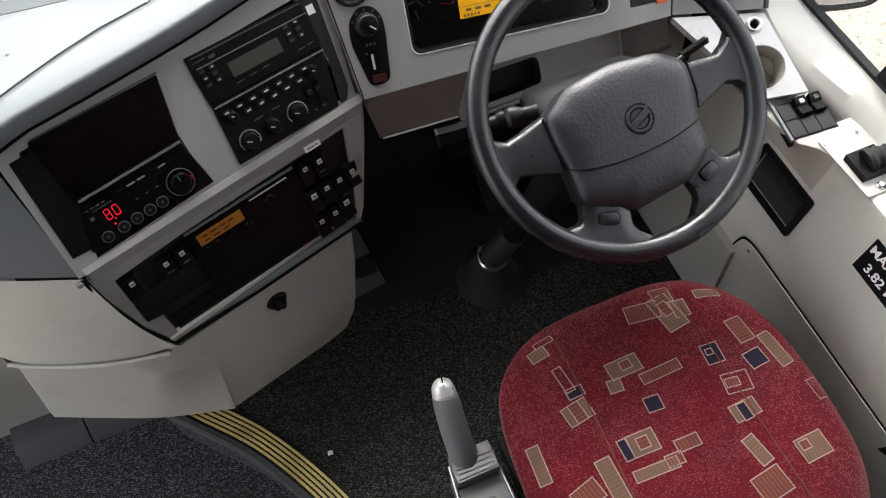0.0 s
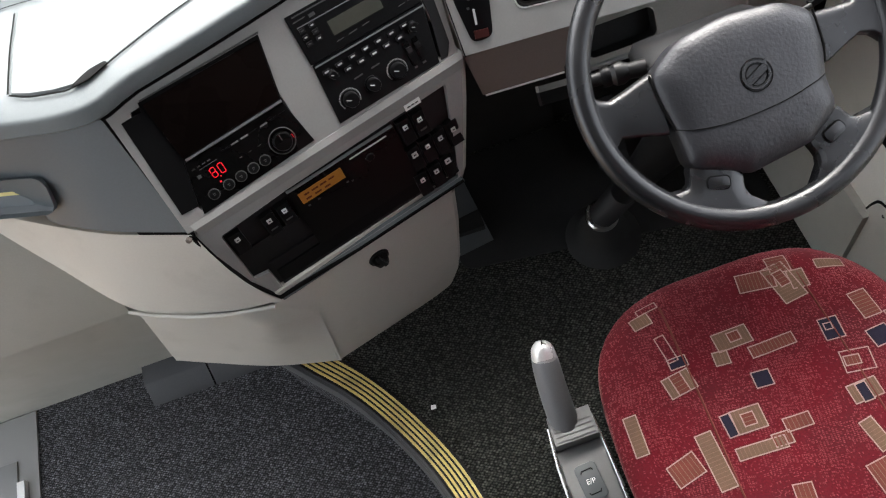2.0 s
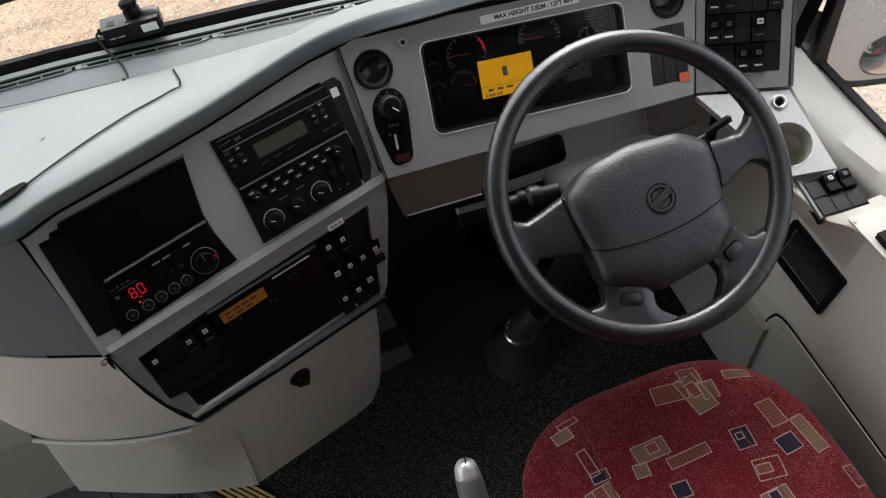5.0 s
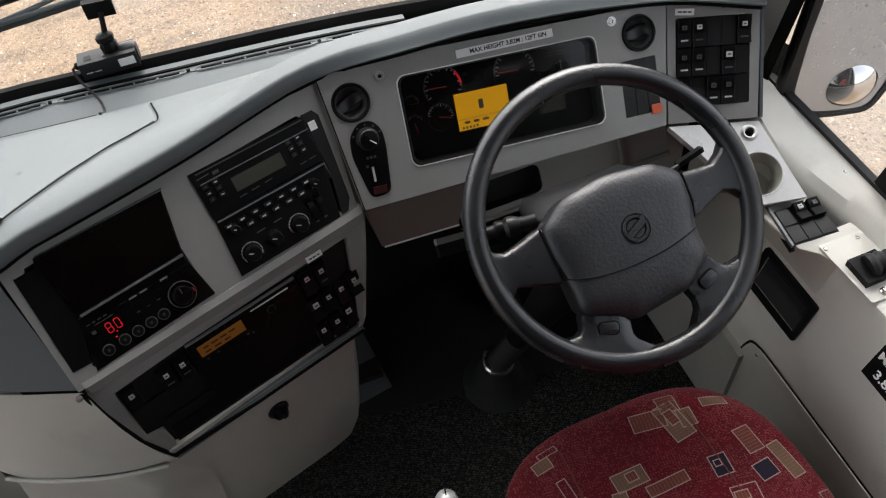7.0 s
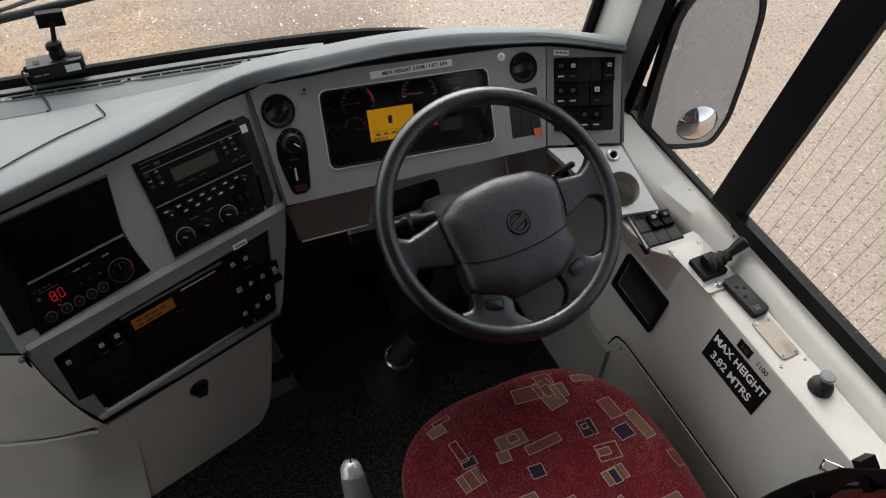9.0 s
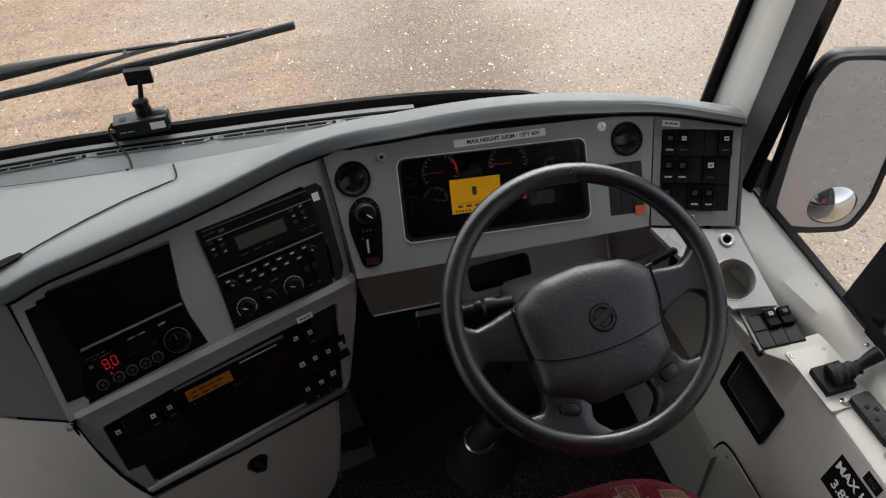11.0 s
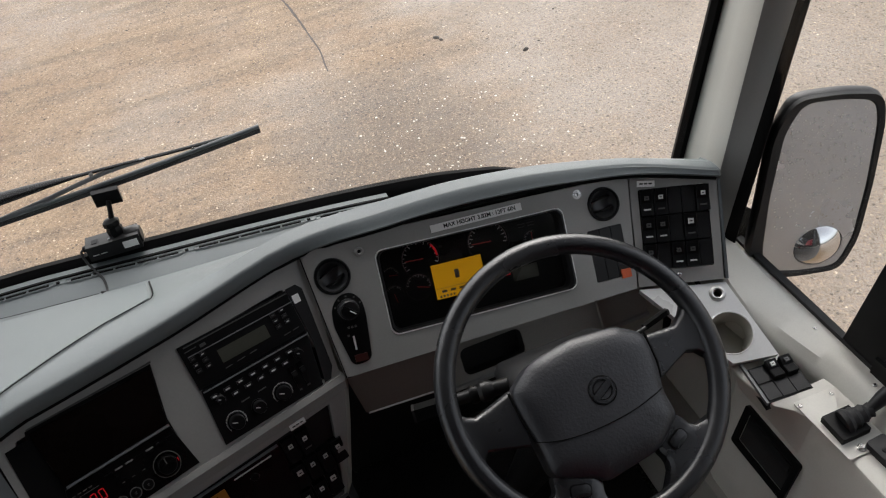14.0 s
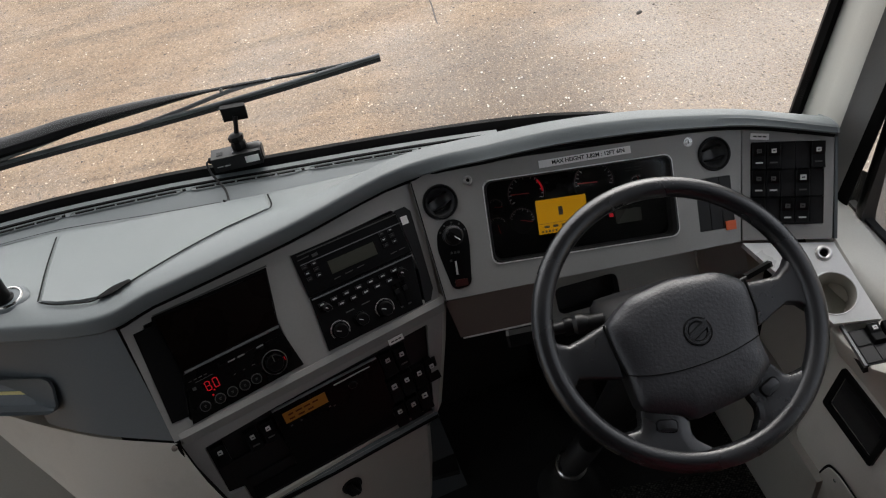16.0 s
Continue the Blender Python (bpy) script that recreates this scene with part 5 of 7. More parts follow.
kl = thing("key_lock", MC @ pose(0.2545, 0.082, 0), "small bright key lock in the bezel", "lock")
part("barrel", lathe([(0, 0.003), (0.005, 0.003), (0.0055, 0.001), (0.008, 0.001), (0.0085, 0)], 20), M_STEEL, kl)
part("keyhole", box(-0.001, 0.001, -0.003, 0.003, 0.0028, 0.0033), M_BLACK, kl, smooth=False)

# ---------- lower switch panel ----------
tac = thing("tachograph", MP, "black drawer tachograph with amber display", "tachograph")
part("tray", prism([(-0.165, 0.044), (-0.165, -0.057), (-0.139, -0.061), (-0.136, -0.1115), (0.207, -0.1115), (0.237, 0.0), (0.251, 0.057), (-0.04, 0.051)], -0.018, -0.008), M_BLACK, tac, "black backing panel", smooth=False)
part("body", box(-0.048, 0.146, -0.070, 0.046, -0.010, 0.001, 0.0015), M_GLOSS, tac, "black drawer front")
dp = part("display", box(-0.035, 0.043, 0.014, 0.0345, 0.001, 0.0024, 0.0006), M_AMBER, tac, "lit amber display")
b = bars(bmesh.new(), -0.022, 0.028, 0.012, 0.003, 4, 0.015, 0.0024, rnd)
part("symbols", bars(b, -0.022, 0.0195, 0.012, 0.003, 3, 0.017, 0.0024, rnd), M_RUST, dp, smooth=False)
part("paper_slot", box(0.062, 0.130, 0.0368, 0.0388, 0.001, 0.0022), M_ICON, tac, "white paper edge", smooth=False)
part("top_rim", box(-0.048, 0.146, 0.046, 0.0475, -0.004, 0.003, 0.0005), M_GREY, tac)
b = bmesh.new()
for u, v in ((-0.028, 0.006), (-0.010, 0.0065), (0.042, 0.004), (0.050, 0.001), (0.086, 0.022), (0.098, 0.019), (0.092, 0.026), (0.092, 0.016)):
    bars(b, u, v, 0.004, 0.003, z=0.0012)
tagged(part("keys", b, M_FAINT, tac, smooth=False), kind="stuff")
part("nav_key", lathe([(0, 0.003), (0.006, 0.003), (0.0075, 0.001)], 18), M_SATIN, tac, at=pose(0.092, 0.021, 0.001))
for u0, u1, v0, v1 in ((-0.160, -0.052, -0.010, -0.004), (-0.132, 0.020, -0.054, -0.050), (-0.132, 0.198, -0.100, -0.096)):
    part("slot_edge", box(u0, u1, v0, v1, -0.009, -0.003, 0.0008), M_BLACK, tac)
part("drawer", box(-0.130, 0.198, -0.096, -0.072, -0.010, -0.004, 0.001), M_SATIN, tac)
low = [(-0.149, 0.022), (-0.093, 0.0195), (-0.065, 0.0205), (0.163, 0.028), (0.1895, 0.0265), (0.157, -0.0265), (0.182, -0.0255), (0.207, -0.0255), (0.2325, -0.0245), (0.150, -0.0775), (0.177, -0.0775), (0.202, -0.073)]
for i, (u, v) in enumerate(low):
    switch_at(MP @ pose(u, v - 0.004, -0.006), 0.0222, 0.040 if i < 3 else 0.0455, "white" if i not in (5, 11) else "big", 1 if i in (1, 2, 4) else 0, "switches in the lower panel", "black rocker switch with a small white symbol")
lb2 = thing("switch_tape", MP @ pose(0.190, 0.0605, 0.002), "small white label tape above the lower switches", "label")
part("tape", box(-0.014, 0.014, -0.005, 0.005, -0.003, 0.0004), M_WHITE, lb2, smooth=False)
part("print", bars(bmesh.new(), -0.007, 0, 0.006, 0.0024, 3, 0.007, 0.0004, rnd), M_FAINT, lb2, smooth=False)
lk = thing("locker_lock", MK @ pose(0.005, 0.024, 0.0), "black turn latch on the cream locker door", "latch")
part("collar", lathe([(0, 0.006), (0.014, 0.006), (0.017, 0.003), (0.019, 0.003), (0.020, 0.0)], 28), M_SATIN, lk)
part("turn_grip", box(-0.004, 0.004, -0.014, 0.014, 0.006, 0.016, 0.003, m=pose(0, 0, 0, 0, 0, 20)), M_BLACK, lk)
part("skirt", prism(round_poly([(-0.016, -0.004), (0.016, -0.004), (0.012, -0.028), (-0.008, -0.028)], 0.006), 0, 0.006, 0.002), M_BLACK, lk)


# ---------- steering wheel ----------
MW = axes((0.0090, 0.0555, 0.763), (1, 0, 0), (0, math.cos(radians(33.5)), math.sin(radians(33.5)))) @ Matrix.Scale(1.012, 4)
whl = thing("steering_wheel", MW, "black four-spoke coach steering wheel with moulded centre pad", "steering wheel")
RW, RT = 0.2075, 0.0165
rows = []
for i in range(96):
    a = 2 * math.pi * i / 96
    rows.append([((RW + RT * math.cos(t)) * math.cos(a), (RW + RT * math.cos(t)) * math.sin(a), RT * 0.95 * math.sin(t)) for t in [2 * math.pi * k / 16 for k in range(16)]])
part("rim", loft(rows + rows[:1], closed=True), M_RIM, whl, "black moulded rim")


def dome(poly_rows):
    """Stacked outlines joined into a padded form, closed at the top."""
    b = loft(poly_rows, closed=True)
    b.verts.ensure_lookup_table()
    k = len(poly_rows[0])
    b.faces.new([b.verts[len(b.verts) - k + i] for i in range(k)])
    return b


def shrink(poly, d):
    cx, cy = sum(p[0] for p in poly) / len(poly), sum(p[1] for p in poly) / len(poly)
    return [(cx + (x - cx) * (1 - d / max(0.02, math.hypot(x - cx, y - cy))), cy + (y - cy) * (1 - d / max(0.02, math.hypot(x - cx, y - cy)))) for x, y in poly]


PAD = [(-0.114, 0.018), (-0.070, 0.050), (0.0, 0.061), (0.075, 0.054), (0.112, 0.030), (0.1125, -0.020), (0.103, -0.060), (0.108, -0.100), (0.062, -0.134), (-0.030, -0.147), (-0.046, -0.135), (-0.100, -0.115), (-0.103, -0.062), (-0.111, -0.020)]
pr = round_poly(PAD, 0.015, 5)
st = []
for d, z in ((0.0, -0.040), (0.0, 0.004), (0.0012, 0.0065), (0.0050, 0.0100), (0.0110, 0.0138), (0.018, 0.0166), (0.028, 0.0188), (0.045, 0.0205)):
    st.append([(x, y, z) for x, y in shrink(pr, d)])
pcx, pcy = sum(p[0] for p in pr) / len(pr), sum(p[1] for p in pr) / len(pr)


def pad_z(x, y):
    """Height of the pad's face over the wheel's plane."""
    r, best = math.hypot(x - pcx, y - pcy), 0.0
    ux, uy = (x - pcx) / max(r, 1e-6), (y - pcy) / max(r, 1e-6)
    for (ax, ay), (bx, by) in zip(pr, pr[1:] + pr[:1]):
        den = ux * (by - ay) - uy * (bx - ax)
        if abs(den) < 1e-9:
            continue
        t = ((ax - pcx) * (by - ay) - (ay - pcy) * (bx - ax)) / den
        s = ((ax - pcx) * uy - (ay - pcy) * ux) / den
        if t > 0 and -1e-6 <= s <= 1 + 1e-6:
            best = max(best, t)
    return lerp_table([(0.0, 0.005), (0.0012, 0.0065), (0.0050, 0.0100), (0.0110, 0.0138), (0.018, 0.0166), (0.028, 0.0188), (0.045, 0.0205), (0.2, 0.0205)], max(0.0, best - r))[0]


part("centre_pad", dome(st), M_WHEEL, whl, "grained black centre pad")
gv = [Vector((p.x, p.y, pad_z(p.x, p.y) + 0.0002)) for p in spline([(-0.1045, -0.059, 0), (-0.090, -0.0645, 0), (-0.064, -0.0705, 0), (-0.02, -0.0735, 0), (0.036, -0.070, 0), (0.080, -0.061, 0), (0.103, -0.055, 0)], 8)]
part("pad_groove", tube(gv, 0.0009, 6), M_SEAL, whl, "dark groove across the pad")
# badge, plain ring and bar
lg = part("badge", lathe([(0.0145, 0.0), (0.0155, 0.0026), (0.0190, 0.0026), (0.0205, 0.0)], 32), M_RIM, whl, "moulded round badge", at=pose(0.012, -0.026, 0.0198))
for r_ in (0.0138, 0.0212):
    part("groove", lathe([(r_ - 0.0007, 0.0), (r_ - 0.0005, 0.0012), (r_ + 0.0005, 0.0012), (r_ + 0.0007, 0.0)], 36), M_SEAL, lg, "dark moulded groove", at=pose(0, 0, 0.0003))
for v_ in (-0.0058, 0.0058):
    part("groove", box(-0.0125, 0.0125, v_ - 0.0005, v_ + 0.0005, 0.0, 0.0014, m=pose(0, 0, 0.0003, 0, 0, 28)), M_SEAL, lg, "dark moulded groove", smooth=False)
part("bar", box(-0.0165, 0.0165, -0.0048, 0.0048, -0.001, 0.0026, 0.0008, m=pose(0, 0, 0, 0, 0, 28)), M_RIM, lg)
part("point", prism([(0.009, 0.010), (0.017, 0.017), (0.017, 0.011)], -0.001, 0.0016, 0.0004), M_RIM, lg)
# spokes: side pair and flared lower pair
for sx, edge_ in ((-1, ((0.112, 0.024, -0.062), (0.120, 0.022, -0.060), (0.150, 0.013, -0.052), (0.174, 0.007, -0.046), (0.188, 0.014, -0.060), (0.203, 0.034, -0.088))), (1, ((0.110, 0.030, -0.042), (0.118, 0.027, -0.040), (0.142, 0.025, -0.029), (0.164, 0.024, -0.020), (0.182, 0.036, -0.026), (0.203, 0.064, -0.050)))):
    rows = []
    for x, hi, lo in edge_:
        z = 0.0035 + 0.003 * (x - 0.11) / 0.09
        rows.append([(sx * x, lo, z - 0.024), (sx * x, lo, z - 0.004), (sx * x, lo + 0.0022, z - 0.0004), (sx * x, lo + 0.004, z), (sx * x, hi - 0.012, z), (sx * x, hi - 0.007, z - 0.0010), (sx * x, hi - 0.003, z - 0.0035), (sx * x, hi - 0.0005, z - 0.008), (sx * x, hi, z - 0.024)])
    part("spoke", loft(rows, closed=True, cap=True), M_RIM, whl, "wide flat side spoke", angle=50)
    gap = [(-0.1155, 0.020, 0.0042), (-0.1125, -0.020, 0.0042), (-0.1045, -0.060, 0.0042)] if sx < 0 else [(0.1135, 0.030, 0.0042), (0.1140, -0.018, 0.0042), (0.1085, -0.040, 0.0042)]
    part("spoke_gap", tube(gap, 0.0019, 8), M_SEAL, whl, "dark gap beside the pad")
for inner, outer in ((((-0.103, -0.112), (-0.034, -0.141)), (221, 271)), (((0.060, -0.132), (0.110, -0.098)), (280, 326))):
    rows = []
    for t in (0, 0.15, 0.3, 0.45, 0.6, 0.75, 0.88, 1.0):
        row = []
        for s in (0, 0.04, 0.12, 0.3, 0.5, 0.7, 0.88, 0.96, 1.0):
            p = Vector(inner[0]).lerp(Vector(inner[1]), s)
            a = radians(outer[0] + (outer[1] - outer[0]) * s)
            q = Vector((0.205 * math.cos(a), 0.205 * math.sin(a)))
            mid = Vector(inner[0]).lerp(Vector(inner[1]), 0.5)
            qa = radians((outer[0] + outer[1]) / 2)
            qm = Vector((0.205 * math.cos(qa), 0.205 * math.sin(qa)))
            c = p.lerp(q, t)
            waist = 1.0 - 0.34 * math.sin(math.pi * min(1.0, t * 1.02)) ** 1.3 * min(1.0, 1.6 - t)
            axis = mid.lerp(qm, t)
            c = axis + (c - axis) * waist
            z = 0.003 + 0.0065 * t - (0.022 if s in (0, 1.0) else 0.005 if s in (0.04, 0.96) else 0.0005 if s in (0.12, 0.88) else 0.0)
            row.append((c.x, c.y, z))
        rows.append(row)
    s_ = part("spoke", loft(rows), M_RIM, whl, "flared lower spoke")
    c, q = Vector(inner[0]).lerp(Vector(inner[1]), 0.5), radians((outer[0] + outer[1]) / 2)
    dv = (Vector((0.205 * math.cos(q), 0.205 * math.sin(q))) - c).normalized()
    mb_ = pose(c.x + dv.x * 0.0175, c.y + dv.y * 0.0175, 0.0052, 0, 0, math.degrees(math.atan2(dv.y, dv.x)) + 90)
    hb = part("horn_button", prism(rrect(0, 0, 0.029, 0.0165, 0.006), 0, 0.0032, 0.0012), M_RIM, s_, "oval thumb button", at=mb_)
    part("button_gap", plate(rrect(0, 0, 0.0325, 0.020, 0.0075), [rrect(0, 0, 0.0288, 0.0163, 0.006)], -0.002, 0.0006), M_SEAL, s_, smooth=False, at=mb_)
part("hub", lathe([(0.060, -0.03), (0.055, -0.055), (0.045, -0.085), (0.0, -0.085)], 28, m=pose(0, -0.03, 0)), M_SATIN, whl, "hub underside")

# steering column with cowl, stalks and floor boot
col = thing("steering_column", (0, 0, 0), "black steering column with grey cowl and floor boot", "steering column")
A, B = MW @ Vector((0.0, -0.02, -0.06)), Vector((-0.127, 0.203, 0.185))
cowl = []
for t, w, h, up in ((0, 0.080, 0.026, 0.0), (0.15, 0.098, 0.034, 0.0), (0.5, 0.104, 0.036, -0.006), (0.85, 0.10, 0.032, -0.016), (1.0, 0.085, 0.022, -0.024)):
    c = MW @ Vector((0.0, -0.012 + 0.088 * t, -0.070 + up - 0.038 * t))
    cowl.append([c + Vector((w * math.copysign(abs(math.cos(a)) ** 0.6, math.cos(a)), 0, 0)) + (MW.to_3x3() @ Vector((0, 0, h * math.copysign(abs(math.sin(a)) ** 0.8, math.sin(a))))) for a in [2 * math.pi * k / 28 for k in range(28)]])
part("cowl", loft(cowl, closed=True, cap=True), M_COWL, col, "black column cowl")
part("shaft_cover", tube([A, A.lerp(B, 0.35), A.lerp(B, 0.7), B], [0.052, 0.042, 0.026, 0.020], 20), M_SATIN, col, "black shaft cover")
bl = []
for i in range(23):
    c = B + (A - B) * (0.01 + i * 0.0105)
    bl.append((c, 0.0235 + (0.0045 if i % 2 else 0.0)))
part("bellows", tube([p for p, r in bl], [r for p, r in bl], 24), M_RUBBER, col, "ribbed rubber bellows")
zax = (A - B).normalized()
MB = axes(B, (1, 0, 0), zax.cross(Vector((1, 0, 0))))
part("clamp_ring", lathe([(0.022, 0.010), (0.0300, 0.011), (0.0335, 0.008), (0.0340, 0.001), (0.0325, -0.004), (0.022, -0.005)], 28, m=MB), M_STEEL, col, "bright clamp ring")
part("floor_boot", loft([[c_ + Vector((r_ * math.cos(a_), r_ * math.sin(a_), 0)) for a_ in [2 * math.pi * k / 30 for k in range(30)]] for c_, r_ in ((Vector((-0.108, 0.250, 0.002)), 0.085), (Vector((-0.108, 0.250, 0.014)), 0.080), (Vector((-0.110, 0.244, 0.03)), 0.062), (Vector((-0.112, 0.236, 0.07)), 0.050), (Vector((-0.118, 0.222, 0.12)), 0.040), (Vector((-0.126, 0.205, 0.180)), 0.030), (Vector((-0.127, 0.203, 0.186)), 0.020))], closed=True), M_FOOT, col, "black rubber floor boot")


def stalk(m, length, label, k=1.0):
    ob = thing("column_stalk", m, label, "stalk", "column stalks")
    part("arm", tube([(0, 0, 0), (length * 0.3, 0, 0.004), (length * 0.6, 0, 0.004)], [0.013 * k, 0.011 * k, 0.009 * k], 14), M_BLACK, ob)
    part("knuckle", lathe([(0.0, -0.014 * k), (0.012 * k, -0.010 * k), (0.017 * k, 0.0), (0.017 * k, 0.010 * k), (0.011 * k, 0.018 * k), (0.0, 0.020 * k)], 18, m=pose(length * 0.22, 0, 0.003, 0, 90, 0)), M_BLACK, ob, "round black knuckle")
    part("handle", box(length * 0.60, length, -0.010 * k, 0.010 * k, -0.011 * k, 0.013 * k, 0.004 * k), M_SEAL, ob, "flat moulded end")
    part("collar", lathe([(0.0135 * k, -0.004), (0.015 * k, 0.0), (0.015 * k, 0.006), (0.0135 * k, 0.010)], 16, m=pose(length * 0.35, 0, 0.004, 0, 90, 0)), M_SATIN, ob)
    part("end_cap", box(length - 0.001, length + 0.003, -0.0105 * k, 0.0105 * k, -0.0115 * k, 0.0135 * k, 0.001), M_BLACK, ob)
    return ob


stalk(axes((-0.085, 0.126, 0.722), (-0.97, 0.16, -0.09), (0, 0.5, 0.86)), 0.155, "black indicator stalk on the column")
stalk(axes((0.085, 0.110, 0.725), (0.97, 0.22, 0.06), (0, 0.5, 0.86)), 0.122, "black retarder stalk on the column", 0.42)

# footwell: foot rest and pedals
fr = thing("foot_rest", (-0.40, 0.36, 0.0), "dark grey sloping foot rest in the footwell", "foot rest")
part("plate", box(-0.045, 0.055, -0.06, 0.16, 0.0, 0.014, 0.004, m=pose(0, 0, 0.004, 22, 0, 8)), M_EDGE, fr, "worn grey plate")
part("wedge", box(-0.04, 0.05, 0.0, 0.14, 0.0, 0.035), M_FOOT, fr)
for x, w, y in ((-0.02, 0.07, 0.40), (0.12, 0.06, 0.42)):
    pd = thing("foot_pedal", (x, y, 0.0), "black rubber foot pedal on the dark floor", "pedal", "driver's pedals")
    part("pad", box(-w / 2, w / 2, 0, 0.16, 0.0, 0.012, 0.004, m=pose(0, 0, 0.03, 48, 0, 0)), M_RUBBER, pd)
    part("arm", tube([(0, 0.03, 0.0), (0, 0.05, 0.07)], 0.010, 8), M_SATIN, pd)
    for k in range(5):
        part("rib", box(-w / 2 + 0.004, w / 2 - 0.004, 0.02 + k * 0.028, 0.03 + k * 0.028, 0.012, 0.015, m=pose(0, 0, 0.03, 48, 0, 0)), M_RUBBER, pd, smooth=False)

# ---------- driver's seat ----------
SX, SY = -0.054, -0.332


def seat_height(x, y):
    u, v = (x - SX) / 0.248, (y - SY) / 0.252
    q = (abs(u) ** 2.6 + abs(v) ** 2.9)
    z = 0.468 - 0.020 * u * u - 0.020 * max(0.0, v) ** 2
    z += 0.008 * abs(math.sin(min(1.0, abs(u) / 0.62) * math.pi / 2)) * (1 if abs(u) < 0.62 else max(0, 1 - (abs(u) - 0.62) / 0.2))
    z -= 0.10 * max(0.0, q - 0.55) ** 2.2
    return z


seat = thing("driver_seat", (0, 0, 0), "red patterned moquette driver's seat with black base", "seat")
N = 72
rows = []
for s in (0.02, 0.12, 0.24, 0.36, 0.48, 0.58, 0.68, 0.76, 0.83, 0.89, 0.93, 0.96, 0.98, 0.993, 1.0):
    row = []
    for k in range(N):
        a = 2 * math.pi * k / N
        c, sn = math.cos(a), math.sin(a)
        p = 3.5 if sn > 0 else 3.6
        rr = (abs(c) ** p + abs(sn) ** p) ** (-1 / p)
        x, y = SX + 0.248 * rr * c * s * (1 - 0.05 * max(0, sn)), SY + 0.250 * rr * sn * s
        row.append((x, y, seat_height(x, y)))
    rows.append(row)
for d, z in ((0.002, -0.015), (0.0, -0.035), (-0.004, -0.07), (-0.010, -0.095)):
    row = []
    for k in range(N):
        x, y, zz = rows[14][k]
        n = Vector((x - SX, y - SY)).normalized()
        row.append((x + n.x * d, y + n.y * d, zz + z))
    rows.append(row)
b = loft(rows, closed=True)
b.verts.ensure_lookup_table()
b.faces.new([b.verts[i] for i in range(N)])
cushion = part("cushion", b, M_FABRIC, seat, "red moquette cushion with woven rectangles", angle=70)


def woven_patch(x, y, w, h, ang, mat_, lift=0.0012):
    """A woven rectangle with a pale outline that lies in the cushion's cover."""
    ca, sa = math.cos(radians(ang)), math.sin(radians(ang))
    t = 0.0009

    def cuts(size, striped):
        """Cell borders along one side, and which cells are pale thread."""
        at, pale_ = [-size / 2 - t], [True]
        at.append(-size / 2 + t)
        n = max(2, int(size / 0.0055)) if striped else max(1, int(size / 0.010))
        for i in range(1, n):
            c = -size / 2 + size * i / n
            if striped:
                at += [c - 0.00035, c + 0.00035]
                pale_ += [False, True]
            else:
                at.append(c)
                pale_.append(False)
        at += [size / 2 - t, size / 2 + t]
        pale_ += [False, True]
        return at, pale_

    lined = mat_ in (M_TAN, M_RUST)
    us, pu = cuts(w, lined and w > h)
    vs, pv = cuts(h, lined and h >= w)
    b = bmesh.new()
    g = []
    for v in vs:
        r = []
        for u in us:
            px, py = x + u * ca - v * sa, y + u * sa + v * ca
            r.append(b.verts.new((px, py, seat_height(px, py) + lift)))
        g.append(r)
    for j in range(len(vs) - 1):
        for i in range(len(us) - 1):
            b.faces.new((g[j][i], g[j][i + 1], g[j + 1][i + 1], g[j + 1][i])).material_index = (1 if i in (0, len(us) - 2) or j in (0, len(vs) - 2) else 2) if pu[i] or pv[j] else 0
    return part("woven_patch", b, [mat_, M_PALE, M_THREAD], cushion)


woven_patch(-0.009, -0.135, 0.055, 0.031, -10, M_RUST)
woven_patch(0.027, -0.152, 0.037, 0.066, 8, M_TAN)
woven_patch(0.034, -0.120, 0.031, 0.031, -7, M_RUST)
woven_patch(0.107, -0.143, 0.044, 0.017, -10, M_TAN)
woven_patch(0.049, -0.154, 0.025, 0.031, -5, M_TAN)
woven_patch(-0.196, -0.134, 0.029, 0.021, 6, M_TAN)
woven_patch(-0.179, -0.116, 0.032, 0.011, 5, M_FABRIC)
woven_patch(-0.084, -0.209, 0.054, 0.029, 2, M_TAN)
woven_patch(-0.112, -0.233, 0.022, 0.021, -5, M_TAN)
woven_patch(-0.036, -0.239, 0.067, 0.018, 1, M_RUST)
woven_patch(0.052, -0.245, 0.028, 0.034, -4, M_NAVY)
woven_patch(-0.072, -0.281, 0.026, 0.024, -3, M_NAVY)
woven_patch(-0.180, -0.191, 0.015, 0.045, 6, M_FABRIC)
woven_patch(-0.173, -0.217, 0.027, 0.017, 0, M_NAVY)
woven_patch(-0.184, -0.248, 0.042, 0.032, 8, M_TAN)
woven_patch(0.117, -0.224, 0.030, 0.044, 6, M_RUST)
woven_patch(0.061, -0.301, 0.042, 0.032, -8, M_FABRIC)
woven_patch(0.048, -0.344, 0.043, 0.027, 3, M_TAN)
woven_patch(-0.146, -0.329, 0.014, 0.033, 2, M_NAVY)
woven_patch(-0.117, -0.329, 0.043, 0.034, -1, M_TAN)
woven_patch(-0.056, -0.354, 0.038, 0.019, -1, M_RUST)
woven_patch(-0.118, -0.372, 0.071, 0.017, -2, M_TAN)
woven_patch(-0.086, -0.369, 0.027, 0.018, -1, M_RUST)
woven_patch(-0.271, -0.295, 0.019, 0.060, -3, M_TAN)
woven_patch(-0.226, -0.365, 0.042, 0.033, 13, M_RUST)
woven_patch(-0.184, -0.368, 0.024, 0.082, 2, M_TAN)
woven_patch(-0.093, -0.444, 0.026, 0.024, -8, M_RUST)
woven_patch(0.112, -0.277, 0.034, 0.028, 8, M_NAVY)
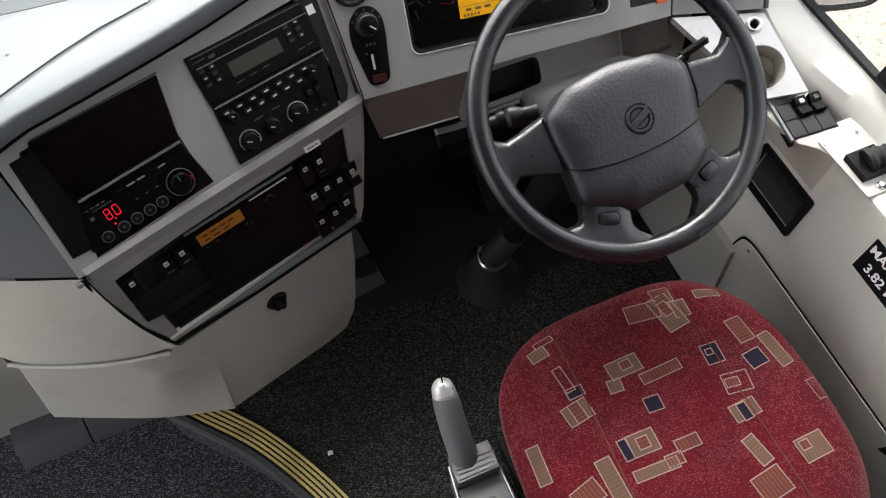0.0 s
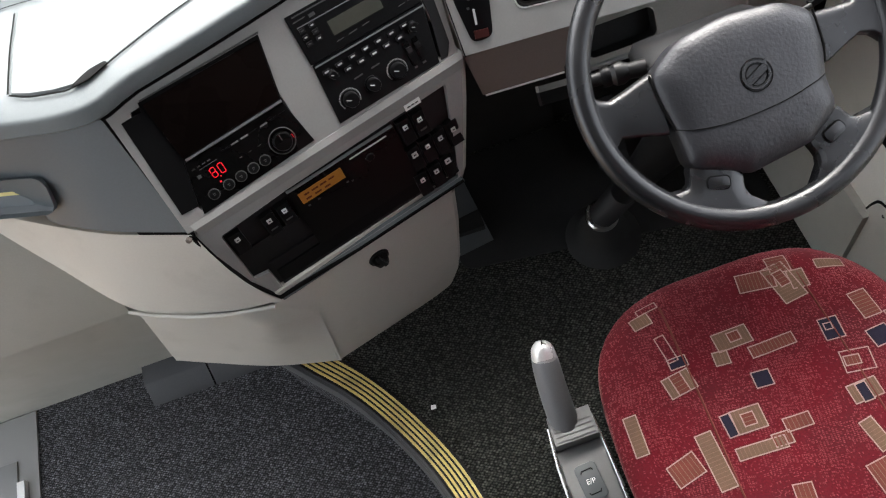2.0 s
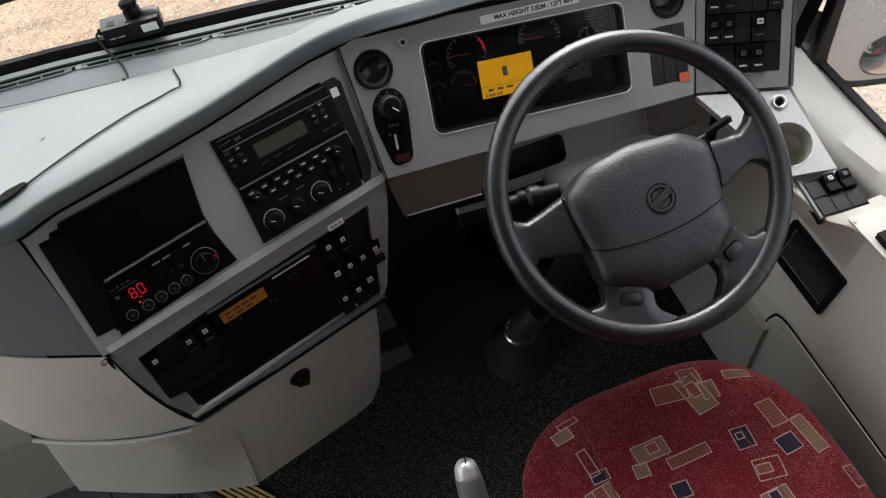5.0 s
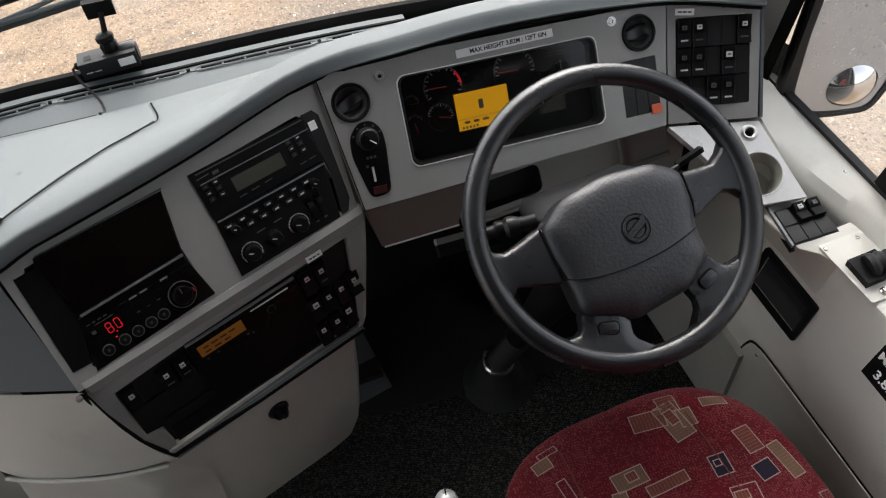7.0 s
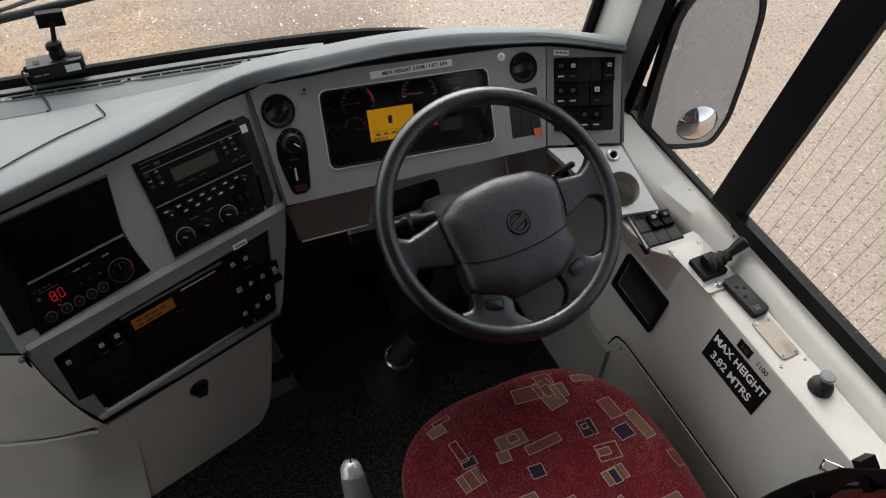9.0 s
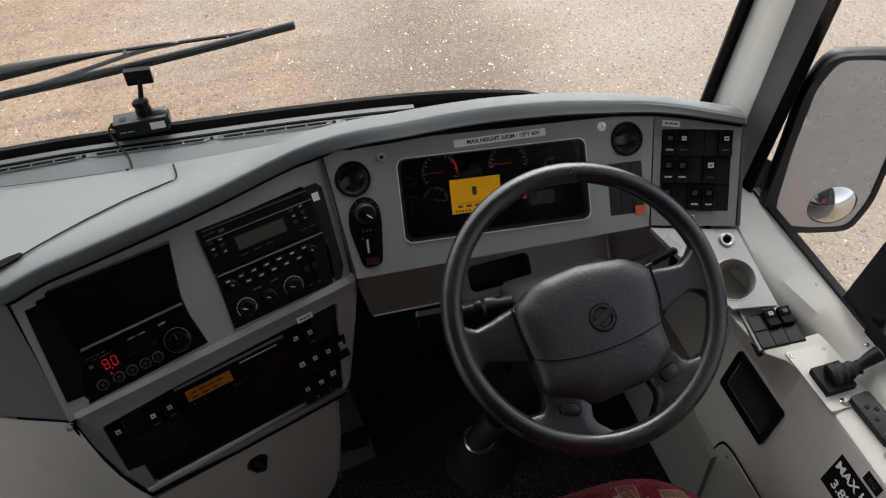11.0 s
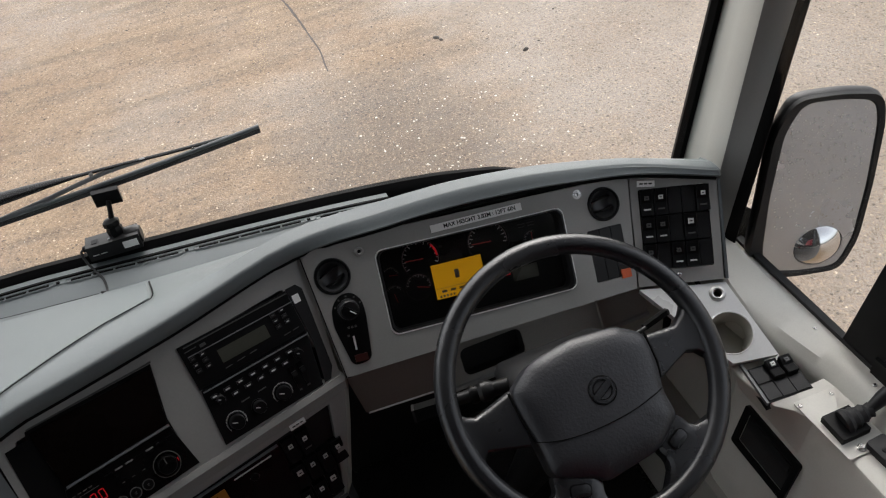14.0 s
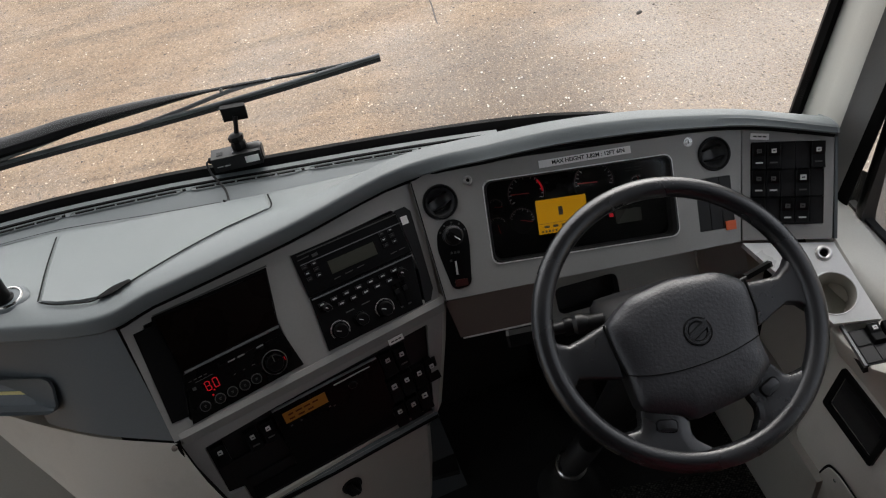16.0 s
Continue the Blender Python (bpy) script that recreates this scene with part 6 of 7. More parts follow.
woven_patch(0.154, -0.272, 0.024, 0.062, 9, M_TAN)
woven_patch(0.181, -0.352, 0.022, 0.034, 6, M_FABRIC)
woven_patch(0.031, -0.404, 0.020, 0.046, 12, M_TAN)
woven_patch(0.023, -0.455, 0.048, 0.040, 8, M_RUST)
woven_patch(0.112, -0.430, 0.050, 0.036, 4, M_TAN)
for x, y, w, h, ang, mt in ((0.049, -0.241, 0.011, 0.010, -4, M_NAVY), (-0.080, -0.207, 0.018, 0.015, 2, M_RUST), (-0.117, -0.329, 0.018, 0.018, -1, M_RUST), (0.054, -0.299, 0.022, 0.014, -8, M_RUST), (0.027, -0.145, 0.016, 0.026, 8, M_RUST), (0.100, -0.424, 0.016, 0.014, 4, M_RUST), (0.046, -0.346, 0.015, 0.027, 3, M_NAVY), (-0.184, -0.248, 0.018, 0.032, 8, M_RUST)):
    woven_patch(x, y, w, h, ang, mt, 0.0018)
part("base", box(-0.24, 0.16, -0.56, -0.14, 0.04, 0.36, 0.02), M_BLACK, seat, "black suspension base")
part("plinth", box(-0.26, 0.18, -0.60, -0.12, 0.0, 0.05, 0.01), M_SATIN, seat, "black floor plinth")
rows = []
for i in range(9):
    t = i / 8
    z = 0.44 + 0.62 * t
    hw = 0.245 - 0.05 * max(0, t - 0.6) / 0.4
    y = -0.655 - 0.10 * t
    rows.append([(SX + hw * math.copysign(abs(math.cos(a)) ** 0.6, math.cos(a)), y + 0.058 * math.copysign(abs(math.sin(a)) ** 0.7, math.sin(a)), z) for a in [2 * math.pi * k / 28 for k in range(28)]])
part("backrest", loft(rows, closed=True, cap=True), M_FABRIC, seat, "red moquette backrest")
part("side_bolster", tube([(0.300, -0.572, 0.44), (0.304, -0.578, 0.52), (0.304, -0.588, 0.585), (0.298, -0.625, 0.67), (0.285, -0.67, 0.75)], [0.028, 0.036, 0.037, 0.034, 0.03], 18), M_FABRIC, seat, "red side bolster")
for dx in (-0.118, 0.118):
    part("seam", tube([(SX + dx * (1 - 0.10 * k / 12), SY - 0.19 + 0.40 * k / 12, seat_height(SX + dx * (1 - 0.10 * k / 12), SY - 0.19 + 0.40 * k / 12) + 0.0004) for k in range(13)], 0.0016, 6), M_RUST, seat, "dark red sewn seam")
belt = thing("seat_belt", (0, 0, 0), "black seat belt with steel tongue at the seat side", "seat belt")
web = []
for (ax, ay, az), (bx, by, bz) in (((0.262, -0.466, 0.34), (0.318, -0.515, 0.28)), ((0.262, -0.497, 0.50), (0.322, -0.545, 0.42)), ((0.270, -0.518, 0.585), (0.328, -0.570, 0.52)), ((0.281, -0.545, 0.665), (0.334, -0.598, 0.61)), ((0.286, -0.60, 0.76), (0.336, -0.655, 0.72))):
    web.append([(ax, ay + 0.008, az), (bx, by + 0.008, bz), (bx, by + 0.006, bz - 0.0015), (ax, ay + 0.006, az - 0.0015)])
part("webbing", loft(web, closed=True, cap=True), M_RUBBER, belt, "black woven webbing")
part("tongue", tube([(0.298, -0.511, 0.599), (0.298, -0.508, 0.627), (0.300, -0.536, 0.643), (0.300, -0.540, 0.622), (0.298, -0.511, 0.599)], 0.0022, 8), M_CHROME, belt, "steel belt tongue")
part("tongue_plate", loft([[(0.300, -0.535, 0.645), (0.300, -0.541, 0.620)], [(0.300, -0.550, 0.664), (0.301, -0.555, 0.622)], [(0.302, -0.558, 0.690), (0.303, -0.566, 0.640)]]), M_GREY, belt, "grey plate of the tongue")
part("buckle", box(-0.014, 0.014, -0.034, 0.034, -0.010, 0.010, 0.004, m=pose(0.306, -0.572, 0.672, 35, 0, 0)), M_SATIN, belt, "black buckle")
rc = part("receiver", box(-0.010, 0.010, -0.007, 0.007, -0.032, 0.032, 0.003, m=pose(0.300, -0.538, 0.548, 35, 0, 0)), M_SATIN, belt, "black belt receiver")
part("edge", tube([(0.289, -0.514, 0.578), (0.289, -0.550, 0.526)], 0.0011, 6), M_GREY, rc, "pale moulded edge")

# ---------- gear selector ----------
gs = thing("gear_selector", (-0.341, -0.245, 0.0), "grey gear selector lever on a low pedestal", "gear selector")
gp = part("pedestal", loft([[(-0.052, -0.20, z), (0.050, -0.20, z), (0.046, 0.078, z), (-0.040, 0.084, z)] if z == 0 else [(-0.050, -0.19, z - 0.0), (0.048, -0.19, z), (0.044, 0.070, z + 0.012), (-0.038, 0.076, z + 0.012)] for z in (0, 0.19)], closed=True, cap=True), M_GREY, gs, "grey pedestal")
part("trim_rail", tube([(-0.050, -0.19, 0.192), (-0.046, 0.0, 0.202), (-0.039, 0.068, 0.206)], 0.0042, 10), M_STEEL, gp, "bright side trim")
part("trim_rail", tube([(0.048, -0.19, 0.192), (0.046, 0.0, 0.202), (0.044, 0.064, 0.206)], 0.0036, 10), M_STEEL, gp, "bright side trim")
part("top_plate", box(-0.041, 0.040, -0.19, 0.030, 0.191, 0.2035, 0.003, m=pose(0, 0, 0.002, 2.5, 0, 0)), M_PILLAR2, gp, "grey top plate")
bt = part("button", prism(rrect(0, 0, 0.040, 0.064, 0.008), 0, 0.003, 0.001), M_EDGE, gp, "mode button", at=pose(-0.002, -0.042, 0.2045, 2.5, 0, 4))
writing("lettering", "E/P", 0.013, M_WHITE, bt, pose(0.0, 0.0, 0.0035, 0, 0, -4))
for y, k in ((0.021, 1), (-0.021, -1)):
    part("bracket_line", tube([(-0.011, y - 0.004 * k, 0.0032), (-0.009, y, 0.0032), (0.009, y, 0.0032), (0.011, y - 0.004 * k, 0.0032)], 0.0012, 6), M_SATIN, bt)
part("collar", box(-0.038, 0.040, 0.026, 0.078, 0.194, 0.238, 0.009), M_PILLAR2, gp, "ribbed collar")
for k in range(4):
    part("collar_rib", box(-0.034, 0.036, 0.030 + k * 0.009, 0.034 + k * 0.009, 0.236, 0.2405, 0.001), M_PILLAR2, gp)
lev = part("lever", tube(spline([(-0.008, 0.052, 0.205), (-0.010, 0.080, 0.245), (-0.010, 0.115, 0.283), (-0.008, 0.144, 0.314), (-0.007, 0.156, 0.327)], 5), [0.0262 - 0.0040 * (i / 20) ** 2 for i in range(21)], 22), M_GREY, gs, "grey moulded lever")
part("cap", tube(spline([(-0.0085, 0.140, 0.309), (-0.007, 0.153, 0.324), (-0.006, 0.166, 0.339), (-0.0055, 0.174, 0.347), (-0.005, 0.177, 0.350)], 4), [0.0226, 0.0228, 0.0229, 0.0228, 0.0224, 0.0219, 0.0213, 0.0206, 0.0197, 0.0184, 0.0166, 0.0145, 0.012, 0.0098, 0.0075, 0.005, 0.003], 22), M_CAP, lev, "bright metal cap")
part("release_key", box(-0.0012, 0.0012, -0.008, 0.008, 0.0, 0.003, 0.0005, m=pose(-0.004, 0.168, 0.358, -42, 0, -10)), M_SATIN, lev)

# ---------- side console fittings ----------
cup = thing("cup_holder_panel", (0, 0, 0), "silver console panel with cup holder and socket", "console panel")
MS = axes((0.3045, 0.148, 0.635), (0.93, -0.36, 0.02), (0.25, 0.80, 0.40))
mi = MS.inverted()


def on_panel(p):
    q = mi @ Vector(p)
    return (q.x, q.y)


SP = [on_panel(p) for p in ((0.228, 0.252, 0.668), (0.309, 0.080, 0.600), (0.385, 0.062, 0.600), (0.368, 0.194, 0.676))]
SP = SP if sum(SP[i - 1][0] * SP[i][1] - SP[i][0] * SP[i - 1][1] for i in range(4)) > 0 else SP[::-1]
cu_, so_ = on_panel((0.332, 0.124, 0.623)), on_panel((0.347, 0.190, 0.652))
part("panel", plate(SP, [circle(*cu_, 0.0385, 36), circle(*so_, 0.0135)], -0.02, 0.0, m=MS), M_SILVER, cup, "silver painted panel", smooth=False)
part("cup_well", lathe([(0.039, 0.001), (0.0375, -0.002), (0.036, -0.055), (0.033, -0.060), (0.0, -0.060)], 32, m=MS @ pose(*cu_, 0)), M_BEIGE, cup, "grey cup well")
part("well_rim", lathe([(0.037, 0.0), (0.0385, 0.0012), (0.040, 0.0005)], 32, m=MS @ pose(*cu_, 0)), M_SILVER, cup)
part("socket", lathe([(0.0075, -0.012), (0.0075, 0.003), (0.010, 0.004), (0.0135, 0.003), (0.0145, 0.0)], 28, m=MS @ pose(*so_, 0)), M_STEEL, cup, "bright socket ring")
part("socket_inside", lathe([(0.0, -0.012), (0.0078, -0.012), (0.0078, 0.002)], 20, m=MS @ pose(*so_, 0)), M_FOOT, cup)
blk = thing("console_switch_block", (0, 0, 0), "black switch block with rocker switches on the console", "switch block")
MQ = axes((0.360, 0.031, 0.5915), (1, -0.08, 0.0), (-0.13, 0.985, 0.08))
part("plate", box(-0.038, 0.046, -0.040, 0.030, -0.024, -0.002, 0.002, m=MQ), M_SATIN, blk, "black block")
part("edge_lip", box(-0.042, -0.0375, -0.041, 0.044, -0.006, 0.001, 0.0012, m=MQ), M_GREY, blk, "grey edge lip")
for i in range(3):
    for j in range(2):
        m = MQ @ pose(-0.022 + i * 0.0262, 0.012 - j * 0.034, -0.001)
        if j == 0 and i > 0:
            switch_at(m @ pose(0, 0, 0.003), 0.0205, 0.032, "white" if i == 1 else "mid", 0, "switches on the console", "grey and black window rocker switch")
        else:
            blank_at(m, 0.0245, 0.030, "blanks on the console")
ash = thing("wall_pocket", (0, 0, 0), "black recessed pocket in the cream side panel", "pocket")
MXn = axes((0.3315, -0.0135, 0.447), (0, -1, 0), (0.2163, 0, 0.9763))
part("frame", plate(rrect(0, 0, 0.144, 0.098, 0.006), [rrect(0, 0, 0.120, 0.074, 0.004)], -0.004, 0.006, m=MXn), M_SATIN, ash, "black frame")
part("liner", box(-0.058, 0.058, -0.034, 0.034, -0.003, 0.0015, m=MXn), M_FOOT, ash, smooth=False)
part("lip", box(-0.055, 0.055, 0.012, 0.030, 0.001, 0.005, 0.002, m=MXn), M_BLACK, ash)


def on_incline(y, z):
    """A place flat on the sloping side panel."""
    return axes((0.3460 + (z - 0.5143) * 0.2214, y, z), (0, -1, 0), (0.2163, 0, 0.9763))


sg = thing("height_sign", on_incline(-0.277, 0.5143), "black sticker with white maximum height text", "sign")
part("sheet", box(-0.0745, 0.0745, -0.037, 0.037, -0.0006, 0.0008), M_SATIN, sg, "black sheet", smooth=False)
writing("lettering", "MAX HEIGHT", 0.0236, M_WHITE, sg, pose(0, 0.0165, 0.0009), bold=0.0005)
writing("lettering", "3.82 MTRS", 0.0250, M_WHITE, sg, pose(-0.002, -0.0165, 0.0009), bold=0.0005)
kg = thing("weight_label", on_incline(-0.269, 0.5655), "small black weight label with pale print", "label")
part("sheet", box(-0.020, 0.014, -0.009, 0.011, -0.0006, 0.0008), M_SATIN, kg, smooth=False)
writing("lettering", "KG", 0.013, M_FAINT, kg, pose(-0.003, 0.001, 0.0009))
writing("lettering", "1100", 0.015, M_BLACK, kg, pose(0.044, 0.001, 0.0004))

pb = thing("parking_brake", (0.396, -0.098, 0.5870), "black parking brake lever with rubber bellows", "brake lever")
part("base_plate", prism(round_poly([(-0.044, 0.074), (-0.038, -0.050), (0.035, -0.052), (0.035, 0.072)], 0.004), 0.0, 0.0025, 0.0006), M_CONSOLE, pb, "worn cream base plate")
part("block", box(-0.030, 0.022, -0.024, 0.026, 0.0025, 0.016, 0.004), M_SATIN, pb)
bw = [(Vector((-0.010 + 0.0068 * i, 0.002 - 0.0005 * i, 0.016 + 0.0016 * i)), 0.0195 - 0.0014 * i + (0.003 if i % 2 else 0)) for i in range(8)]
part("bellows", tube([p for p, r in bw], [r for p, r in bw], 20), M_RUBBER, pb, "ribbed rubber bellows")
part("handle", tube([(0.026, -0.001, 0.024), (0.042, -0.001, 0.034), (0.056, 0.0, 0.043), (0.068, 0.0, 0.050), (0.071, 0.0, 0.052)], [0.0085, 0.0095, 0.0120, 0.0130, 0.009], 18), M_BLACK, pb, "black grip")
hl = thing("hose_fitting", (0.388, -0.138, 0.5895), "small bright metal fitting by the brake lever", "fitting")
part("ring", lathe([(0.0, 0.006), (0.004, 0.006), (0.005, 0.003), (0.007, 0.002), (0.0075, 0.0)], 16), M_STEEL, hl)
rm = thing("remote_control", (0.4145, -0.182, 0.5870), "black remote control lying on the console ledge", "remote control")
part("body", prism(rrect(0, 0, 0.036, 0.092, 0.006), 0, 0.014, 0.002, m=pose(0, 0, 0, 0, 0, 3)), M_BLACK, rm, "black case")
for x, y in ((-0.006, 0.020), (0.006, 0.012), (-0.005, -0.004)):
    part("key", lathe([(0, 0.0018), (0.0032, 0.0018), (0.0038, 0.0006), (0.0046, 0.0006), (0.005, 0.0)], 14), M_SATIN, rm, at=pose(x, y, 0.0135))
b = bars(bmesh.new(), -0.002, -0.030, 0.016, 0.003, z=0.0141)
part("print", bars(b, -0.002, -0.036, 0.012, 0.006, z=0.0141), M_FAINT, rm, smooth=False)
pl = thing("cover_plate", (0.4085, -0.278, 0.5868), "worn tan cover plate screwed to the ledge", "cover plate")
part("plate", prism(rrect(0, 0, 0.040, 0.088, 0.006), 0, 0.003, 0.0008), material("worn_tan_paint", (0.40, 0.35, 0.28), 0.6, vary=0.2, dirt=0.6), pl)
for x, y in ((-0.014, -0.037), (0.014, -0.037), (0.014, 0.037), (-0.014, 0.037)):
    screw(pose(0.4085 + x, -0.278 + y, 0.590), 0.003)
kr = thing("pull_knob", (0.412, -0.392, 0.587), "black pull knob with flat cap on the console ledge", "knob")
part("boot", lathe([(0.0, 0.020), (0.009, 0.020), (0.016, 0.016), (0.0205, 0.009), (0.021, 0.003), (0.022, 0.0)], 26), M_RUBBER, kr, "domed rubber boot")
part("stem", lathe([(0.006, 0.018), (0.0055, 0.030)], 14), M_SATIN, kr)
part("cap", lathe([(0.0, 0.0385), (0.0115, 0.0380), (0.0135, 0.0355), (0.0135, 0.0320), (0.006, 0.0295)], 24), M_GREY, kr, "flat grey pull cap")
for x, y, z in ((0.47, 0.074, 0.6135), (0.473, -0.065, 0.6135), (0.428, -0.335, 0.587), (0.378, -0.33, 0.587), (0.47, 0.24, 0.618), (0.358, -0.034, 0.5895), (0.418, -0.036, 0.5895)):
    screw(pose(x, y, z))
screw(axes((0.2975, -0.045, 0.300), (0, -1, 0), (0, 0, 1)), 0.004)

# ---------- dash top fittings ----------
def top_z(x, y):
    _, yb, zb, yr, zr, yw = lerp_row(x)
    _, (c0, c1), (t0, t1) = hood_edge(x)
    if y <= yb + t0:
        return lerp_table([(c0, zb + c1), (t0 + 0.0001, zb + t1)], y - yb)[0]
    if y <= yr:
        t = max(0.0, (y - yb - t0) / (yr - yb - t0))
        return zb + t1 + (zr + 0.004 - zb - t1) * t
    return 0.798


def lerp_row(x):
    return [x, *lerp_table(TOP, x)]


def strip_on_top(line, w, lift, name, mat_, parent, label=""):
    pts = spline([(x, y, 0) for x, y in line], 6)
    l, r = offset_line(pts, w / 2), offset_line(pts, -w / 2)
    return part(name, loft([[Vector((p.x, p.y, top_z(p.x, p.y) + lift)) for p in q] for q in (l, r)]), mat_, parent, label, smooth=False)


hatch = thing("dash_hatch", (0, 0, 0), "grey storage hatch lid in the dash top", "hatch")
HL = [(-0.930, 0.322), (-0.944, 0.440), (-0.954, 0.562), (-0.858, 0.561), (-0.754, 0.553), (-0.657, 0.541), (-0.574, 0.524), (-0.565, 0.437), (-0.592, 0.424), (-0.637, 0.407), (-0.700, 0.370), (-0.787, 0.311), (-0.838, 0.294), (-0.868, 0.298), (-0.905, 0.309)]
g = []
pts = [Vector((x, y, 0)) for x, y in HL]
cx, cy = sum(p.x for p in pts) / len(pts), sum(p.y for p in pts) / len(pts)
for s, dz in ((1.0, 0.0005), (0.985, 0.003), (0.6, 0.003), (0.25, 0.003), (0.02, 0.003)):
    ring = []
    for i in range(len(pts)):
        for t in (0, 0.25, 0.5, 0.75):
            p = pts[i].lerp(pts[(i + 1) % len(pts)], t)
            x, y = cx + (p.x - cx) * s, cy + (p.y - cy) * s
            ring.append((x, y, top_z(x, y) + dz))
    g.append(ring)
part("lid", loft(g, closed=True), M_TOP, hatch, "grey lid")
strip_on_top([(-0.933, 0.322), (-0.947, 0.440), (-0.957, 0.560)], 0.0030, 0.0032, "gap", M_SEAL, hatch)
strip_on_top([(-0.571, 0.526), (-0.5615, 0.436), (-0.592, 0.4205), (-0.637, 0.4035), (-0.700, 0.3665), (-0.787, 0.3075), (-0.838, 0.2905), (-0.868, 0.2945), (-0.905, 0.3055), (-0.931, 0.319)], 0.0030, 0.0032, "gap", M_SEAL, hatch, "dark lid gap")
strip_on_top([(-1.9, 0.553), (-1.2, 0.588), (-1.0, 0.594), (-0.905, 0.582), (-0.752, 0.558), (-0.657, 0.545)], 0.0032, 0.0032, "rear_gap", M_SEAL, hatch, "dark rear gap")
slot = prism(round_poly([(-0.842, 0.289), (-0.815, 0.291), (-0.784, 0.307), (-0.790, 0.318), (-0.815, 0.314)], 0.008), 0.0, 0.0018)
for v in slot.verts:
    v.co.z += top_z(v.co.x, v.co.y) + 0.003
part("finger_slot", slot, M_SEAL, hatch, "dark finger slot", smooth=False)
gr = thing("demister_grille", (0, 0, 0), "slotted black demister grille along the windscreen", "grille")


def screen_y(x):
    return lerp_table(SCREEN, x)[0]


def ribbon(x0, x1, d0, d1, z0, z1, n=6):
    """A thin bar that follows the foot of the windscreen."""
    xs = [x0 + (x1 - x0) * i / n for i in range(n + 1)]
    r = [[(x, screen_y(x) - d + 0.022, z + 0.0075 - sunk(x)) for x in xs] for d, z in ((d0, z0), (d0, z1), (d1, z1), (d1, z0))]
    return loft(r)


foot = [-1.85 + 1.73 * i / 30 for i in range(31)]
part("ledge", loft([[(x, screen_y(x) - d, z - sunk(x)) for x in foot] for d, z in ((0.095, 0.7935), (0.080, 0.7985), (0.042, 0.8055), (0.009, 0.8085), (0.009, 0.790))]), M_TOP, gr, "grey ledge under the glass")
part("channel", ribbon(-1.85, -0.12, 0.062, 0.034, 0.797, 0.7995, 30), M_TOP, gr, "grey channel")
part("rear_bar", ribbon(-1.85, -0.12, 0.050, 0.045, 0.798, 0.8025, 30), M_SEAL, gr, "dark rear slot")
x = -1.84
while x < -0.2:
    for k in range(5):
        part("slot", ribbon(x + 0.004 + k * 0.0385, x + 0.039 + k * 0.0385, 0.0612, 0.0580, 0.798, 0.8013, 2), M_SEAL, gr)
    loop = [(x - 0.006, 0.0595), (x - 0.003, 0.0555), (x + 0.006, 0.0545), (x + 0.19, 0.0545), (x + 0.199, 0.0555), (x + 0.202, 0.0595), (x + 0.199, 0.0635), (x + 0.19, 0.0645), (x + 0.006, 0.0645), (x - 0.003, 0.0635), (x - 0.006, 0.0595)]
    part("slot_rim", tube([(u, screen_y(u) - d + 0.022, 0.8075 - sunk(u)) for u, d in loop], 0.0011, 6), M_EDGE, gr, "moulded slot rim")
    part("clip", box(-0.003, 0.003, -0.0022, 0.0022, 0.0, 0.003, 0.0006, m=pose(x + 0.208, screen_y(x + 0.208) - 0.037, 0.8065 - sunk(x + 0.208))), M_SEAL, gr)
    x += 0.226

cam_dev = thing("dash_camera", pose(-0.617, 0.655, 0.822, 0, 0, -3), "small black camera unit hung from a windscreen mount", "dash camera")
part("body", box(-0.047, 0.047, -0.016, 0.017, 0.0, 0.031, 0.0085), M_BLACK, cam_dev, "rounded black body")
part("lens_end", tube([(0.020, 0.004, 0.0165), (0.026, 0.004, 0.0165), (0.044, 0.004, 0.0165), (0.050, 0.004, 0.0165)], [0.015, 0.0185, 0.0185, 0.015], 22), M_BLACK, cam_dev, "rounded lens end")
part("sticker", box(0.016, 0.042, -0.0172, -0.0150, 0.009, 0.0235, 0.0006), M_WHITE, cam_dev, "bright white sticker")
part("print", bars(bmesh.new(), -0.034, 0.012, 0.012, 0.002, 2, 0.014, 0.0162, random.Random(6)), M_ICON, cam_dev, smooth=False, at=pose(0, 0, 0, 90, 0, 0))
part("button", lathe([(0, 0.0022), (0.002, 0.002), (0.0028, 0.0)], 10, m=pose(-0.004, -0.006, 0.0305)), M_GREY, cam_dev)
part("speaker", box(-0.036, -0.024, -0.008, 0.004, 0.0300, 0.0316, 0.0006), M_SATIN, cam_dev)
part("clamp_nut", lathe([(0.0, 0.0), (0.013, 0.0), (0.0145, 0.004), (0.0145, 0.012), (0.0125, 0.016), (0.015, 0.019), (0.015, 0.027), (0.010, 0.031), (0.0, 0.032)], 8, m=pose(0.010, 0.006, 0.029, -14, 0, 20)), M_SATIN, cam_dev, "ribbed clamp nut")
part("stem", tube([(0.011, 0.013, 0.055), (0.014, 0.021, 0.070), (0.017, 0.030, 0.086)], [0.0052, 0.0045, 0.0045], 10), M_SATIN, cam_dev, "thin black stem")
part("mount_pad", box(-0.023, 0.023, -0.005, 0.005, -0.016, 0.016, 0.003, m=pose(0.017, 0.034, 0.092, 8, 3, 0)), M_SATIN, cam_dev, "square black screen mount")
part("socket", lathe([(0.0, 0.009), (0.006, 0.008), (0.007, 0.0)], 12, m=pose(-0.046, 0.0, 0.020, 0, -90, 0)), M_SATIN, cam_dev)
cab = thing("camera_cable", (0, 0, 0), "thin black cable from the dash camera", "cable")
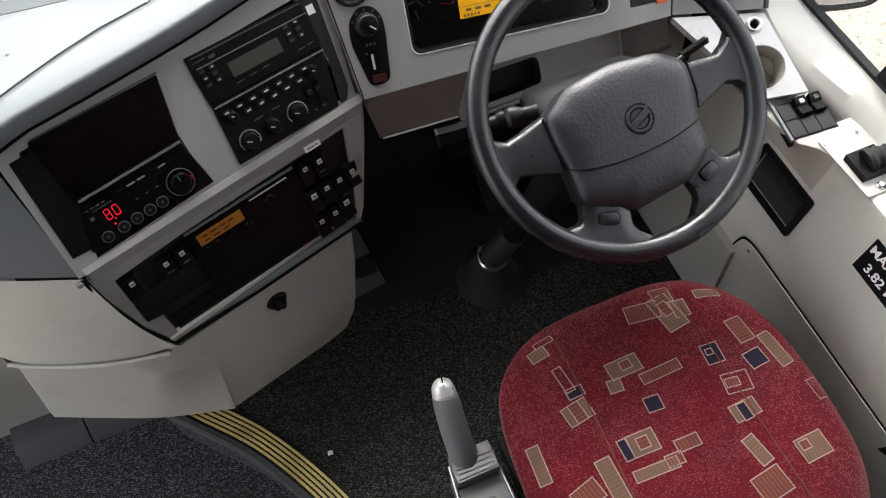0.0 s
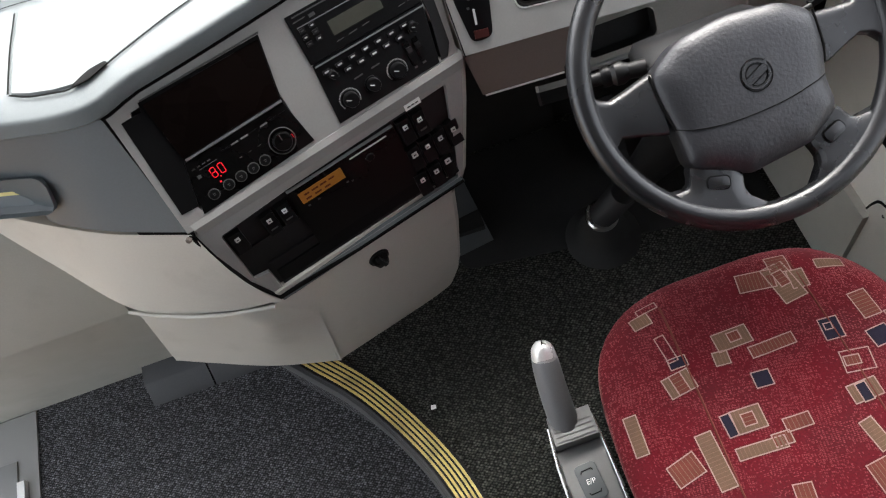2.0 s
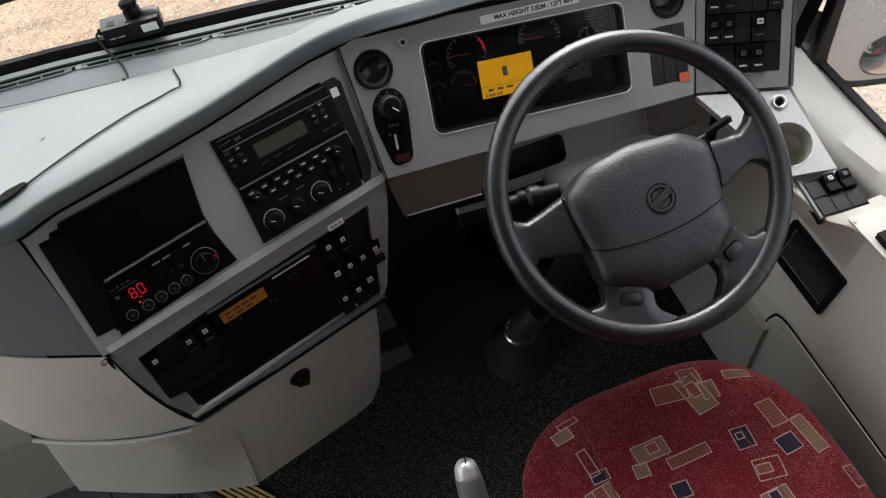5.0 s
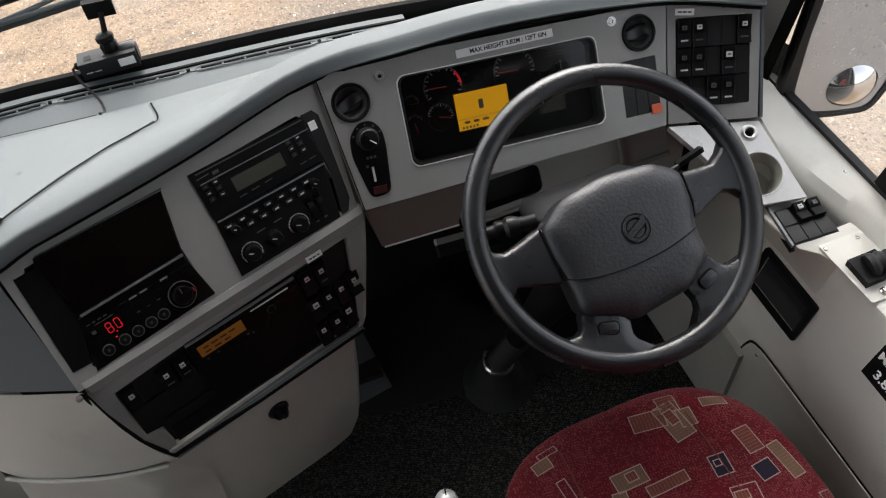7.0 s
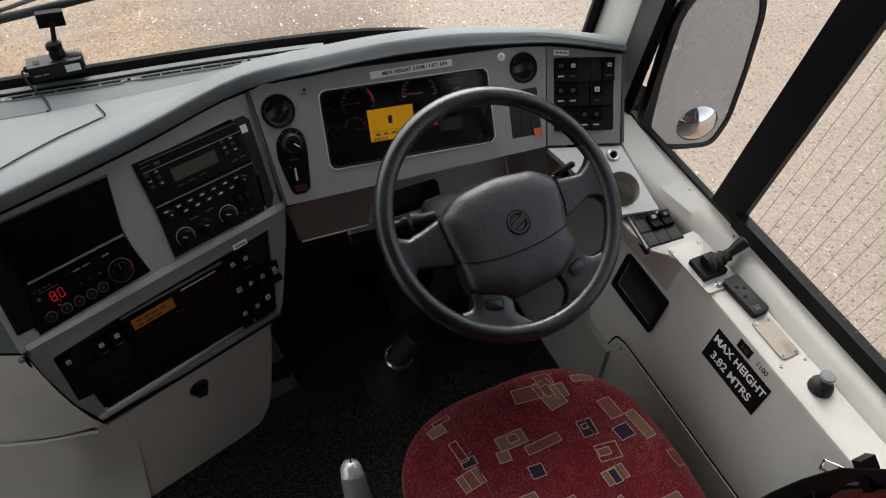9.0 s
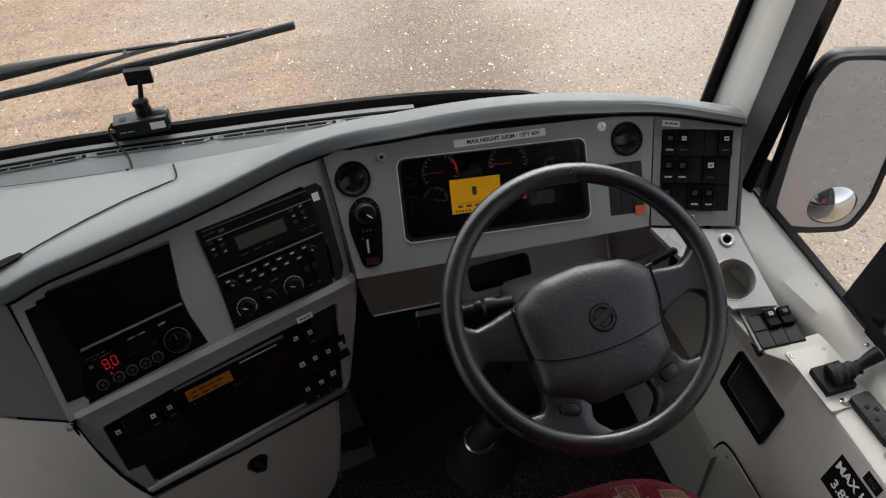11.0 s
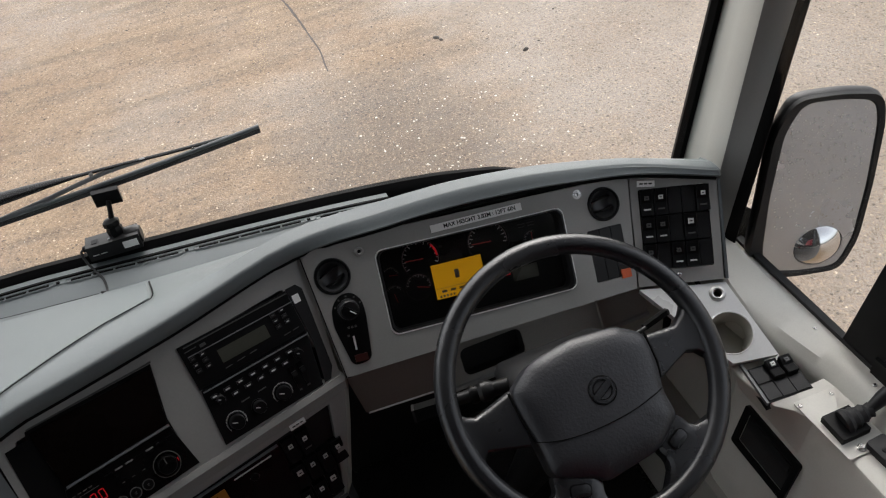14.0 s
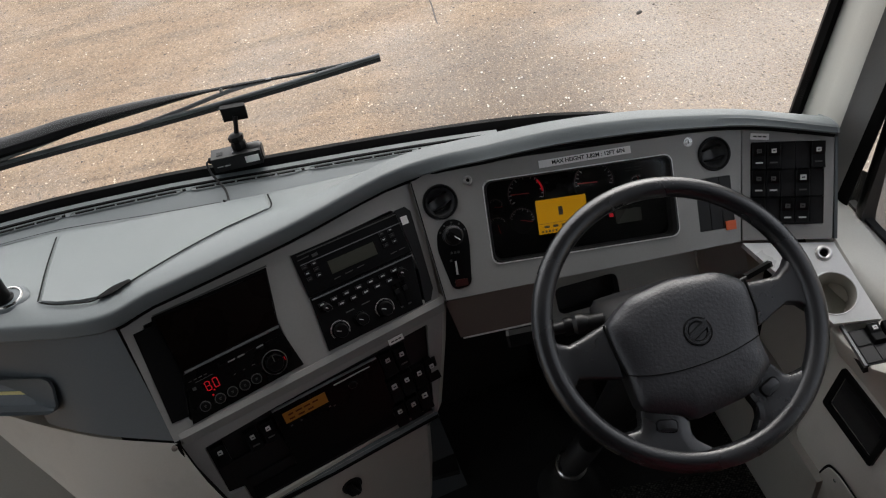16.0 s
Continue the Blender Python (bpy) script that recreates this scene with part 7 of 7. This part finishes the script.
part("lead", tube(spline([(-0.671, 0.658, 0.842), (-0.676, 0.654, 0.838), (-0.672, 0.640, 0.826), (-0.662, 0.622, 0.815), (-0.652, 0.600, 0.809), (-0.649, 0.572, top_z(-0.649, 0.572) + 0.006), (-0.652, 0.545, top_z(-0.652, 0.545) + 0.004)], 8), 0.0022, 8), M_RUBBER, cab)

rk = thing("round_mount", (-0.985, 0.352, 0.0), "round grey pivot mount with black knob on the dash", "mount")
zt = top_z(-0.985, 0.352)
part("flange", lathe([(0.0, 0.006), (0.026, 0.006), (0.030, 0.003), (0.032, 0.0)], 28, m=pose(0, 0, zt)), M_FACE, rk, "grey round flange")
part("knob", lathe([(0.0, 0.062), (0.010, 0.060), (0.014, 0.050), (0.013, 0.010), (0.017, 0.005)], 20, m=pose(-0.006, 0.0, zt)), M_SATIN, rk, "black upright knob")
part("ring", lathe([(0.020, 0.006), (0.021, 0.008), (0.023, 0.008), (0.024, 0.006)], 28, m=pose(0, 0, zt)), M_STEEL, rk)
gh = thing("grab_handle", axes((-1.020, 0.262, 0.760), (-0.95, 0.30, 0.0), (0.1, 0.5, 0.85)), "slate grey grab handle with yellow strip", "grab handle")
part("grip", loft([[(x, y * s, z * s2) for y, z in ((-0.030, 0.0), (-0.030, 0.014), (-0.022, 0.022), (0.018, 0.024), (0.030, 0.016), (0.032, 0.0))] for x, s, s2 in ((-0.062, 0.5, 0.2), (-0.056, 0.85, 0.8), (-0.045, 1.0, 1.0), (0.10, 1.0, 1.0), (0.30, 1.0, 1.0))], cap=True), M_FACE, gh, "slate grey moulded grip")
part("yellow_strip", box(-0.030, 0.30, -0.0032, 0.0026, 0.022, 0.0255, 0.001), M_YEL, gh, "yellow strip")
part("strip_end", box(-0.040, -0.030, -0.0045, 0.0035, 0.021, 0.0257, 0.001), M_SATIN, gh)

# loose scrap on the floor
bt2 = thing("paper_scrap", (-0.587, 0.003, 0.0), "tiny white paper scrap on the carpet", "litter")
part("scrap", prism(round_poly([(-0.006, -0.004), (0.005, -0.005), (0.006, 0.003), (-0.004, 0.005)], 0.001), 0.002, 0.007, 0.001), M_WHITE, bt2)
# entrance threshold
ds = thing("door_threshold", (-1.60, 0.0, -0.2), "pale grey metal threshold frame at the entrance", "threshold")
part("sill", box(-0.36, 0.0, -1.2, 0.42, 0.0, 0.006, 0.002), M_BEZEL, ds, "grey metal sill")
part("hatch_plate", box(-0.34, -0.055, -1.0, 0.30, 0.006, 0.010, 0.002), M_PILLAR2, ds, "dark grey plate")
part("edge_trim", box(-0.05, -0.030, -1.0, 0.24, 0.006, 0.022, 0.003), M_SILVER, ds, "bright edge trim")
part("latch", lathe([(0.006, 0.0), (0.008, 0.003), (0.012, 0.003), (0.013, 0.0)], 16, m=pose(-0.10, 0.16, 0.010)), M_STEEL, ds)

# ---------- outside: wiper and mirror ----------
wp = thing("windscreen_wiper", Matrix.Translation((-0.42, -0.62, 1.75)) @ Matrix.Scale(0.9556, 4) @ Matrix.Translation((0.42, 0.62, -1.75)), "black windscreen wiper with articulated arm", "wiper")
BL = [(-1.45, 0.745, 0.862), (-1.06, 0.775, 0.868), (-0.727, 0.778, 0.876), (-0.50, 0.777, 0.887), (-0.300, 0.777, 0.900)]
blade = spline(BL, 8)
part("blade", loft([[p + Vector(o) for p in blade] for o in ((0, -0.010, -0.004), (0, -0.006, 0.006), (0, 0.004, 0.006), (0, 0.006, -0.004))], closed=False), M_RUBBER, wp, "rubber blade")
part("blade_spine", tube([p + Vector((0, -0.004, 0.007)) for p in blade], 0.0045, 8), M_EDGE, wp, "dark grey blade spine")
arm = spline([(-1.45, 0.79, 0.885), (-1.06, 0.79, 0.898), (-0.90, 0.79, 0.910), (-0.74, 0.79, 0.913), (-0.62, 0.788, 0.911), (-0.47, 0.785, 0.903), (-0.36, 0.782, 0.900)], 6)
part("arm", tube(arm, [0.026 if i < 11 else 0.025 - 0.0202 * min(1, (i - 11) / 12) for i in range(len(arm))], 10, flat=0.6), M_SATIN, wp, "black pressed arm")
part("spindle", tube([(-1.45, 0.79, 0.885), (-1.45, 0.74, 0.84), (-1.45, 0.70, 0.79), (-1.45, 0.66, 0.76)], 0.018, 10), M_SATIN, wp, "wiper spindle")
for i in (15, 24, 32):
    p = arm[i]
    part("rivet", lathe([(0, 0.004), (0.0035, 0.003), (0.004, -0.006)], 10, m=pose(p.x, p.y - 0.008, p.z, 60, 0, 0)), M_STEEL, wp)
# stays between arm and blade
for ends in (((-0.80, 0.779, 0.878), (-0.72, 0.781, 0.887), (-0.60, 0.785, 0.903), (-0.52, 0.786, 0.905)),
             ((-1.12, 0.776, 0.874), (-1.02, 0.781, 0.884), (-0.93, 0.786, 0.895), (-0.86, 0.788, 0.908))):
    part("stay", tube(spline(list(ends), 5), 0.0045, 8), M_GREY, wp, "grey stay")

mr = thing("door_mirror", (0, 0, 0), "large black exterior mirror with rain drops and round lens", "mirror")
MM = axes((0.620, 0.256, 0.739), (0.966, -0.259, 0.0), (0.02, 0.09, 0.985))
GLASS = round_poly([(-0.096, 0.135), (-0.070, 0.187), (0.0, 0.184), (0.056, 0.172), (0.067, 0.125), (0.069, 0.0), (0.064, -0.120), (0.042, -0.184), (-0.030, -0.183), (-0.098, -0.170), (-0.110, -0.120), (-0.108, 0.0)], 0.022, 5)
OUT = round_poly([(-0.116, 0.135), (-0.086, 0.199), (0.0, 0.197), (0.068, 0.184), (0.080, 0.130), (0.081, 0.0), (0.075, -0.125), (0.050, -0.195), (-0.035, -0.195), (-0.118, -0.184), (-0.138, -0.125), (-0.126, 0.0)], 0.026, 5)
part("shell", dome([[(x, y, z) for x, y in shrink(OUT, d)] for d, z in ((0.004, 0.006), (0.0, 0.002), (-0.004, -0.008), (-0.002, -0.020), (0.012, -0.032), (0.040, -0.040))]), M_BLACK, mr, "black plastic shell", at=MM)
part("rim", loft([[(x, y, z) for x, y in p + p[:1]] for p, z in ((shrink(OUT, -0.002), 0.0), (OUT, 0.008), (shrink(GLASS, -0.004), 0.007), (GLASS, 0.002))]), M_RUBBER, mr, "black rim", at=MM)
part("glass", prism(shrink(GLASS, -0.001), 0.001, 0.0035), M_MIRROR, mr, "mirror glass", smooth=False, at=MM)
b = lathe([(0.0, 0.022), (0.016, 0.0195), (0.030, 0.0125), (0.042, 0.003), (0.0435, 0.0)], 36)
part("round_lens", b, M_CHROME, mr, "round convex mirror", at=MM @ pose(-0.001, -0.130, 0.004) @ Matrix.Diagonal((1.10, 1.06, 0.95, 1)))
drops = bmesh.new()
rd = random.Random(11)
for i in range(420):
    x, y, r = rd.uniform(-0.10, 0.062), rd.triangular(-0.17, 0.178, 0.150), rd.choice((0.0008, 0.0011, 0.0015, 0.0021))
    if math.hypot(x, y + 0.130) < 0.050:
        continue
    lathe([(0.0, r * 0.55), (r * 0.6, r * 0.42), (r, 0.0)], 7, bm=drops, m=MM @ pose(x, y, 0.0035))
tagged(part("rain_drops", drops, material("wet_drop", (0.62, 0.63, 0.64), 0.06, metal=0.15, vary=0.2), mr, "clinging rain drops"), kind="stuff")
part("bracket", tube([(0.63, 0.30, 0.63), (0.63, 0.33, 0.58), (0.60, 0.38, 0.54), (0.54, 0.42, 0.52)], [0.020, 0.022, 0.020, 0.02], 12), M_BLACK, mr, "black mirror arm")
part("stem", tube([(0.645, 0.305, 0.75), (0.64, 0.31, 0.68), (0.63, 0.31, 0.60)], 0.018, 12), M_BLACK, mr)
